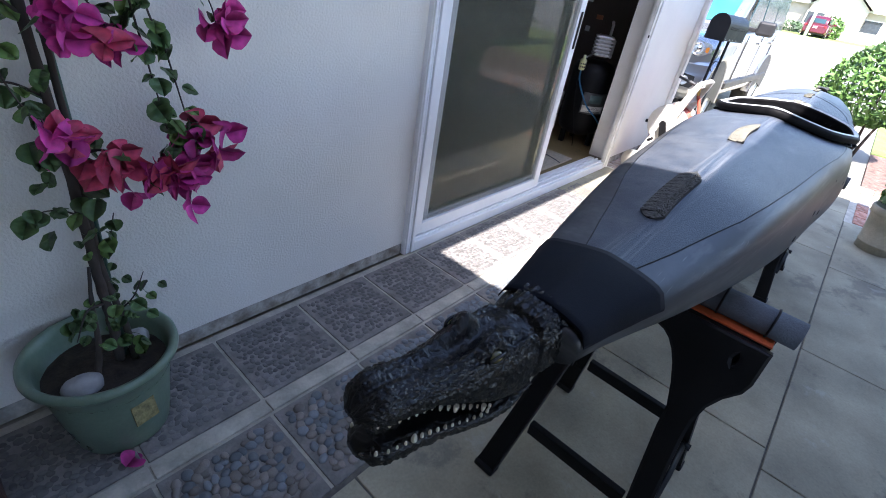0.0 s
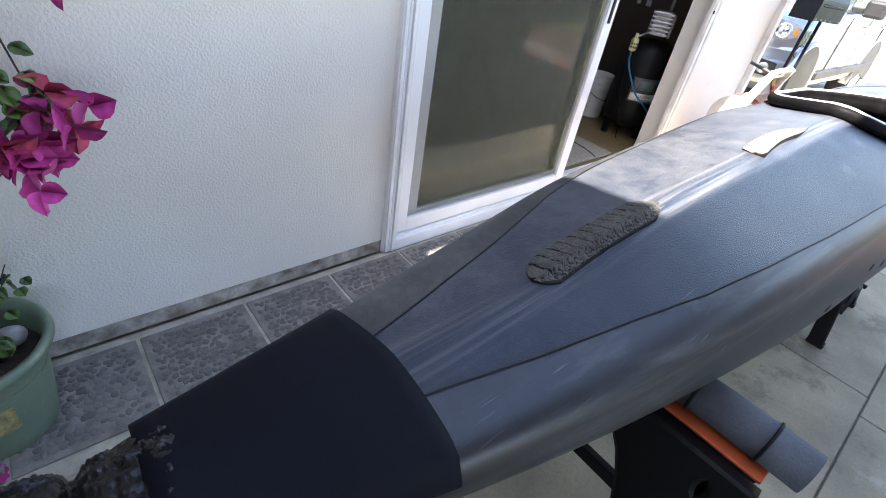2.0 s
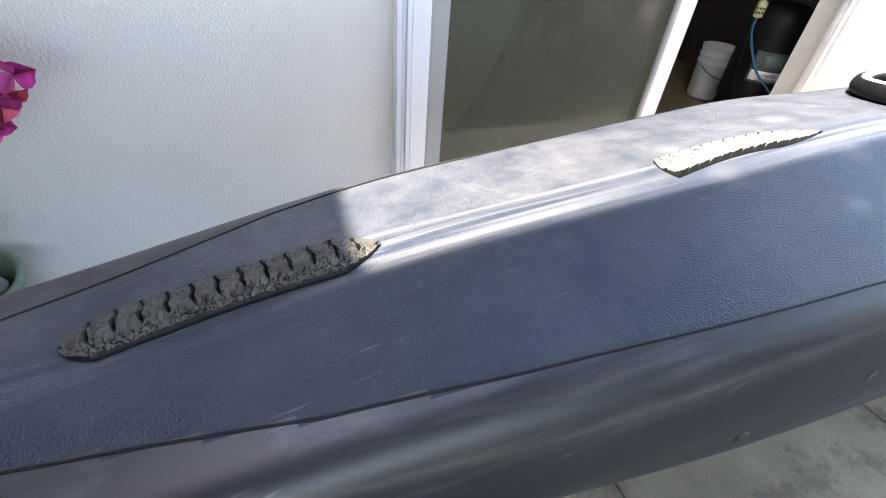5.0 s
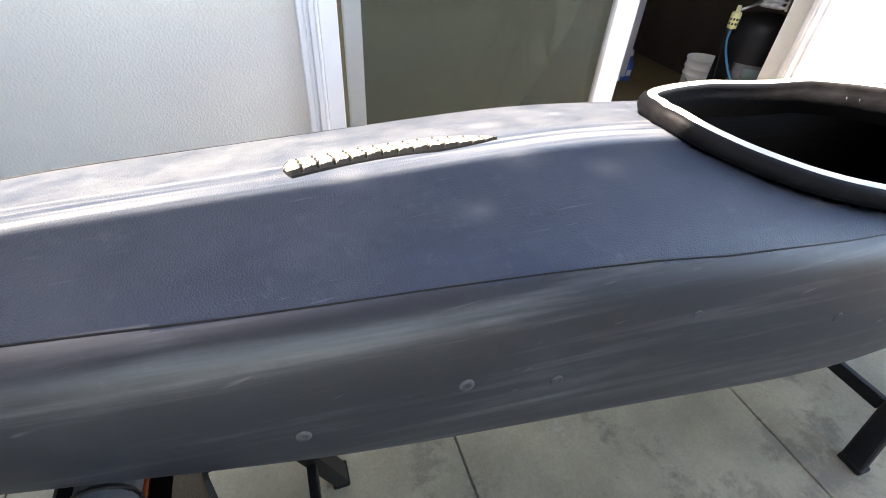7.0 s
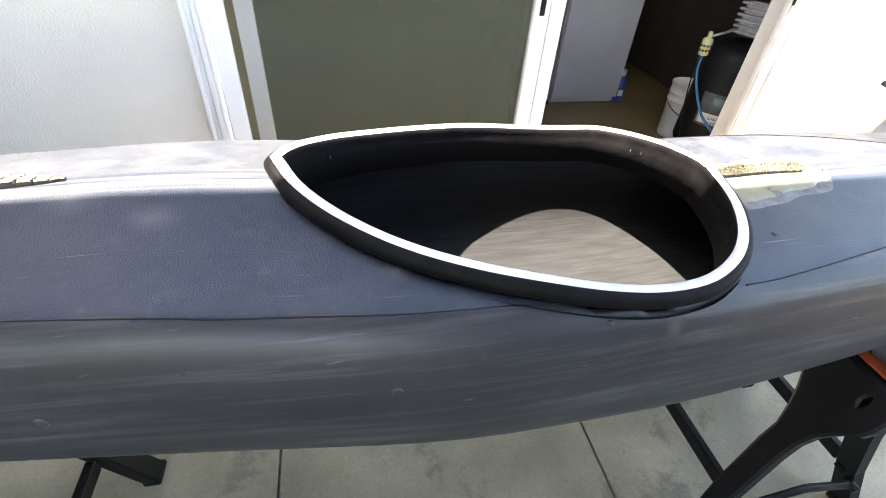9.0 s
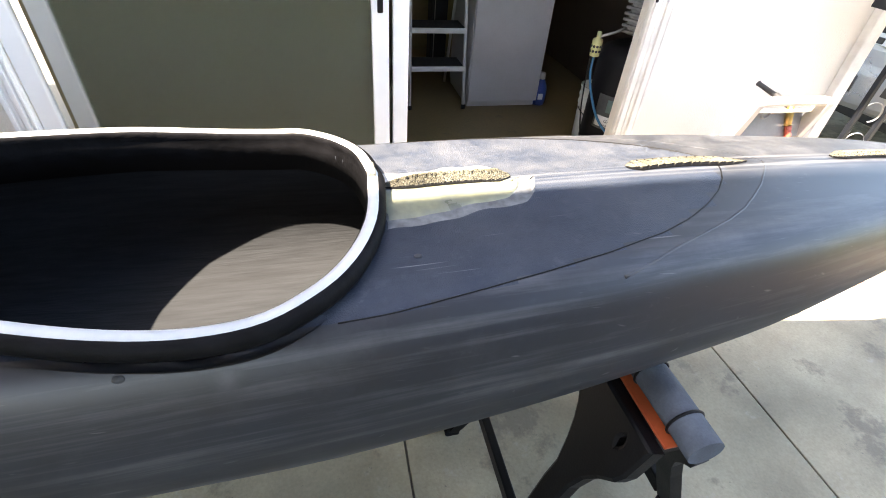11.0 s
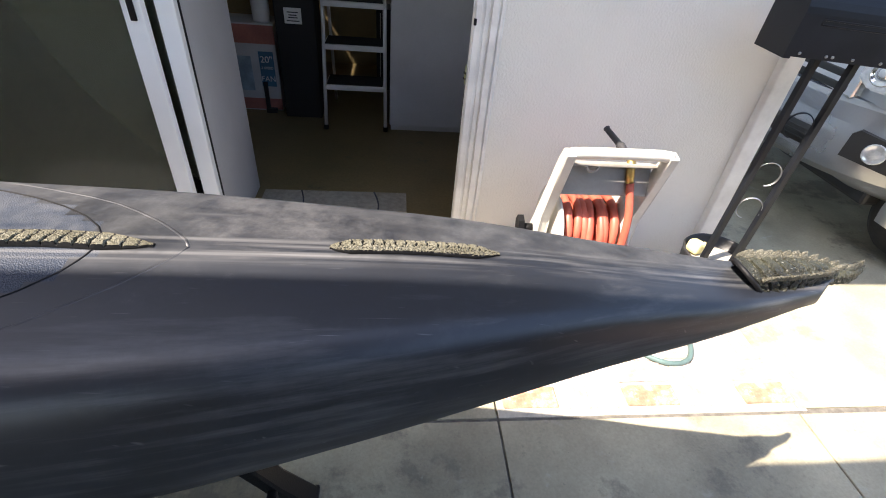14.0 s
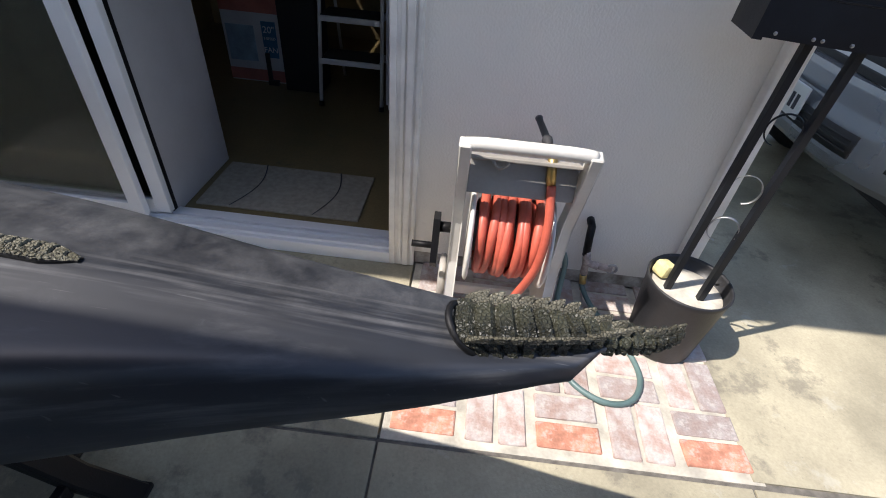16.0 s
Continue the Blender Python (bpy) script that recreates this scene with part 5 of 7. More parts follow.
# ---- mailbox in a bucket ----
MAILBLACK = material("black_painted_steel", (0.010, 0.012, 0.016), 0.45, metal=0.0, var=0.2, scale=12, bump=0.08, grain=400, spec=0.28)
DARKPOT = material("dull_black_bucket", (0.020, 0.020, 0.022), 0.5, var=0.3, scale=9, bump=0.15)
CEMENT = material("dusty_cement", (0.48, 0.45, 0.38), 0.95, var=0.25, scale=14, bump=0.4)
SPONGE = material("yellow_sponge", (0.70, 0.62, 0.30), 0.9, var=0.15, scale=40, bump=0.4)
mail = thing("mailbox", "black steel mailbox on twin posts with wire scrolls", "mailbox", at=(3.55, -0.32, 0.27))
LEAN = Vector((0.030, 0.005, 0.86))
P1, P2 = Vector((3.476, -0.295, 0.275)), Vector((3.578, -0.335, 0.275))
for p in (P1, P2):
    bm = bmesh.new()
    q = p + LEAN
    rr = [[bm.verts.new(c + Vector((dx * 0.0105, dy * 0.0105, 0))) for dx, dy in ((-1, -1), (1, -1), (1, 1), (-1, 1))] for c in (p - LEAN * 0.1, q)]
    loft(bm, rr)
    for f in bm.faces:
        f.smooth = False
    under(part("post", bm, MAILBLACK), mail)
bm = bmesh.new()
mx0, mx1, my, mz, mw = 3.366, 3.846, -0.262, 1.127, 0.082
arch = [(-mw, 0.0), (mw, 0.0), (mw, 0.12)] + [(mw * math.cos(a), 0.12 + 0.085 * math.sin(a)) for a in np.linspace(0.2, math.pi - 0.2, 13)] + [(-mw, 0.12)]
tilt = Matrix.Translation((mx0, my, mz)) @ Matrix.Rotation(radians(-6), 4, "Z") @ Matrix.Rotation(radians(2), 4, "Y") @ Matrix(((0, 0, 1, 0), (1, 0, 0, 0), (0, 1, 0, 0), (0, 0, 0, 1)))
prism(bm, arch, mx1 - mx0, tilt)
bmesh.ops.bevel(bm, geom=[e for e in bm.edges if e.calc_face_angle(0) > 1.0], offset=0.004, segments=2, affect="EDGES")
body = under(part("box", bm, MAILBLACK, label="arched black steel box"), mail)
bm = bmesh.new()
prism(bm, [(x * 1.05, -0.006 + y * 1.04) for x, y in arch], 0.022, tilt @ Matrix.Translation((0, 0, -0.016)))
under(part("box_door", bm, MAILBLACK), mail)
for sx in (-1, 1):
    bm = bmesh.new()
    q = [tilt @ Vector((sx * (mw + 0.0005), h, l)) for h, l in ((0.094, 0.05), (0.094, 0.40), (0.108, 0.40), (0.108, 0.05), (0.094, 0.05))]
    tube(bm, q, 0.0025, 6)
    under(part("pressed_panel", bm, MAILBLACK), mail)
for sx in (-1, 1):
    for z in (0.03, 0.115, 0.135, 0.20, 0.29, 0.45):
        bm = bmesh.new()
        c = tilt @ Vector((sx * (mw + 0.001), 0.012, z))
        bmesh.ops.create_uvsphere(bm, u_segments=8, v_segments=5, radius=0.0048, matrix=Matrix.Translation(c))
        under(part("rivet", bm, STEEL), mail)
for base, turn in ((0.33, 1), (0.50, -1), (0.72, 1)):
    bm = bmesh.new()
    pts = []
    for k in range(40):
        a = k / 39 * 1.55 * math.pi - 0.3
        r = 0.055 * (1 - 0.25 * k / 39)
        u = 0.5 + turn * r * math.cos(a) / 0.125
        c = P1.lerp(P2, u) + LEAN * (base + r * math.sin(a) / 0.86)
        pts.append(c)
    tube(bm, pts, 0.0036, 6, flat=(1.3, 0.5))
    under(part("scroll", bm, MAILBLACK if base > 0.6 else STEEL, label="bent metal scroll between the posts"), mail)
pot = thing("cement_bucket", "dull black bucket filled with dusty cement", "bucket", at=(3.545, -0.290, 0))
bm = bmesh.new()
lathe(bm, [(0.0, 0.0), (0.118, 0.0), (0.122, 0.01), (0.143, 0.30), (0.147, 0.318), (0.142, 0.325), (0.136, 0.315), (0.132, 0.27), (0.0, 0.268)], (3.545, -0.290, 0), 40)
under(part("bucket_shell", bm, DARKPOT, smooth=True), pot)
bm = bmesh.new()
lathe(bm, [(0.131, 0.268), (0.12, 0.277), (0.06, 0.281), (0.0, 0.279)], (3.545, -0.290, 0), 30)
under(part("cement", bm, CEMENT, smooth=True), pot)
sp = thing("sponge", "pale yellow ribbed sponge on the cement", "sponge", at=(3.475, -0.225, 0.28))
bm = bmesh.new()
box(bm, (3.476, -0.225, 0.309), (0.062, 0.060, 0.056), 0.014, Matrix.Rotation(0.5, 3, "Z") @ Matrix.Rotation(0.25, 3, "Y"))
for k in range(6):
    box(bm, (3.485 + 0.009 * k - 0.02, -0.251 + 0.005 * k, 0.309), (0.005, 0.012, 0.046), 0.002, Matrix.Rotation(0.5, 3, "Z"))
under(part("sponge_body", bm, SPONGE), sp)

# ---- things in the room ----
CABGREY = material("pale_grey_laminate", (0.50, 0.50, 0.52), 0.5, var=0.06, scale=4, bump=0.05)
WHITEMETAL = material("white_enamel", (0.70, 0.70, 0.68), 0.4, var=0.06)
TREAD = material("black_step_rubber", (0.02, 0.02, 0.02), 0.8, var=0.2, scale=40, bump=0.4, grain=300)
FZ = 0.045
cab = thing("storage_cabinet", "tall pale grey laminate storage cabinet", "cabinet", at=(2.42, 1.7, FZ))
under(part("body", boxed((2.418, 1.75, 1.0), (0.57, 0.56, 1.82), 0.004), CABGREY), cab)
under(part("plinth", boxed((2.418, 1.76, 0.075), (0.55, 0.54, 0.06), 0.002), CABGREY), cab)
under(part("cabinet_door", boxed((2.418, 1.46, 1.0), (0.56, 0.018, 1.81), 0.003), CABGREY), cab)
cab2 = thing("white_cupboard", "pale cupboard side with an added olive-grey backing behind the glass", "cupboard", at=(0.9, 0.5, FZ))
# made-up backing, coloured dark olive so that the glass before it looks murky
under(part("body", boxed((0.80, 0.36, 1.06), (1.20, 0.50, 2.02), 0.004), material("olive_grey_paint", (0.17, 0.18, 0.12), 0.6, var=0.08, scale=3), label="made-up olive-grey backing that gives the glass its murky tone"), cab2)
under(part("side_panel", boxed((1.412, 0.36, 1.06), (0.02, 0.52, 2.03), 0.003), CABGREY), cab2)

lad = thing("step_ladder", "white steel step ladder with black rubber treads", "step ladder", at=(1.9, 1.55, FZ))
for sx in (1.690, 2.105):
    bm = bmesh.new()
    tube(bm, [(sx, 1.455, FZ), (sx + (0.02 if sx < 1.9 else -0.02), 1.66, 1.35)], 0.0125, 10)
    under(part("front_leg", bm, WHITEMETAL), lad)
    bm = bmesh.new()
    tube(bm, [(sx + (0.01 if sx < 1.9 else -0.01), 2.05, FZ), (sx + (0.02 if sx < 1.9 else -0.02), 1.70, 1.25)], 0.011, 10)
    under(part("rear_leg", bm, WHITEMETAL), lad)
    bm = bmesh.new()
    tube(bm, [(sx, 1.452, FZ), (sx, 1.458, FZ + 0.03)], 0.016, 10)
    under(part("foot", bm, RUBBER), lad)
for z, y in ((0.335, 1.53), (0.585, 1.57), (0.835, 1.61)):
    under(part("tread", boxed((1.897, y + 0.05, z), (0.395, 0.22, 0.035), 0.008), WHITEMETAL), lad)
    under(part("rubber_top", boxed((1.897, y + 0.05, z + 0.0205), (0.375, 0.20, 0.006), 0.002), TREAD), lad)
bm = bmesh.new()
tube(bm, [(1.70, 2.0, 0.20), (2.095, 2.0, 0.20)], 0.010, 8)
under(part("rear_bar", bm, WHITEMETAL), lad)

BINBLACK = material("matte_black_board", (0.015, 0.015, 0.016), 0.7, var=0.2)
PAPER = material("white_paper", (0.75, 0.75, 0.72), 0.8, var=0.05)
INK = material("dark_print", (0.05, 0.05, 0.06), 0.8, var=0.1)
tall = thing("tall_black_case", "tall black case with a white paper label", "case", at=(1.52, 1.75, FZ))
under(part("case_body", boxed((1.51, 1.76, 0.60), (0.26, 0.24, 1.11), 0.01), BINBLACK), tall)
under(part("paper_label", boxed((1.500, 1.638, 0.73), (0.11, 0.003, 0.095)), PAPER), tall)
for z, w in ((0.752, 0.07), (0.735, 0.05), (0.720, 0.06), (0.700, 0.08)):
    under(part("print_line", boxed((1.500, 1.6358, z), (w, 0.0015, 0.006)), INK), tall)

BOXRED = material("faded_red_print", (0.45, 0.16, 0.12), 0.8, var=0.2)
BOXWHITE = material("white_card", (0.55, 0.54, 0.52), 0.8, var=0.1)
BOXBLUE = material("teal_blue_print", (0.06, 0.16, 0.24), 0.8, var=0.15)
BOXGREY = material("pale_blue_picture", (0.28, 0.36, 0.42), 0.7, var=0.25, scale=9)
fan = thing("fan_box", "cardboard fan box printed red, white and teal", "box", at=(1.18, 1.85, FZ))
under(part("carton", boxed((1.17, 1.84, 0.345), (0.40, 0.26, 0.60), 0.004), BOXWHITE), fan)
under(part("red_band", boxed((1.17, 1.709, 0.575), (0.398, 0.003, 0.12)), BOXRED), fan)
under(part("red_band", boxed((1.17, 1.709, 0.095), (0.398, 0.003, 0.08)), BOXRED), fan)
under(part("fan_picture", boxed((1.09, 1.7085, 0.31), (0.20, 0.003, 0.24), 0.001), BOXGREY), fan)
under(part("name_panel", boxed((1.295, 1.7085, 0.345), (0.10, 0.003, 0.24)), BOXBLUE), fan)


def lettering(words, at, size, mat, owner, turn=Matrix()):
    cu = bpy.data.curves.new("lettering", "FONT")
    cu.body, cu.size, cu.align_x, cu.extrude = words, size, "CENTER", 0.0006
    ob = new("lettering", cu)
    me = bpy.data.meshes.new_from_object(ob)
    bpy.data.objects.remove(ob)
    ob = new("lettering", me)
    me.materials.append(mat)
    ob.matrix_basis = Matrix.Translation(at) @ turn @ Matrix.Rotation(radians(90), 4, "X")
    me.transform(ob.matrix_basis)
    ob.matrix_basis = Matrix()
    return under(ob, owner)


lettering('20"', (1.295, 1.705, 0.392), 0.062, PAPER, fan)
lettering("FAN", (1.295, 1.705, 0.262), 0.052, PAPER, fan)
lettering("3 SPEED", (1.295, 1.705, 0.347), 0.024, PAPER, fan)
fan.location += Vector((-0.03, 0.04, 0))
CLAMP = thing("black_bracket", "black angled bracket leaning on the fan box", "bracket", at=(1.25, 1.70, FZ))
under(part("upright", boxed((1.245, 1.715, 0.155), (0.028, 0.022, 0.22), 0.003), BINBLACK), CLAMP)
under(part("foot", boxed((1.268, 1.71, 0.062), (0.075, 0.032, 0.034), 0.003), BINBLACK), CLAMP)
stand = thing("black_stand", "narrow black stand behind the step ladder", "stand", at=(2.08, 2.35, FZ))
under(part("stand_body", boxed((2.085, 2.40, 0.36), (0.145, 0.14, 0.63), 0.008), BINBLACK), stand)
under(part("stand_top", boxed((2.085, 2.40, 0.70), (0.12, 0.12, 0.05), 0.012), PAPER, label="white top"), stand)
under(part("chrome_edge", boxed((2.045, 2.326, 0.40), (0.006, 0.006, 0.50), 0.001), STEEL), stand)
jar = thing("white_jar", "round white plastic jar", "jar", at=(1.27, 1.84, 0.645))
bm = bmesh.new()
lathe(bm, [(0, 0), (0.055, 0), (0.058, 0.02), (0.058, 0.17), (0.045, 0.19), (0.04, 0.21), (0, 0.212)], (1.25, 1.84, 0.645), 24)
under(part("jar_body", bm, PAPER, smooth=True), jar)

tankb = thing("air_compressor", "upright black air compressor with grey pump", "compressor", at=(2.76, 0.46, FZ))
bm = bmesh.new()
lathe(bm, [(0, 0.13), (0.10, 0.135), (0.17, 0.17), (0.19, 0.22), (0.19, 0.72), (0.17, 0.77), (0.10, 0.80), (0, 0.805)], (2.76, 0.46, 0), 40)
under(part("tank", bm, BLACKPLASTIC, smooth=True), tankb)
for k in range(3):
    a = 2 * math.pi * k / 3 + 0.6
    bm = bmesh.new()
    box(bm, (2.76 + 0.15 * math.cos(a), 0.46 + 0.15 * math.sin(a), 0.105), (0.045, 0.045, 0.12), 0.006)
    under(part("foot", bm, BLACKPLASTIC), tankb)
bm = bmesh.new()
PC = Vector((2.74, 0.44, 0.93))
turn = Matrix.Rotation(0.5, 3, "Z")
box(bm, PC, (0.15, 0.12, 0.17), 0.012, turn)
tube(bm, [PC + Vector((0.02, -0.03, 0.06)), PC + Vector((0.02, -0.03, 0.17)), PC + Vector((0.07, 0.0, 0.19))], 0.013, 8)
pump = under(part("pump", bm, STEEL, label="grey finned pump head"), tankb)
for k in range(6):
    fin = under(part("fin", boxed(PC + Vector((0, 0, -0.07 + 0.028 * k)), (0.19 - 0.006 * abs(k - 3), 0.155, 0.014), 0.004, turn), STEEL), tankb)
cover = under(part("cylinder_cover", boxed(PC + turn @ Vector((-0.01, -0.082, -0.01)), (0.165, 0.02, 0.15), 0.008, turn), STEEL, label="grey cast cover with bolts"), tankb)
under(part("oil_cap", boxed(PC + turn @ Vector((0.03, -0.097, -0.03)), (0.022, 0.012, 0.022), 0.004, turn), RUBBER), tankb)
LABELG = material("grey_tank_label", (0.07, 0.075, 0.075), 0.5, var=0.2, scale=20)


def wrapped(z0, z1, a0, a1, r, mat, name):
    bm = bmesh.new()
    rings = [[bm.verts.new((2.76 + q * math.cos(a), 0.46 + q * math.sin(a), z)) for q, z in ((r, z0), (r, z1), (r + 0.002, z1), (r + 0.002, z0))] for a in np.linspace(a0, a1, 14)]
    loft(bm, rings)
    return under(part(name, bm, mat), tankb)


wrapped(0.36, 0.55, radians(196), radians(268), 0.1905, LABELG, "tank_label")
wrapped(0.375, 0.435, radians(200), radians(264), 0.1935, PAPER, "tank_label")
wrapped(0.46, 0.53, radians(215), radians(250), 0.1935, GREENHOSE, "print_block")
for words, z, size in (("GALLON", 0.414, 0.026), ("COMPRESSOR", 0.386, 0.022)):
    a = radians(232)
    lettering(words, Vector((2.76 + 0.1985 * math.cos(a), 0.46 + 0.1985 * math.sin(a), z - 0.008)), size, INK, tankb, Matrix.Rotation(a + math.pi / 2, 4, "Z"))
FITYEL = material("pale_yellow_plastic", (0.62, 0.60, 0.30), 0.45, var=0.1)
bm = bmesh.new()
lathe(bm, [(0, -0.055), (0.012, -0.05), (0.026, -0.045), (0.028, 0.03), (0.024, 0.04), (0.012, 0.045), (0.012, 0.075), (0, 0.076)], (2.517, 0.473, 0.775), 18)
for k in range(5):
    for z in (0.755, 0.78):
        a = radians(180 + 36 * k)
        bmesh.ops.create_uvsphere(bm, u_segments=6, v_segments=4, radius=0.007, matrix=Matrix.Translation((2.517 + 0.0275 * math.cos(a), 0.473 + 0.0275 * math.sin(a), z)))
for f in bm.faces:
    c = f.calc_center_median()
    if len(f.verts) <= 4 and max((v.co - c).length for v in f.verts) < 0.006 and (c.xy - Vector((2.517, 0.473))).length > 0.0262:
        f.material_index = 1
under(part("air_filter", bm, [FITYEL, INK], label="pale yellow slotted air filter"), tankb)
bm = bmesh.new()
tube(bm, [(2.517, 0.473, 0.825), (2.60, 0.46, 0.85), (2.66, 0.45, 0.88)], 0.008, 8)
under(part("air_pipe", bm, STEEL), tankb)
BLUEHOSE = material("blue_air_hose", (0.03, 0.16, 0.32), 0.4, var=0.15)
bm = bmesh.new()
tube(bm, smooth_path([(2.517, 0.473, 0.725), (2.512, 0.46, 0.65), (2.515, 0.41, 0.56), (2.545, 0.33, 0.44), (2.60, 0.25, 0.36), (2.66, 0.22, 0.30)], 6), 0.007, 8)
under(part("air_hose", bm, BLUEHOSE, label="curved blue air hose"), tankb)
bm = bmesh.new()
tube(bm, smooth_path([(2.50, 0.48, 0.72), (2.495, 0.46, 0.60), (2.50, 0.43, 0.42), (2.53, 0.38, 0.2), (2.55, 0.36, 0.06)], 6), 0.004, 6)
under(part("power_cable", bm, RUBBER), tankb)

wb = thing("white_bucket", "white plastic bucket with moulded rings", "bucket", at=(2.86, 0.87, FZ))
bm = bmesh.new()
lathe(bm, [(0, 0), (0.102, 0.0), (0.106, 0.02), (0.114, 0.25), (0.120, 0.255), (0.120, 0.265), (0.115, 0.27), (0.116, 0.30), (0.122, 0.305), (0.122, 0.315), (0.118, 0.32), (0.118, 0.355), (0.124, 0.36), (0.124, 0.372), (0.118, 0.373), (0.114, 0.30), (0.104, 0.04), (0, 0.035)], (2.86, 0.87, FZ), 40)
under(part("bucket_shell", bm, PAPER, smooth=True), wb)
bm = bmesh.new()
tube(bm, [(2.86 + 0.128 * math.cos(a), 0.87 + 0.128 * math.sin(a), FZ + 0.24 - 0.07 * math.sin((a - math.pi) / 1.0)) for a in np.linspace(math.pi, 2 * math.pi, 15)], 0.003, 6)
under(part("bail_handle", bm, INK), wb)

jug = thing("detergent_jug", "blue detergent jug with a pale cap", "jug", at=(2.745, 1.52, FZ))
bm = bmesh.new()
lathe(bm, [(0, 0), (0.05, 0), (0.055, 0.02), (0.055, 0.13), (0.03, 0.19), (0.02, 0.20), (0, 0.20)], (2.745, 1.52, FZ), 18)
under(part("jug_body", bm, material("blue_jug_plastic", (0.05, 0.10, 0.38), 0.35, var=0.1), smooth=True), jug)
bm = bmesh.new()
lathe(bm, [(0, 0.20), (0.028, 0.20), (0.026, 0.245), (0, 0.248)], (2.745, 1.52, FZ), 18)
under(part("jug_cap", bm, WHITEMETAL, smooth=True), jug)
under(part("jug_label", boxed((2.735, 1.463, 0.12), (0.04, 0.004, 0.045)), PAPER), jug)

MATB = material("grey_beige_rug", (0.34, 0.31, 0.25), 0.95, var=0.15, scale=40, bump=0.6, grain=400)
rug = thing("door_rug", "grey-beige rug with dark wavy lines inside the door", "rug", at=(1.85, 0.37, FZ))
bm = boxed((1.85, 0.38, FZ + 0.006), (0.78, 0.40, 0.012), 0.004)
under(part("rug_body", bm, MATB), rug)
for x in (1.62, 2.02):
    bm = bmesh.new()
    pts = [(x + 0.05 * math.sin(3 * u) + 0.03 * u, 0.185 + 0.39 * u, FZ + 0.0125) for u in np.linspace(0, 1, 14)]
    tube(bm, pts, 0.006, 6, flat=(1, 0.35))
    under(part("wavy_line", bm, INK), rug)
# stickers on the dark wall, plain shapes
STICK = [material("sticker_" + n, c, 0.5, var=0.1) for n, c in (("white", (0.6, 0.6, 0.6)), ("teal", (0.06, 0.25, 0.28)), ("rust", (0.35, 0.12, 0.05)), ("blue", (0.06, 0.08, 0.30)))]
for y, z, w, h, m in ((1.05, 1.02, 0.035, 0.12, 0), (1.25, 1.22, 0.14, 0.03, 1), (1.28, 1.08, 0.09, 0.04, 2), (1.34, 0.96, 0.04, 0.04, 3), (1.22, 1.32, 0.08, 0.06, 1), (1.0, 1.25, 0.06, 0.06, 0), (0.95, 0.98, 0.05, 0.05, 0), (0.85, 1.10, 0.07, 0.04, 2)):
    st = part("wall_sticker", boxed((3.388, y, z), (0.004, w, h), 0.001), STICK[m])
    tagged(st, ("white", "teal", "rust", "blue")[m] + " sticker on the dark panelled wall", "sticker", "stickers on the wall")

# ---- weathered block beside the pot ----
OLDWOOD = material("dark_weathered_wood", (0.10, 0.050, 0.036), 0.85, var=0.4, scale=10, bump=0.6, grain=70, second=(0.045, 0.028, 0.024), stretch=(0.25, 1.6, 1.6))
block = boxed((-1.93, -0.20, 0.066), (0.46, 0.25, 0.132), 0.012)
for v in block.verts:
    v.co += 0.006 * noise.noise_vector(v.co * 9)
tagged(part("wooden_block", block, OLDWOOD), "dark reddish-brown weathered wooden block on the paving", "wooden block")

# ---- flowering vine in a pot ----
GLAZE = material("sage_green_glaze", (0.17, 0.235, 0.165), 0.32, var=0.22, scale=7, bump=0.08, second=(0.13, 0.185, 0.14))
SOIL = material("dark_soil", (0.045, 0.034, 0.026), 0.95, var=0.4, scale=30, bump=0.8, grain=120)
BARK = material("brown_bark", (0.050, 0.038, 0.032), 0.85, var=0.4, scale=18, bump=0.7, grain=90, stretch=(1, 1, 0.25))
LEAF = material("vine_leaf", (0.060, 0.115, 0.035), 0.45, var=0.3, scale=30, bump=0.2, grain=160, random_tint=0.35)
YOUNG = material("young_vine_leaf", (0.12, 0.21, 0.05), 0.45, var=0.25, scale=30, bump=0.2, random_tint=0.25)
BRACT = material("magenta_bract", (0.55, 0.045, 0.26), 0.6, var=0.25, scale=40, bump=0.15, random_tint=0.25)
BRACT2 = material("coral_pink_bract", (0.55, 0.06, 0.13), 0.6, var=0.3, scale=40, bump=0.15, random_tint=0.2)
STONE = material("pale_round_stone", (0.38, 0.37, 0.36), 0.8, var=0.15, scale=15, bump=0.2)
PC0 = Vector((-1.400, -0.205, 0))
vase = thing("flower_pot", "sage green glazed flower pot with a rolled rim", "flower pot", at=PC0)
bm = bmesh.new()
lathe(bm, [(0, 0), (0.128, 0), (0.136, 0.008), (0.152, 0.10), (0.172, 0.24), (0.180, 0.285), (0.200, 0.292), (0.208, 0.303), (0.206, 0.318), (0.196, 0.324), (0.184, 0.318), (0.176, 0.29), (0.165, 0.22), (0, 0.215)], PC0, 56)
under(part("pot_body", bm, GLAZE, smooth=True), vase)
bm = bmesh.new()
for k in range(2):
    box(bm, (PC0.x + 0.035, PC0.y - 0.166, 0.165), (0.070, 0.004, 0.070), 0.001, Matrix.Rotation(radians(12), 3, "Z") @ Matrix.Rotation(radians(-8), 3, "X"))
    break
under(part("relief_panel", bm, material("ochre_relief", (0.26, 0.22, 0.10), 0.5, var=0.4, scale=60, bump=0.6)), vase)
bm = bmesh.new()
lathe(bm, [(0.172, 0.235), (0.13, 0.250), (0.06, 0.258), (0, 0.262)], PC0, 36)
for v in bm.verts:
    v.co.z += 0.008 * noise.noise(v.co * 40)
soil = under(part("soil", bm, SOIL, smooth=True), vase)
vase.scale = (0.93, 0.93, 1.0)


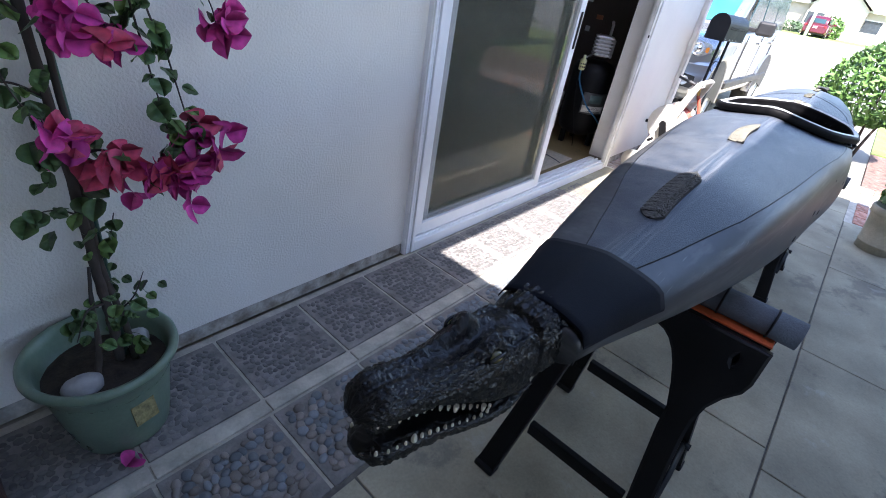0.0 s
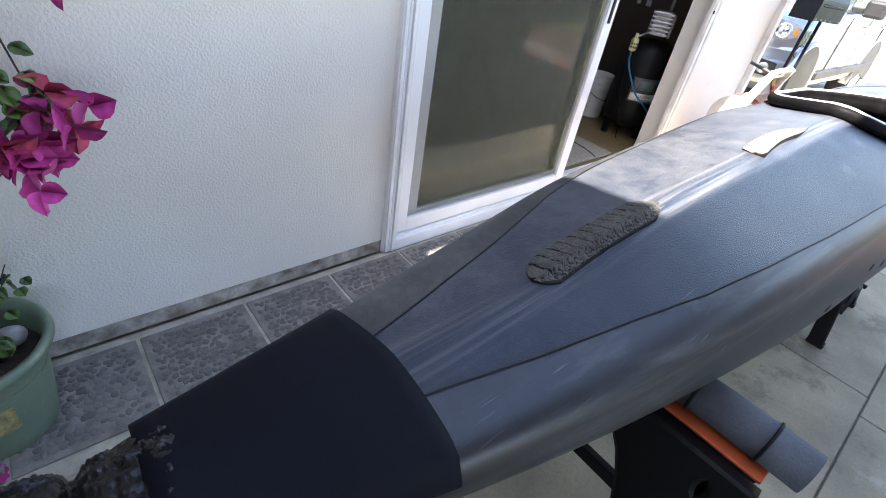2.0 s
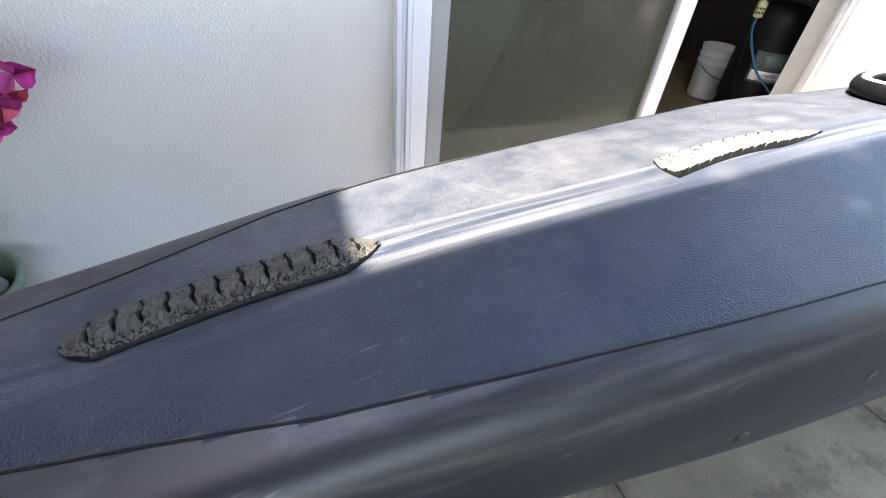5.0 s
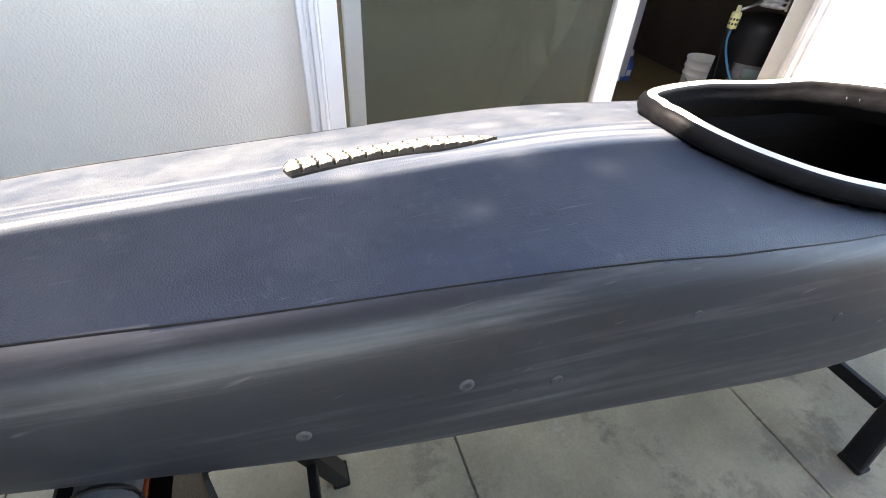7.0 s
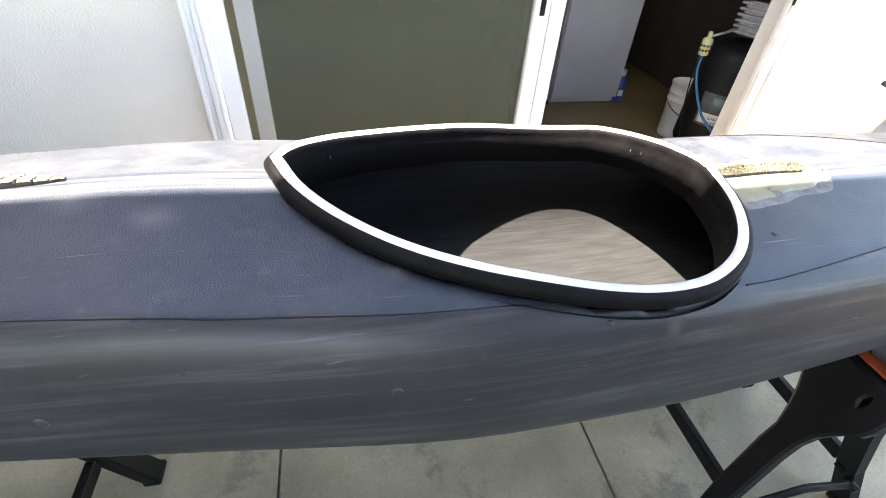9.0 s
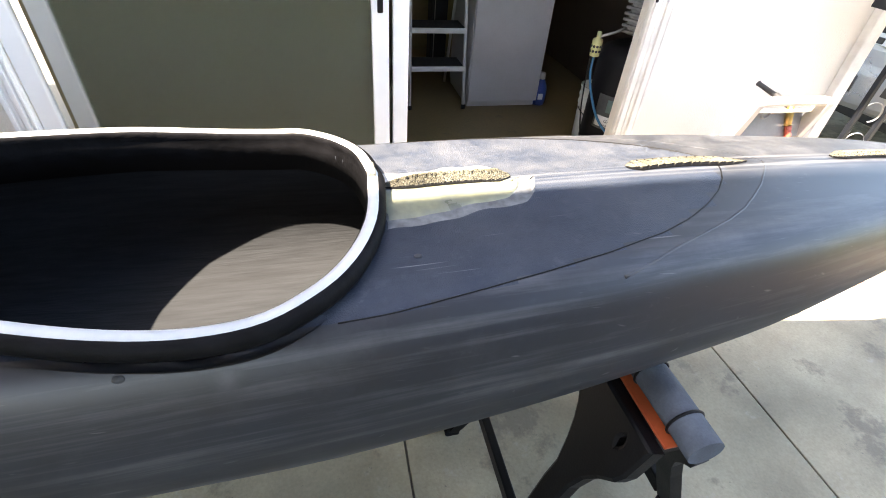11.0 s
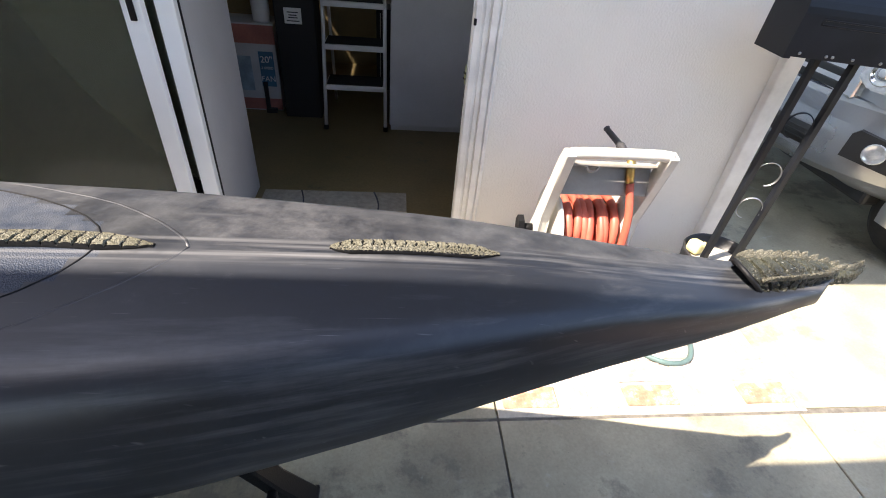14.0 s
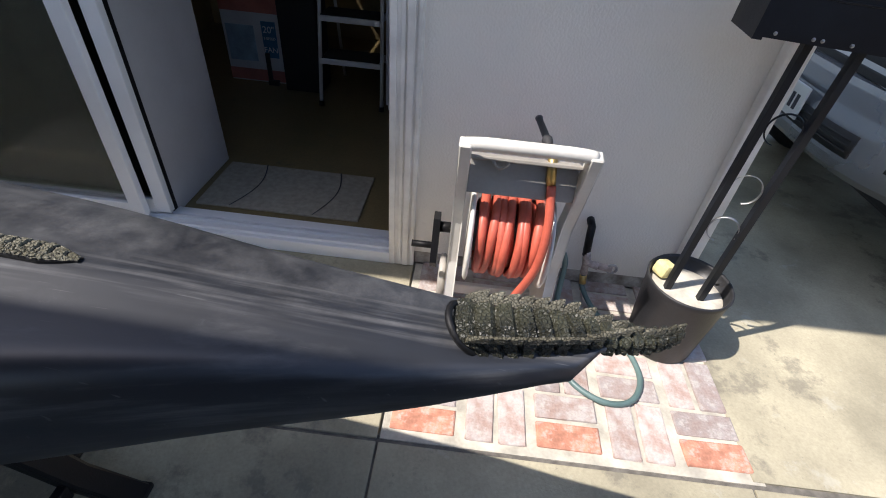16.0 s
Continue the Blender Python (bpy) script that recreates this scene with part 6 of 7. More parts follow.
def stone(name, at, size, seed, mat, label):
    bm = bmesh.new()
    bmesh.ops.create_icosphere(bm, subdivisions=3, radius=1.0)
    for v in bm.verts:
        n = v.co.normalized()
        r = 1 + 0.18 * noise.noise(n * 1.3 + Vector((seed, 0, 0)))
        v.co = Vector((n.x * size[0] * r, n.y * size[1] * r, n.z * size[2] * r)) + Vector(at)
    return tagged(part(name, bm, mat, smooth=True), label, "stone")


stone("stone", (-1.475, -0.275, 0.272), (0.050, 0.042, 0.024), 1, STONE, "smooth pale stone lying on the pot soil")
stone("stone", (-1.305, -0.175, 0.280), (0.035, 0.028, 0.030), 5, STONE, "rough grey stone lying on the pot soil")

vine = thing("bougainvillea", "potted bougainvillea with magenta bracts and sparse leaves", "shrub", at=(-1.375, -0.215, 0.25))
vr = random.Random(21)


def lean(p):
    """The plant stands in the pot's middle and leans to the wall."""
    p = Vector(p)
    k = min(1.0, max(0.0, (p.z - 0.25) / 0.65))
    return p + Vector((0.085 + 0.050 * k, 0.055 + 0.150 * k, -0.095 * k + 0.04 * max(0.0, p.z - 1.0) / 0.25))



def stem(points, r0, r1, mat=BARK, name="branch"):
    bm = bmesh.new()
    pts = smooth_path([lean(p) for p in points], 7)
    rs = [r0 + (r1 - r0) * i / (len(pts) - 1) for i in range(len(pts))]
    for i, p in enumerate(pts[1:], 1):
        p += 0.25 * rs[i] * Vector((noise.noise(p * 30), noise.noise(p * 30 + Vector((9, 0, 0))), 0))
    tube(bm, pts, [r * (1 + 0.18 * noise.noise(p * 45)) for r, p in zip(rs, pts)], 9)
    under(part(name, bm, mat, smooth=True), vine)
    return pts


t1 = stem([(-1.450, -0.270, 0.25), (-1.452, -0.28, 0.38), (-1.462, -0.30, 0.58), (-1.472, -0.33, 0.80), (-1.478, -0.35, 1.02), (-1.480, -0.36, 1.25), (-1.47, -0.36, 1.55)], 0.014, 0.010, name="trunk")
t2 = stem([(-1.415, -0.285, 0.25), (-1.425, -0.29, 0.40), (-1.450, -0.30, 0.60), (-1.458, -0.33, 0.82), (-1.455, -0.345, 1.05), (-1.450, -0.35, 1.30), (-1.43, -0.35, 1.55)], 0.010, 0.007, name="trunk")
stem([(-1.52, -0.30, 0.25), (-1.50, -0.31, 0.36), (-1.49, -0.30, 0.50), (-1.48, -0.31, 0.62)], 0.010, 0.004)
STAKE = material("green_garden_stake", (0.04, 0.09, 0.07), 0.5, var=0.2)
bm = bmesh.new()
tube(bm, [lean(p) for p in ((-1.432, -0.262, 0.22), (-1.440, -0.30, 0.9), (-1.445, -0.33, 1.5))], 0.006, 8)
under(part("stake", bm, STAKE, smooth=True), vine)
hang1 = stem([(-1.43, -0.35, 1.50), (-1.36, -0.39, 1.53), (-1.315, -0.415, 1.42), (-1.300, -0.42, 1.27), (-1.287, -0.42, 1.17), (-1.274, -0.42, 1.07), (-1.262, -0.42, 0.97)], 0.0035, 0.0016)
hang2 = stem([(-1.44, -0.35, 1.52), (-1.33, -0.40, 1.56), (-1.285, -0.42, 1.40), (-1.268, -0.42, 1.26), (-1.243, -0.42, 1.18), (-1.216, -0.42, 1.04), (-1.195, -0.42, 1.0)], 0.0035, 0.0016)
stem([(-1.462, -0.34, 0.94), (-1.42, -0.40, 0.985), (-1.36, -0.43, 0.96), (-1.30, -0.44, 0.93), (-1.235, -0.43, 0.88)], 0.004, 0.0018)
left1 = stem([(-1.47, -0.36, 1.22), (-1.52, -0.38, 1.26), (-1.56, -0.41, 1.22), (-1.55, -0.42, 1.14), (-1.53, -0.42, 1.08)], 0.004, 0.0015)
left2 = stem([(-1.475, -0.34, 1.08), (-1.53, -0.37, 1.12), (-1.60, -0.40, 1.14), (-1.64, -0.40, 1.20)], 0.003, 0.0012)
left3 = stem([(-1.47, -0.32, 0.78), (-1.52, -0.36, 0.83), (-1.57, -0.39, 0.85)], 0.003, 0.0012)
low1 = stem([(-1.455, -0.30, 0.60), (-1.42, -0.32, 0.70), (-1.405, -0.34, 0.78)], 0.003, 0.0012)
low2 = stem([(-1.45, -0.28, 0.42), (-1.39, -0.29, 0.47), (-1.355, -0.30, 0.55)], 0.003, 0.0012)
low3 = stem([(-1.46, -0.29, 0.48), (-1.51, -0.33, 0.50), (-1.55, -0.36, 0.44)], 0.004, 0.0015)
top1 = stem([(-1.46, -0.35, 1.30), (-1.41, -0.39, 1.30), (-1.36, -0.41, 1.24), (-1.345, -0.42, 1.18)], 0.003, 0.0014)
top2 = stem([(-1.30, -0.40, 1.47), (-1.20, -0.42, 1.40), (-1.13, -0.42, 1.28), (-1.115, -0.42, 1.22)], 0.003, 0.0014)


def leaf_mesh(name, mat, length, width, fold, seed):
    """A heart-shaped leaf with a midrib fold and a curl."""
    r = random.Random(seed)
    outline = [(0.0, 0.0), (0.05, 0.26), (0.18, 0.46), (0.36, 0.53), (0.56, 0.51), (0.74, 0.39), (0.89, 0.17), (1.0, 0.0)]
    bm = bmesh.new()
    mid = [bm.verts.new((length * t, 0, -0.18 * length * t * t)) for t, _ in outline]
    for s in (-1, 1):
        side = [mid[0]] + [bm.verts.new((length * (t + r.uniform(-0.02, 0.02)), s * width * w, fold * abs(w) * width - 0.18 * length * t * t + r.uniform(-1, 1) * 0.0030)) for t, w in outline[1:-1]] + [mid[-1]]
        for a in range(len(mid) - 1):
            quad = [mid[a], mid[a + 1], side[a + 1], side[a]]
            quad = list(dict.fromkeys(quad))
            if len(quad) >= 3:
                bm.faces.new(quad).smooth = True
    me = bpy.data.meshes.new(name)
    bm.to_mesh(me)
    bm.free()
    me.materials.append(mat)
    return me


leaves = [leaf_mesh("leaf", LEAF if k < 4 else YOUNG, 0.056, 0.053, 0.07, k) for k in range(6)]
bracts = [leaf_mesh("bract", BRACT if k < 4 else BRACT2, 0.056, 0.056, 0.30, 20 + k) for k in range(6)]


def hang_leaf(at, mesh, size, down=0.6):
    ob = new(mesh.name.split(".")[0], mesh)
    d = Vector((vr.uniform(-1, 1), vr.uniform(-1.3, 0.5), -down + vr.uniform(-0.4, 0.5))).normalized()
    q = d.to_track_quat("X", "Z") @ Euler((vr.uniform(-0.8, 0.8), 0, 0)).to_quaternion()
    ob.parent = vine
    ob.matrix_parent_inverse = Matrix.Translation(vine.location).inverted()
    ob.matrix_basis = Matrix.LocRotScale(Vector(at), q, Vector((size, size, size)))


def foliage(pts, every, jitter, size, young=0.15, start=0.2):
    n = len(pts)
    for i in range(int(start * n), n, every):
        hang_leaf(pts[i] + Vector([vr.uniform(-jitter, jitter) for _ in range(3)]), leaves[vr.choice((4, 5)) if vr.random() < young else vr.randrange(4)], size * vr.uniform(0.6, 1.15))


for b in (hang1, hang2):
    foliage(b, 2, 0.016, 1.0)
    foliage(b, 3, 0.022, 0.85, start=0.5)
for b in (left1, left2, left3, low1, low2, low3, top1, top2):
    foliage(b, 3, 0.014, 0.85, 0.25)
    foliage(b, 5, 0.02, 0.7, 0.2, 0.4)
for b, lo in ((t1, 0.05), (t2, 0.3)):
    foliage(b, 2, 0.045, 0.7, 0.1, lo)
for _ in range(34):
    hang_leaf(lean((vr.gauss(-1.46, 0.05), vr.gauss(-0.32, 0.035), vr.uniform(0.34, 0.56))), leaves[vr.randrange(6)], vr.uniform(0.35, 0.75))
for _ in range(26):
    hang_leaf(lean((vr.gauss(-1.50, 0.06), vr.gauss(-0.37, 0.04), vr.uniform(0.75, 1.35))), leaves[vr.randrange(4)], vr.uniform(0.6, 1.1))


def blossom(at, n, spread, coral=0.2):
    for _ in range(n):
        c = lean(at) + Vector([vr.gauss(0, spread) for _ in range(3)])
        kind = vr.choice((4, 5)) if vr.random() < coral else vr.randrange(4)
        for k in range(3):
            ob = new("bract", bracts[kind])
            a = 2 * math.pi * k / 3 + vr.uniform(-0.3, 0.3)
            out = Vector((math.cos(a), -0.3 + vr.uniform(-0.5, 0.2), math.sin(a))).normalized()
            q = out.to_track_quat("X", "Y") @ Euler((vr.uniform(-1.1, 1.1), 0, 0)).to_quaternion()
            s = vr.uniform(0.75, 1.2)
            ob.parent = vine
            ob.matrix_parent_inverse = Matrix.Translation(vine.location).inverted()
            ob.matrix_basis = Matrix.LocRotScale(c, q, Vector((s, s, s)))


for at, n, sp, co in (((-1.180, -0.42, 0.985), 5, 0.020, 0.05), ((-1.235, -0.43, 0.885), 6, 0.024, 0.05), ((-1.320, -0.44, 0.915), 5, 0.022, 0.25), ((-1.395, -0.43, 0.955), 4, 0.020, 0.8),
                      ((-1.480, -0.42, 1.035), 4, 0.020, 0.3), ((-1.345, -0.42, 1.18), 3, 0.016, 0.3), ((-1.115, -0.42, 1.23), 3, 0.016, 0.1), ((-1.425, -0.42, 1.245), 3, 0.020, 0.3), ((-1.25, -0.42, 1.33), 5, 0.03, 0.2), ((-1.34, -0.42, 1.33), 3, 0.02, 0.2)):
    blossom(at, n + 2, sp * 1.1, co)
fallen = new("fallen_blossom", bracts[0])
fallen.matrix_basis = Matrix.LocRotScale(Vector((-1.455, -0.385, 0.012)), Euler((0.5, 0.2, 0.7)), Vector((1.2, 1.2, 1.2)))
tagged(fallen, "fallen magenta bract lying on the pebbles", "petal")

# ---- potted shrub, round tree, beds ----
BEIGEPOT = material("beige_ribbed_pot", (0.42, 0.38, 0.28), 0.7, var=0.2, scale=9, bump=0.2)
LEAFG = material("bright_shrub_leaf", (0.085, 0.17, 0.035), 0.5, var=0.3, scale=3, bump=0.1)
DARKLEAF = material("dark_tree_leaf", (0.045, 0.085, 0.035), 0.6, var=0.3, scale=0.6, bump=0.1)
fp = thing("planter", "beige ribbed planter holding a leafy shrub", "planter", at=(3.02, -2.02, 0))
bm = bmesh.new()
lathe(bm, [(0, 0), (0.115, 0), (0.118, 0.05), (0.125, 0.055), (0.125, 0.065), (0.120, 0.07), (0.145, 0.27), (0.160, 0.28), (0.162, 0.33), (0.150, 0.335), (0.140, 0.29), (0, 0.285)], (3.02, -2.02, 0), 40)
under(part("pot_body", bm, BEIGEPOT, smooth=True), fp)


def leaf_cloud(name, centre, radii, count, size, mat, owner, seed, lumps=7, kind=""):
    """A crown of many small leaves in uneven clumps."""
    r = random.Random(seed)
    c = Vector(centre)
    hubs = []
    for _ in range(lumps):
        d = Vector([r.gauss(0, 1) for _ in range(3)]).normalized()
        hubs.append((d, r.uniform(0.75, 1.12)))
    verts, faces = [], []
    for _ in range(count):
        d = Vector([r.gauss(0, 1) for _ in range(3)]).normalized()
        best = max(h[0].dot(d) * h[1] for h in hubs)
        reach = (0.55 + 0.5 * max(0, best)) * r.uniform(0.55, 1.0) ** 0.4
        p = c + Vector((d.x * radii[0], d.y * radii[1], d.z * radii[2])) * reach
        u = Vector([r.gauss(0, 1) for _ in range(3)]).normalized()
        v = u.orthogonal().normalized()
        s = size * r.uniform(0.6, 1.3)
        base = len(verts)
        verts += [p - u * s, p + v * s * 0.45 + u * s * 0.1, p + u * s, p - v * s * 0.45 + u * s * 0.1]
        faces.append((base, base + 1, base + 2, base + 3))
    me = bpy.data.meshes.new(name)
    me.from_pydata(verts, [], faces)
    me.materials.append(mat)
    ob = new(name, me)
    under(ob, owner)
    if kind:
        ob["kind"] = kind
    return ob


leaf_cloud("shrub_crown", (3.02, -2.02, 0.53), (0.17, 0.17, 0.24), 520, 0.035, LEAFG, fp, 3)
for k in range(5):
    bm = bmesh.new()
    a = 1.3 * k
    tube(bm, smooth_path([(3.02, -2.02, 0.28), (3.02 + 0.04 * math.cos(a), -2.02 + 0.04 * math.sin(a), 0.42), (3.02 + 0.1 * math.cos(a), -2.02 + 0.1 * math.sin(a), 0.6)], 4), [0.006 - 0.0005 * i for i in range(9)], 6)
    under(part("stem", bm, BARK), fp)

bt = thing("round_tree", "small clipped tree with a round bright green crown", "tree", at=(6.2, -1.62, 0))
for k, (dx, dy) in enumerate(((0, 0), (0.10, -0.08), (-0.08, 0.07))):
    bm = bmesh.new()
    tube(bm, smooth_path([(6.2 + dx * 0.4, -1.62 + dy * 0.4, -0.02), (6.2 + dx, -1.61 + dy, 0.25), (6.2 + 2 * dx, -1.59 + 2 * dy, 0.55), (6.2 + 3 * dx, -1.57 + 3 * dy, 0.9)], 5), [0.022 - 0.001 * i for i in range(16)], 8)
    under(part("trunk", bm, BARK), bt)
leaf_cloud("crown", (6.2, -1.57, 0.80), (0.60, 0.60, 0.50), 3800, 0.045, LEAFG, bt, 5, 12)
MULCH = material("reddish_mulch", (0.16, 0.10, 0.08), 0.95, var=0.5, scale=16, bump=0.8, grain=60)
GRASS = material("sunlit_lawn", (0.16, 0.22, 0.06), 0.95, var=0.3, scale=3, bump=0.6, grain=90)
ROAD = material("pale_asphalt", (0.30, 0.30, 0.29), 0.95, var=0.12, scale=1.2, bump=0.2)
tagged(part("mulch_bed", boxed((5.9, -3.3, -0.02), (2.0, 2.9, 0.03)), MULCH), "reddish mulch bed under the round tree", "mulch", kind="structure")
tagged(part("lawn_near", boxed((9.2, -6.0, -0.022), (4.4, 8.3, 0.03)), GRASS), "sunlit strip of lawn beside the drive", "lawn", kind="structure")
tagged(part("street", boxed((32.0, -3.0, -0.027), (38.0, 60.0, 0.02)), ROAD), "bright pale asphalt street", "road", kind="structure")
tagged(part("kerb", boxed((51.3, -3.0, 0.0), (0.6, 60.0, 0.12), 0.03), CONCRETE), "pale concrete kerb across the street", "kerb", kind="structure")
tagged(part("lawn_far", boxed((56.0, -3.0, 0.0), (8.7, 60.0, 0.10)), GRASS), "lawn in front of the far houses", "lawn", kind="structure")

# ---- vehicles ----
SILVER = material("silver_car_paint", (0.33, 0.34, 0.36), 0.28, metal=0.75, var=0.05, scale=2, bump=0.0, coat=0.6)
REDPAINT = material("dark_red_car_paint", (0.11, 0.010, 0.025), 0.25, metal=0.3, var=0.06, scale=2, bump=0.0, coat=0.6)
CHROME = material("chrome", (0.75, 0.76, 0.78), 0.12, metal=1.0, var=0.05, bump=0)
LENS = material("clear_lamp", (0.70, 0.72, 0.74), 0.08, metal=0.5, var=0.25, scale=30, bump=0.1)
AMBER = material("amber_lamp", (0.75, 0.25, 0.03), 0.2, var=0.1)
TAIL = material("red_lamp", (0.45, 0.02, 0.02), 0.2, var=0.1)
TYRE = material("tyre_rubber", (0.022, 0.022, 0.023), 0.85, var=0.25, scale=30, bump=0.3)
ALLOY = material("alloy_rim", (0.55, 0.56, 0.58), 0.3, metal=0.8, var=0.08)
CARGLASS = material("tinted_car_glass", (0.02, 0.05, 0.06), 0.05, var=0.1, bump=0)
SHADE = material("teal_sunshade", (0.03, 0.19, 0.23), 0.35, var=0.3, scale=3)
DARKTRIM = material("dark_car_trim", (0.02, 0.02, 0.021), 0.5, var=0.2)


def vehicle(name, label, paint, at, turn, screen):
    """An SUV with its nose at the origin looking along -x."""
    car = thing(name, label, "car", at=(0, 0, 0))

    def add(nm, bm, mat, lab="", smooth=False, owner=None):
        return part(nm, bm, mat, owner or car, lab, smooth)

    def nose(y):
        return -0.095 + 0.36 * (abs(y) / .93) ** 3.4

    def body_ring(bm, u, w, lo, hi, r=0.12, n=4):
        pts = []
        for cy, cz, a0 in ((w - r, hi - r, 0), (-(w - r), hi - r, 90), (-(w - r), lo + r * 0.6, 180), (w - r, lo + r * 0.6, 270)):
            for k in range(n + 1):
                a = radians(a0 + 90 * k / n)
                pts.append((cy + r * math.cos(a), cz + (r if a0 < 180 else r * 0.6) * math.sin(a)))
        return [bm.verts.new((u, y, z)) for y, z in pts]
    bm = bmesh.new()
    st = [(0.02, .60, .46, .80), (0.06, .68, .42, .92), (0.14, .79, .38, 1.00), (0.30, .90, .35, 1.05), (0.6, .93, .35, 1.07), (1.25, .94, .35, 1.12), (2.4, .95, .34, 1.13), (3.8, .94, .35, 1.13), (4.45, .92, .38, 1.11), (4.62, .88, .42, 1.05), (4.68, .80, .48, .95)]
    loft(bm, [body_ring(bm, *s) for s in st])
    body = add("body", bm, paint)
    bm = bmesh.new()
    st = [(1.15, .84, 1.06, 1.16), (1.45, .82, 1.05, 1.38), (1.85, .78, 1.05, 1.66), (2.2, .76, 1.05, 1.74), (3.4, .76, 1.05, 1.75), (4.2, .75, 1.05, 1.70), (4.45, .76, 1.05, 1.45), (4.58, .78, 1.05, 1.15)]
    loft(bm, [body_ring(bm, *s, r=0.07) for s in st])
    add("cabin", bm, paint)
    # glass
    bm = bmesh.new()
    for q in (0,):
        a = [bm.verts.new(p) for p in ((1.20, -.72, 1.19), (1.20, .72, 1.19), (1.80, .66, 1.655), (1.80, -.66, 1.655))]
        b = [bm.verts.new(v.co + Vector((-0.012, 0, 0.016))) for v in a]
        bm.faces.new(a); bm.faces.new(b)
        for k in range(4):
            bm.faces.new((a[k], a[(k + 1) % 4], b[(k + 1) % 4], b[k]))
    add("windscreen", bm, screen, "windscreen with a sunshade behind it")
    for s in (-1, 1):
        for u0, u1, ta in ((1.55, 2.35, 0.35), (2.42, 3.20, 0.0), (3.28, 4.05, -0.1)):
            bm = bmesh.new()
            a = [bm.verts.new(p) for p in ((u0, s * .855, 1.16), (u1, s * .855, 1.16), (u1, s * .795, 1.62), (u0 + ta, s * .795, 1.62))]
            b = [bm.verts.new(v.co + Vector((0, s * 0.012, 0.002))) for v in a]
            bm.faces.new(a); bm.faces.new(b)
            for k in range(4):
                bm.faces.new((a[k], a[(k + 1) % 4], b[(k + 1) % 4], b[k]))
            add("side_window", bm, CARGLASS)
        bm = bmesh.new()
        tube(bm, [(2.0, s * .66, 1.78), (2.2, s * .66, 1.81), (3.9, s * .66, 1.80), (4.1, s * .66, 1.75)], 0.02, 8)
        add("roof_rail", bm, DARKTRIM)
        bm = bmesh.new()
        box(bm, (1.62, s * 1.07, 1.20), (0.12, 0.20, 0.17), 0.03)
        box(bm, (1.64, s * .93, 1.17), (0.06, 0.14, 0.05), 0.01)
        add("wing_mirror", bm, DARKTRIM if paint is SILVER else paint)
        bm = bmesh.new()
        box(bm, (2.45, s * .945, .50), (2.5, 0.06, 0.10), 0.02)
        add("side_step", bm, DARKTRIM)
        for u in (2.28, 3.12):
            bm = bmesh.new()
            box(bm, (u, s * .955, 1.00), (0.16, 0.03, 0.035), 0.008)
            add("door_handle", bm, CHROME)
        for u in (1.50, 2.38, 3.24):
            bm = bmesh.new()
            box(bm, (u, s * .9475, .82), (0.006, 0.012, 0.56))
            add("door_gap", bm, DARKTRIM)
        # wheels
        for u in (0.66, 3.45):
            bm = bmesh.new()
            rings = [[bm.verts.new((u + r * math.cos(a), s * y, 0.375 + r * math.sin(a))) for a in (2 * math.pi * k / 40 for k in range(40))] for r, y in ((.24, .93), (.30, .955), (.365, .945), (.378, .90), (.378, .76), (.36, .72), (.24, .72))]
            loft(bm, rings, caps=False)
            wheel = add("wheel", bm, TYRE, "black tyre on a silver alloy rim")
            bm = bmesh.new()
            rings = [[bm.verts.new((u + r * math.cos(a), s * y, 0.375 + r * math.sin(a))) for a in (2 * math.pi * k / 40 for k in range(40))] for r, y in ((.245, .93), (.235, .95), (.215, .93), (.20, .82))]
            loft(bm, rings, caps=False)
            for k in range(6):
                a = 2 * math.pi * k / 6
                m = Matrix.Rotation(-a, 3, "Y")
                box(bm, Vector((u, s * .925, .375)) + m @ Vector((.125, 0, 0)), (.20, .03, .07), 0.01, m)
            box(bm, (u, s * .93, .375), (.11, .05, .11), 0.03)
            part("rim", bm, ALLOY, wheel)
            bm = bmesh.new()
            rings = [[bm.verts.new((u + r * math.cos(a), s * y, 0.40 + r * math.sin(a))) for a in np.linspace(-0.25, math.pi + 0.25, 24)] for r, y in ((.43, .86), (.43, .962), (.475, .965), (.475, .86))]
            loft(bm, rings, caps=False, closed=False)
            add("wheel_arch", bm, paint)
            bm = bmesh.new()
            rings = [[bm.verts.new((u + r * math.cos(a), s * y, 0.40 + r * math.sin(a))) for a in np.linspace(-0.25, math.pi + 0.25, 24)] for r, y in ((.0, .957), (.435, .957))]
            loft(bm, rings, caps=False, closed=False)
            add("arch_liner", bm, DARKTRIM)
        # lamps
        bm = bmesh.new()
        mm = Matrix.Translation((0.085, s * .69, .945)) @ Matrix.Rotation(radians(-s * 22), 4, "Z")
        prism(bm, [(-.18, -.035), (-.11, -.085), (.12, -.085), (.23, -.02), (.21, .06), (.05, .085), (-.14, .08)], 0.11, mm @ Matrix(((0, 0, -1, 0.02), (s, 0, 0, 0), (0, 1, 0, 0), (0, 0, 0, 1))))
        bmesh.ops.bevel(bm, geom=list(bm.edges), offset=0.012, segments=2, affect="EDGES")
        lamp = add("headlight", bm, LENS, "clear headlight with chrome bowls")
        for q, rr in ((-0.075, .060), (0.075, .070)):
            bm = bmesh.new()
            c = mm @ Vector((-0.094, s * q, 0.0))
            rings = [[bm.verts.new(c + mm.to_3x3() @ Vector((h, r * math.cos(a), r * math.sin(a)))) for a in (2 * math.pi * k / 20 for k in range(20))] for r, h in ((rr, 0.010), (rr * 0.94, -0.008), (rr * 0.84, -0.008), (rr * 0.72, 0.002), (rr * 0.52, 0.003), (rr * 0.45, -0.006), (rr * 0.1, -0.010))]
            loft(bm, rings)
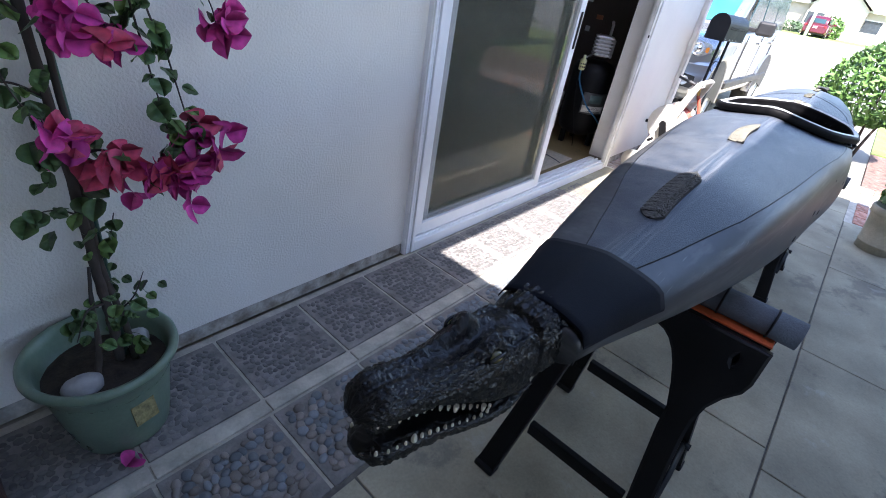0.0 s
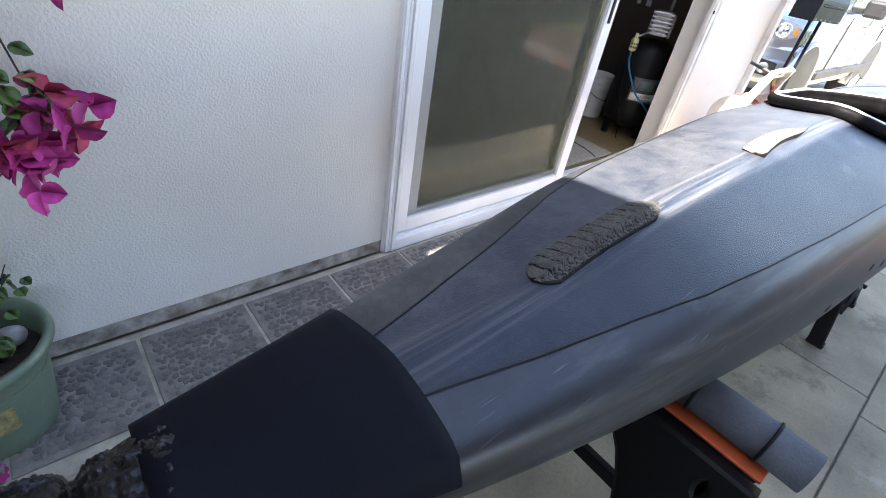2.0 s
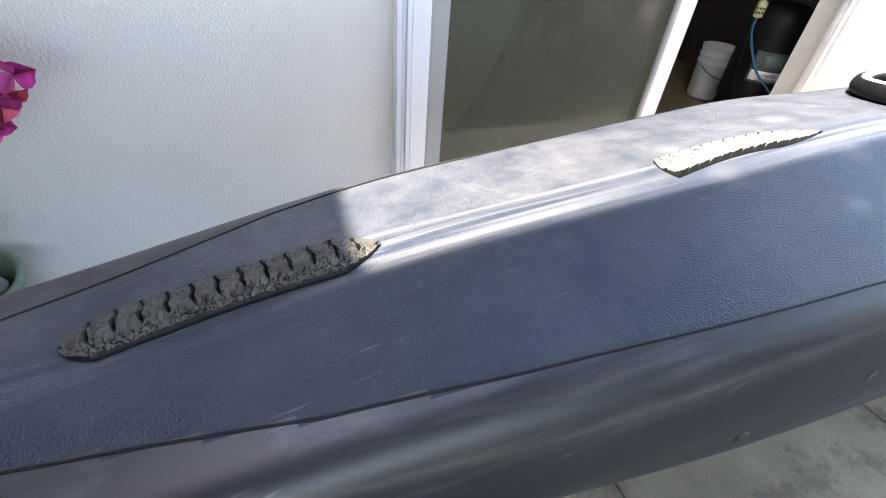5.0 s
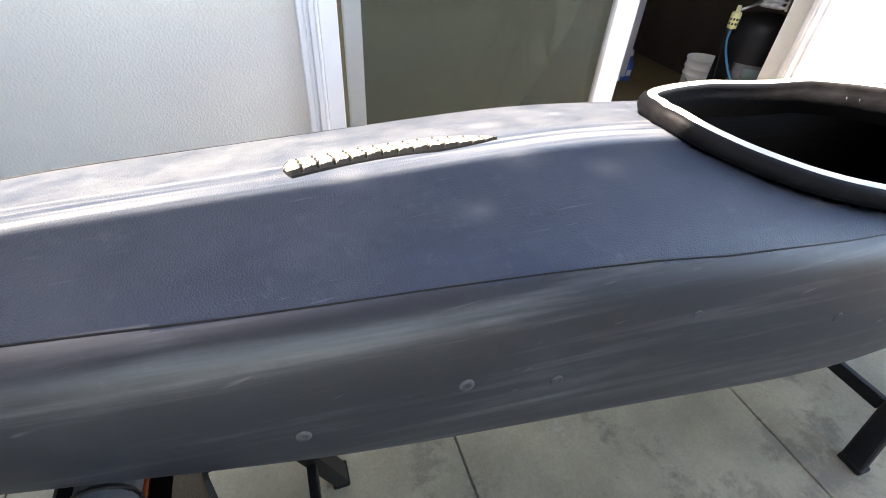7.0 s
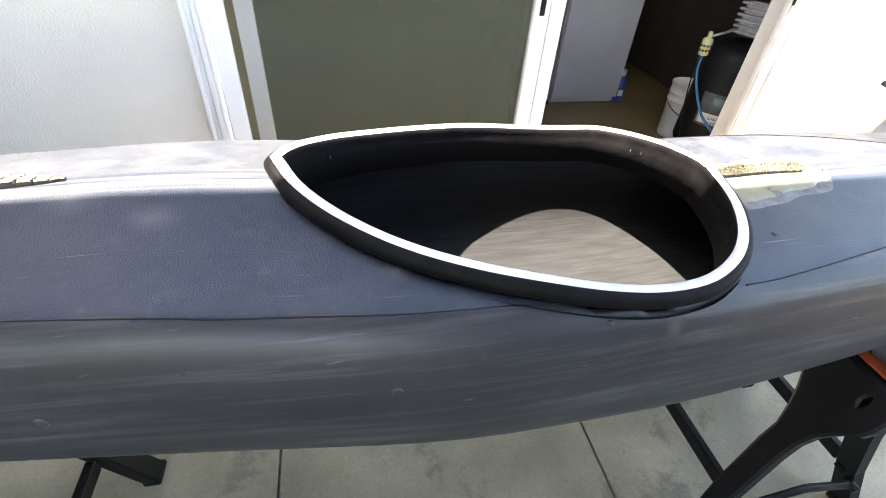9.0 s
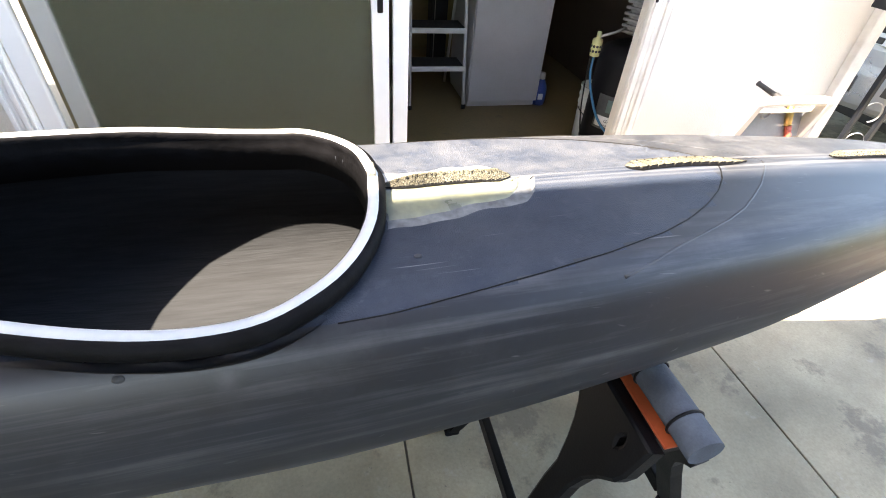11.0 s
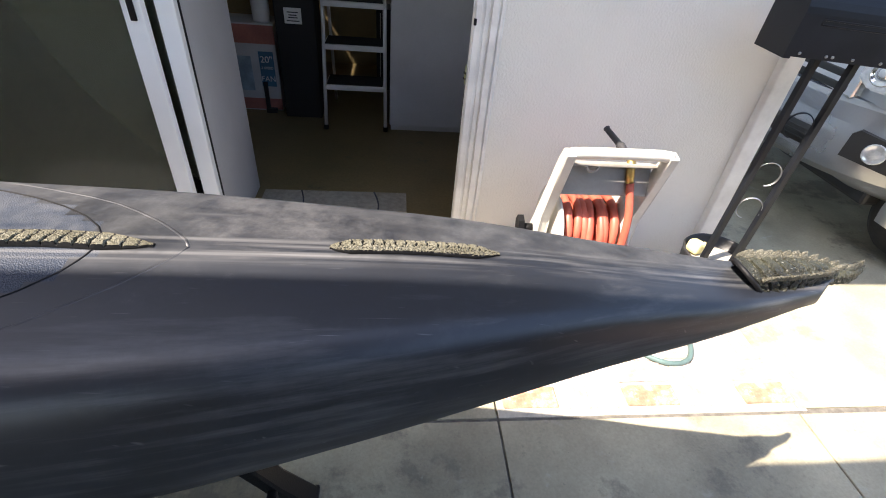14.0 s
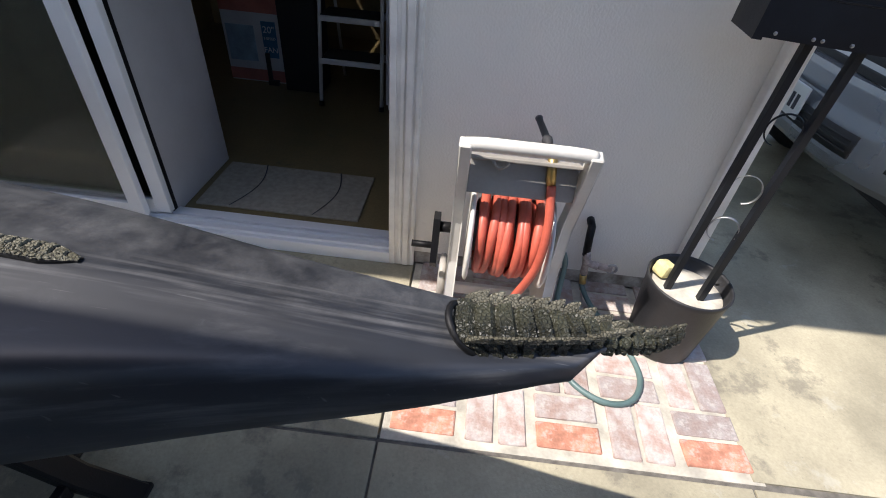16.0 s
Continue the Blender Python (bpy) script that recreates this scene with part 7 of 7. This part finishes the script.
            part("bowl", bm, CHROME, lamp)
        bm = bmesh.new()
        box(bm, mm @ Vector((-0.065, s * 0.178, 0.0)), (0.06, 0.05, 0.06), 0.012)
        part("indicator", bm, AMBER, lamp)
        bm = bmesh.new()
        mf = Matrix.Translation((nose(.74) + 0.030, s * .74, .600)) @ Matrix.Rotation(radians(-s * 33), 4, "Z")
        prism(bm, [(-.13, -.055), (.09, -.075), (.12, -.05), (.11, .055), (-.10, .085), (-.125, .06)], 0.05, mf @ Matrix(((0, 0, -1, 0), (s, 0, 0, 0), (0, 1, 0, 0), (0, 0, 0, 1))))
        fog = add("fog_lamp", bm, DARKTRIM, "round fog lamp in a black recess")
        bm = bmesh.new()
        rings = [[bm.verts.new(mf @ Vector((h - 0.054, r * math.cos(a), r * math.sin(a)))) for a in (2 * math.pi * k / 20 for k in range(20))] for r, h in ((.052, 0.01), (.050, -0.003), (.044, -0.003), (.040, 0.0), (.02, -.002), (.004, -.003))]
        loft(bm, rings)
        part("lamp_glass", bm, LENS, fog)
        bm = bmesh.new()
        box(bm, (4.63, s * .72, .95), (0.10, 0.22, 0.16), 0.03)
        add("tail_lamp", bm, TAIL)
    bm = bmesh.new()
    box(bm, (0.010, 0, .895), (0.06, 1.10, .215), 0.015)
    grille = add("grille", bm, CHROME)
    for z in (.825, .885, .950):
        bm = bmesh.new()
        box(bm, (-0.018, 0, z), (0.02, 1.00, .036), 0.006)
        part("grille_slot", bm, DARKTRIM, grille)
    bm = bmesh.new()
    rings = []
    for y in np.linspace(-.93, .93, 31):
        x = nose(y)
        rings.append([bm.verts.new((x + dx, y, z)) for dx, z in ((0.24, .40), (0.12, .40), (0.045, .42), (0.010, .455), (-0.004, .50), (-0.004, .63), (0.010, .67), (0.018, .69), (0.022, .775), (0.040, .80), (0.085, .815), (0.24, .82))])
    loft(bm, rings)
    add("bumper", bm, paint, smooth=True).data.set_sharp_from_angle(angle=radians(17))
    bm = bmesh.new()
    loft(bm, [[bm.verts.new((nose(y) + dx, y, z)) for dx, z in ((0.03, .515), (-0.009, .52), (-0.009, .62), (0.03, .625))] for y in np.linspace(-.50, .50, 17)])
    add("air_intake", bm, DARKTRIM)
    for z in (.545, .57, .595):
        bm = bmesh.new()
        loft(bm, [[bm.verts.new((nose(y) - 0.011 + dx, y, z + dz)) for dx, dz in ((0.006, -.004), (-0.003, -.004), (-0.003, .004), (0.006, .004))] for y in np.linspace(-.48, .48, 17)])
        add("intake_bar", bm, DARKTRIM)
    for x, s in ((-0.125, -1), (4.70, 1)):
        bm = bmesh.new()
        box(bm, (x, 0, .62 if s < 0 else .85), (0.012, .31, .155), 0.004)
        plate = add("number_plate", bm, PAPER)
        for k in range(6):
            bm = bmesh.new()
            box(bm, (x + s * 0.0075, -.105 + .042 * k, .615 if s < 0 else .845), (0.003, .024, .07))
            part("plate_bar", bm, INK, plate)
    bm = bmesh.new()
    box(bm, (4.53, 0, 1.36), (0.03, 1.15, .36), 0.01, Matrix.Rotation(radians(-16), 3, "Y"))
    add("rear_window", bm, CARGLASS)
    bm = bmesh.new()
    box(bm, (2.3, 0, .36), (4.2, 1.5, .12), 0.02)
    add("underbody", bm, DARKTRIM)
    car.matrix_basis = Matrix.Translation(at) @ Matrix.Rotation(radians(turn), 4, "Z")
    return car


vehicle("suv", "silver SUV parked with its nose to the house", SILVER, (4.42, 0.92, 0.0), 0, SHADE)
vehicle("red_car", "dark red car driving away along the street", REDPAINT, (58.0, 4.6, -0.02), 180, CARGLASS)

# ---- far side of the street ----
FARWALL = material("cream_house_wall", (0.52, 0.48, 0.40), 0.9, var=0.08, scale=0.8)
FARROOF = material("grey_brown_shingle", (0.20, 0.175, 0.155), 0.9, var=0.2, scale=2, bump=0.4, grain=8)
FARWIN = material("dark_window_glass", (0.04, 0.05, 0.06), 0.15, var=0.2)
FARWHITE = material("white_house_trim", (0.70, 0.69, 0.66), 0.6, var=0.06)


def house(label, x, y0, y1, wall_z, peak, depth, gable=None, garage=None):
    h = thing("house", label, "house", at=(x, (y0 + y1) / 2, 0.05), group="houses across the street")
    ym = (y0 + y1) / 2
    under(part("wall", boxed((x + depth / 2, ym, wall_z / 2 + 0.02), (depth, y1 - y0, wall_z)), FARWALL), h)
    bm = bmesh.new()
    e = 0.6
    a = [bm.verts.new(p) for p in ((x - e, y0 - e, wall_z), (x - e, y1 + e, wall_z), (x + depth + e, y1 + e, wall_z), (x + depth + e, y0 - e, wall_z), (x + depth / 2, y0 + 2.5, peak), (x + depth / 2, y1 - 2.5, peak))]
    for f in ((0, 1, 5, 4), (1, 2, 5), (2, 3, 4, 5), (3, 0, 4), (0, 1, 2, 3)):
        bm.faces.new([a[k] for k in f])
    under(part("roof", bm, FARROOF), h)
    under(part("fascia", boxed((x - e, ym, wall_z - 0.08), (0.08, y1 - y0 + 2 * e, 0.18)), FARWHITE), h)
    if gable:
        g0, g1, gp = gable
        bm = bmesh.new()
        gm = (g0 + g1) / 2
        for xx in (x - 1.6, x + depth / 2):
            pass
        v = [bm.verts.new(p) for p in ((x - 1.9, g0 - .4, wall_z), (x - 1.9, gm, gp), (x - 1.9, g1 + .4, wall_z), (x + depth / 2, g0 - .4, wall_z), (x + depth / 2, gm, gp), (x + depth / 2, g1 + .4, wall_z))]
        for f in ((0, 1, 4, 3), (1, 2, 5, 4)):
            bm.faces.new([v[k] for k in f])
        under(part("gable_roof", bm, FARROOF), h)
        bm = bmesh.new()
        v = [bm.verts.new(p) for p in ((x - 1.6, g0, 0), (x - 1.6, g1, 0), (x - 1.6, g1, wall_z), (x - 1.6, gm, gp - 0.15), (x - 1.6, g0, wall_z))]
        w = [bm.verts.new(q.co + Vector((1.5, 0, 0))) for q in v]
        bm.faces.new(v); bm.faces.new(w)
        for k in range(5):
            bm.faces.new((v[k], v[(k + 1) % 5], w[(k + 1) % 5], w[k]))
        under(part("gable_wall", bm, FARWALL), h)
        for s in (g0, g1):
            bm = bmesh.new()
            tube(bm, [(x - 1.95, s + (-.4 if s == g0 else .4), wall_z), (x - 1.95, gm, gp + 0.02)], 0.09, 6)
            under(part("barge_board", bm, FARWHITE), h)
    if garage:
        under(part("garage_door", boxed((x - 0.03, garage, 1.1), (0.08, 4.6, 2.1), 0.02), FARWHITE), h)
    for k in range(3):
        yy = y0 + (y1 - y0) * (k + 0.6) / 3.3
        if garage and abs(yy - garage) < 3:
            continue
        wn_ = under(part("window", boxed((x - (1.63 if gable and gable[0] < yy < gable[1] else 0.03), yy, 1.5), (0.08, 1.6, 1.2)), FARWHITE), h)
        under(part("pane", boxed((x - (1.69 if gable and gable[0] < yy < gable[1] else 0.09), yy, 1.5), (0.05, 1.4, 1.0)), FARWIN), h)


house("cream bungalow with a grey-brown hip roof and gable", 62.0, -6.0, 9.0, 2.8, 4.9, 9.0, gable=(2.0, 6.5, 4.8), garage=-2.6)
house("low cream bungalow with a brown roof", 66.0, 11.5, 26.0, 2.7, 4.7, 9.0, garage=15.0)
house("pale bungalow with a broad roof", 60.0, -24.0, -8.5, 2.8, 4.9, 9.0, gable=(-14.5, -10.5, 4.6))


def tree(label, x, y, height, spread, count, size, seed, conifer=False):
    t = thing("tree", label, "tree", at=(x, y, 0), group="trees across the street")
    bm = bmesh.new()
    tube(bm, smooth_path([(x, y, 0), (x + 0.1, y, height * 0.3), (x, y + 0.1, height * 0.7)], 4), [0.22 - 0.018 * k for k in range(9)], 8)
    under(part("trunk", bm, BARK), t)
    if conifer:
        for k in range(5):
            f = k / 5
            leaf_cloud("crown", (x, y, height * (0.25 + 0.7 * f)), (spread * (1 - 0.75 * f), spread * (1 - 0.75 * f), height * 0.13), count // 5, size, DARKLEAF, t, seed + k)
    else:
        for k in range(4):
            a = seed + k * 1.7
            bm = bmesh.new()
            tip = (x + spread * 0.6 * math.cos(a), y + spread * 0.6 * math.sin(a), height * 0.75)
            tube(bm, [(x, y, height * 0.4), ((x + tip[0]) / 2, (y + tip[1]) / 2, height * 0.6), tip], [0.1, 0.07, 0.03], 6)
            under(part("limb", bm, BARK), t)
        leaf_cloud("crown", (x, y, height * 0.66), (spread, spread, height * 0.36), count, size, DARKLEAF if seed % 2 else LEAFG, t, seed, 11)


tree("tall leafy tree behind the houses", 78.0, 14.0, 9.0, 4.5, 1500, 0.45, 11)
tree("leafy street tree in sunlight", 55.5, 9.8, 4.6, 1.7, 900, 0.22, 12)
tree("broad leafy tree behind a roof", 84.0, 24.0, 10.0, 5.0, 1300, 0.5, 13)
tree("dark conifer on the skyline", 120.0, -17.0, 15.0, 3.2, 900, 0.6, 31, True)
tree("dark conifer on the skyline", 122.0, -22.0, 14.0, 3.0, 900, 0.6, 37, True)
tree("dark conifer on the skyline", 118.0, -27.0, 12.0, 3.0, 900, 0.6, 43, True)


def bush(label, at, radii, count, size, mat, seed):
    b = thing("bush", label, "bush", at=(at[0], at[1], 0.0), group="bushes across the street")
    leaf_cloud("foliage", (at[0], at[1], at[2]), radii, count, size, mat, b, seed, 9)


bush("clipped green hedge by the drive", (55.0, 11.5, 0.7), (0.9, 2.2, 0.75), 700, 0.16, LEAFG, 2)
bush("round dark green bush by the lawn", (22.0, -5.4, 0.55), (1.1, 1.1, 0.85), 900, 0.12, DARKLEAF, 3)
bush("spiky pale shrub before the house", (58.0, 4.2, 0.8), (1.3, 1.3, 1.1), 600, 0.22, LEAFG, 4)
bush("low shrubs below the windows", (59.5, 7.6, 0.5), (0.8, 1.6, 0.6), 500, 0.16, DARKLEAF, 6)
pole = thing("utility_pole", "pale wooden utility pole by the street", "pole", at=(53.0, 5.0, 0))
bm = bmesh.new()
tube(bm, [(53.0, 5.0, 0), (53.0, 5.0, 7.5)], [0.14, 0.11], 10)
box(bm, (53.0, 5.0, 7.0), (0.1, 1.8, 0.1))
under(part("shaft", bm, FARWHITE), pole)
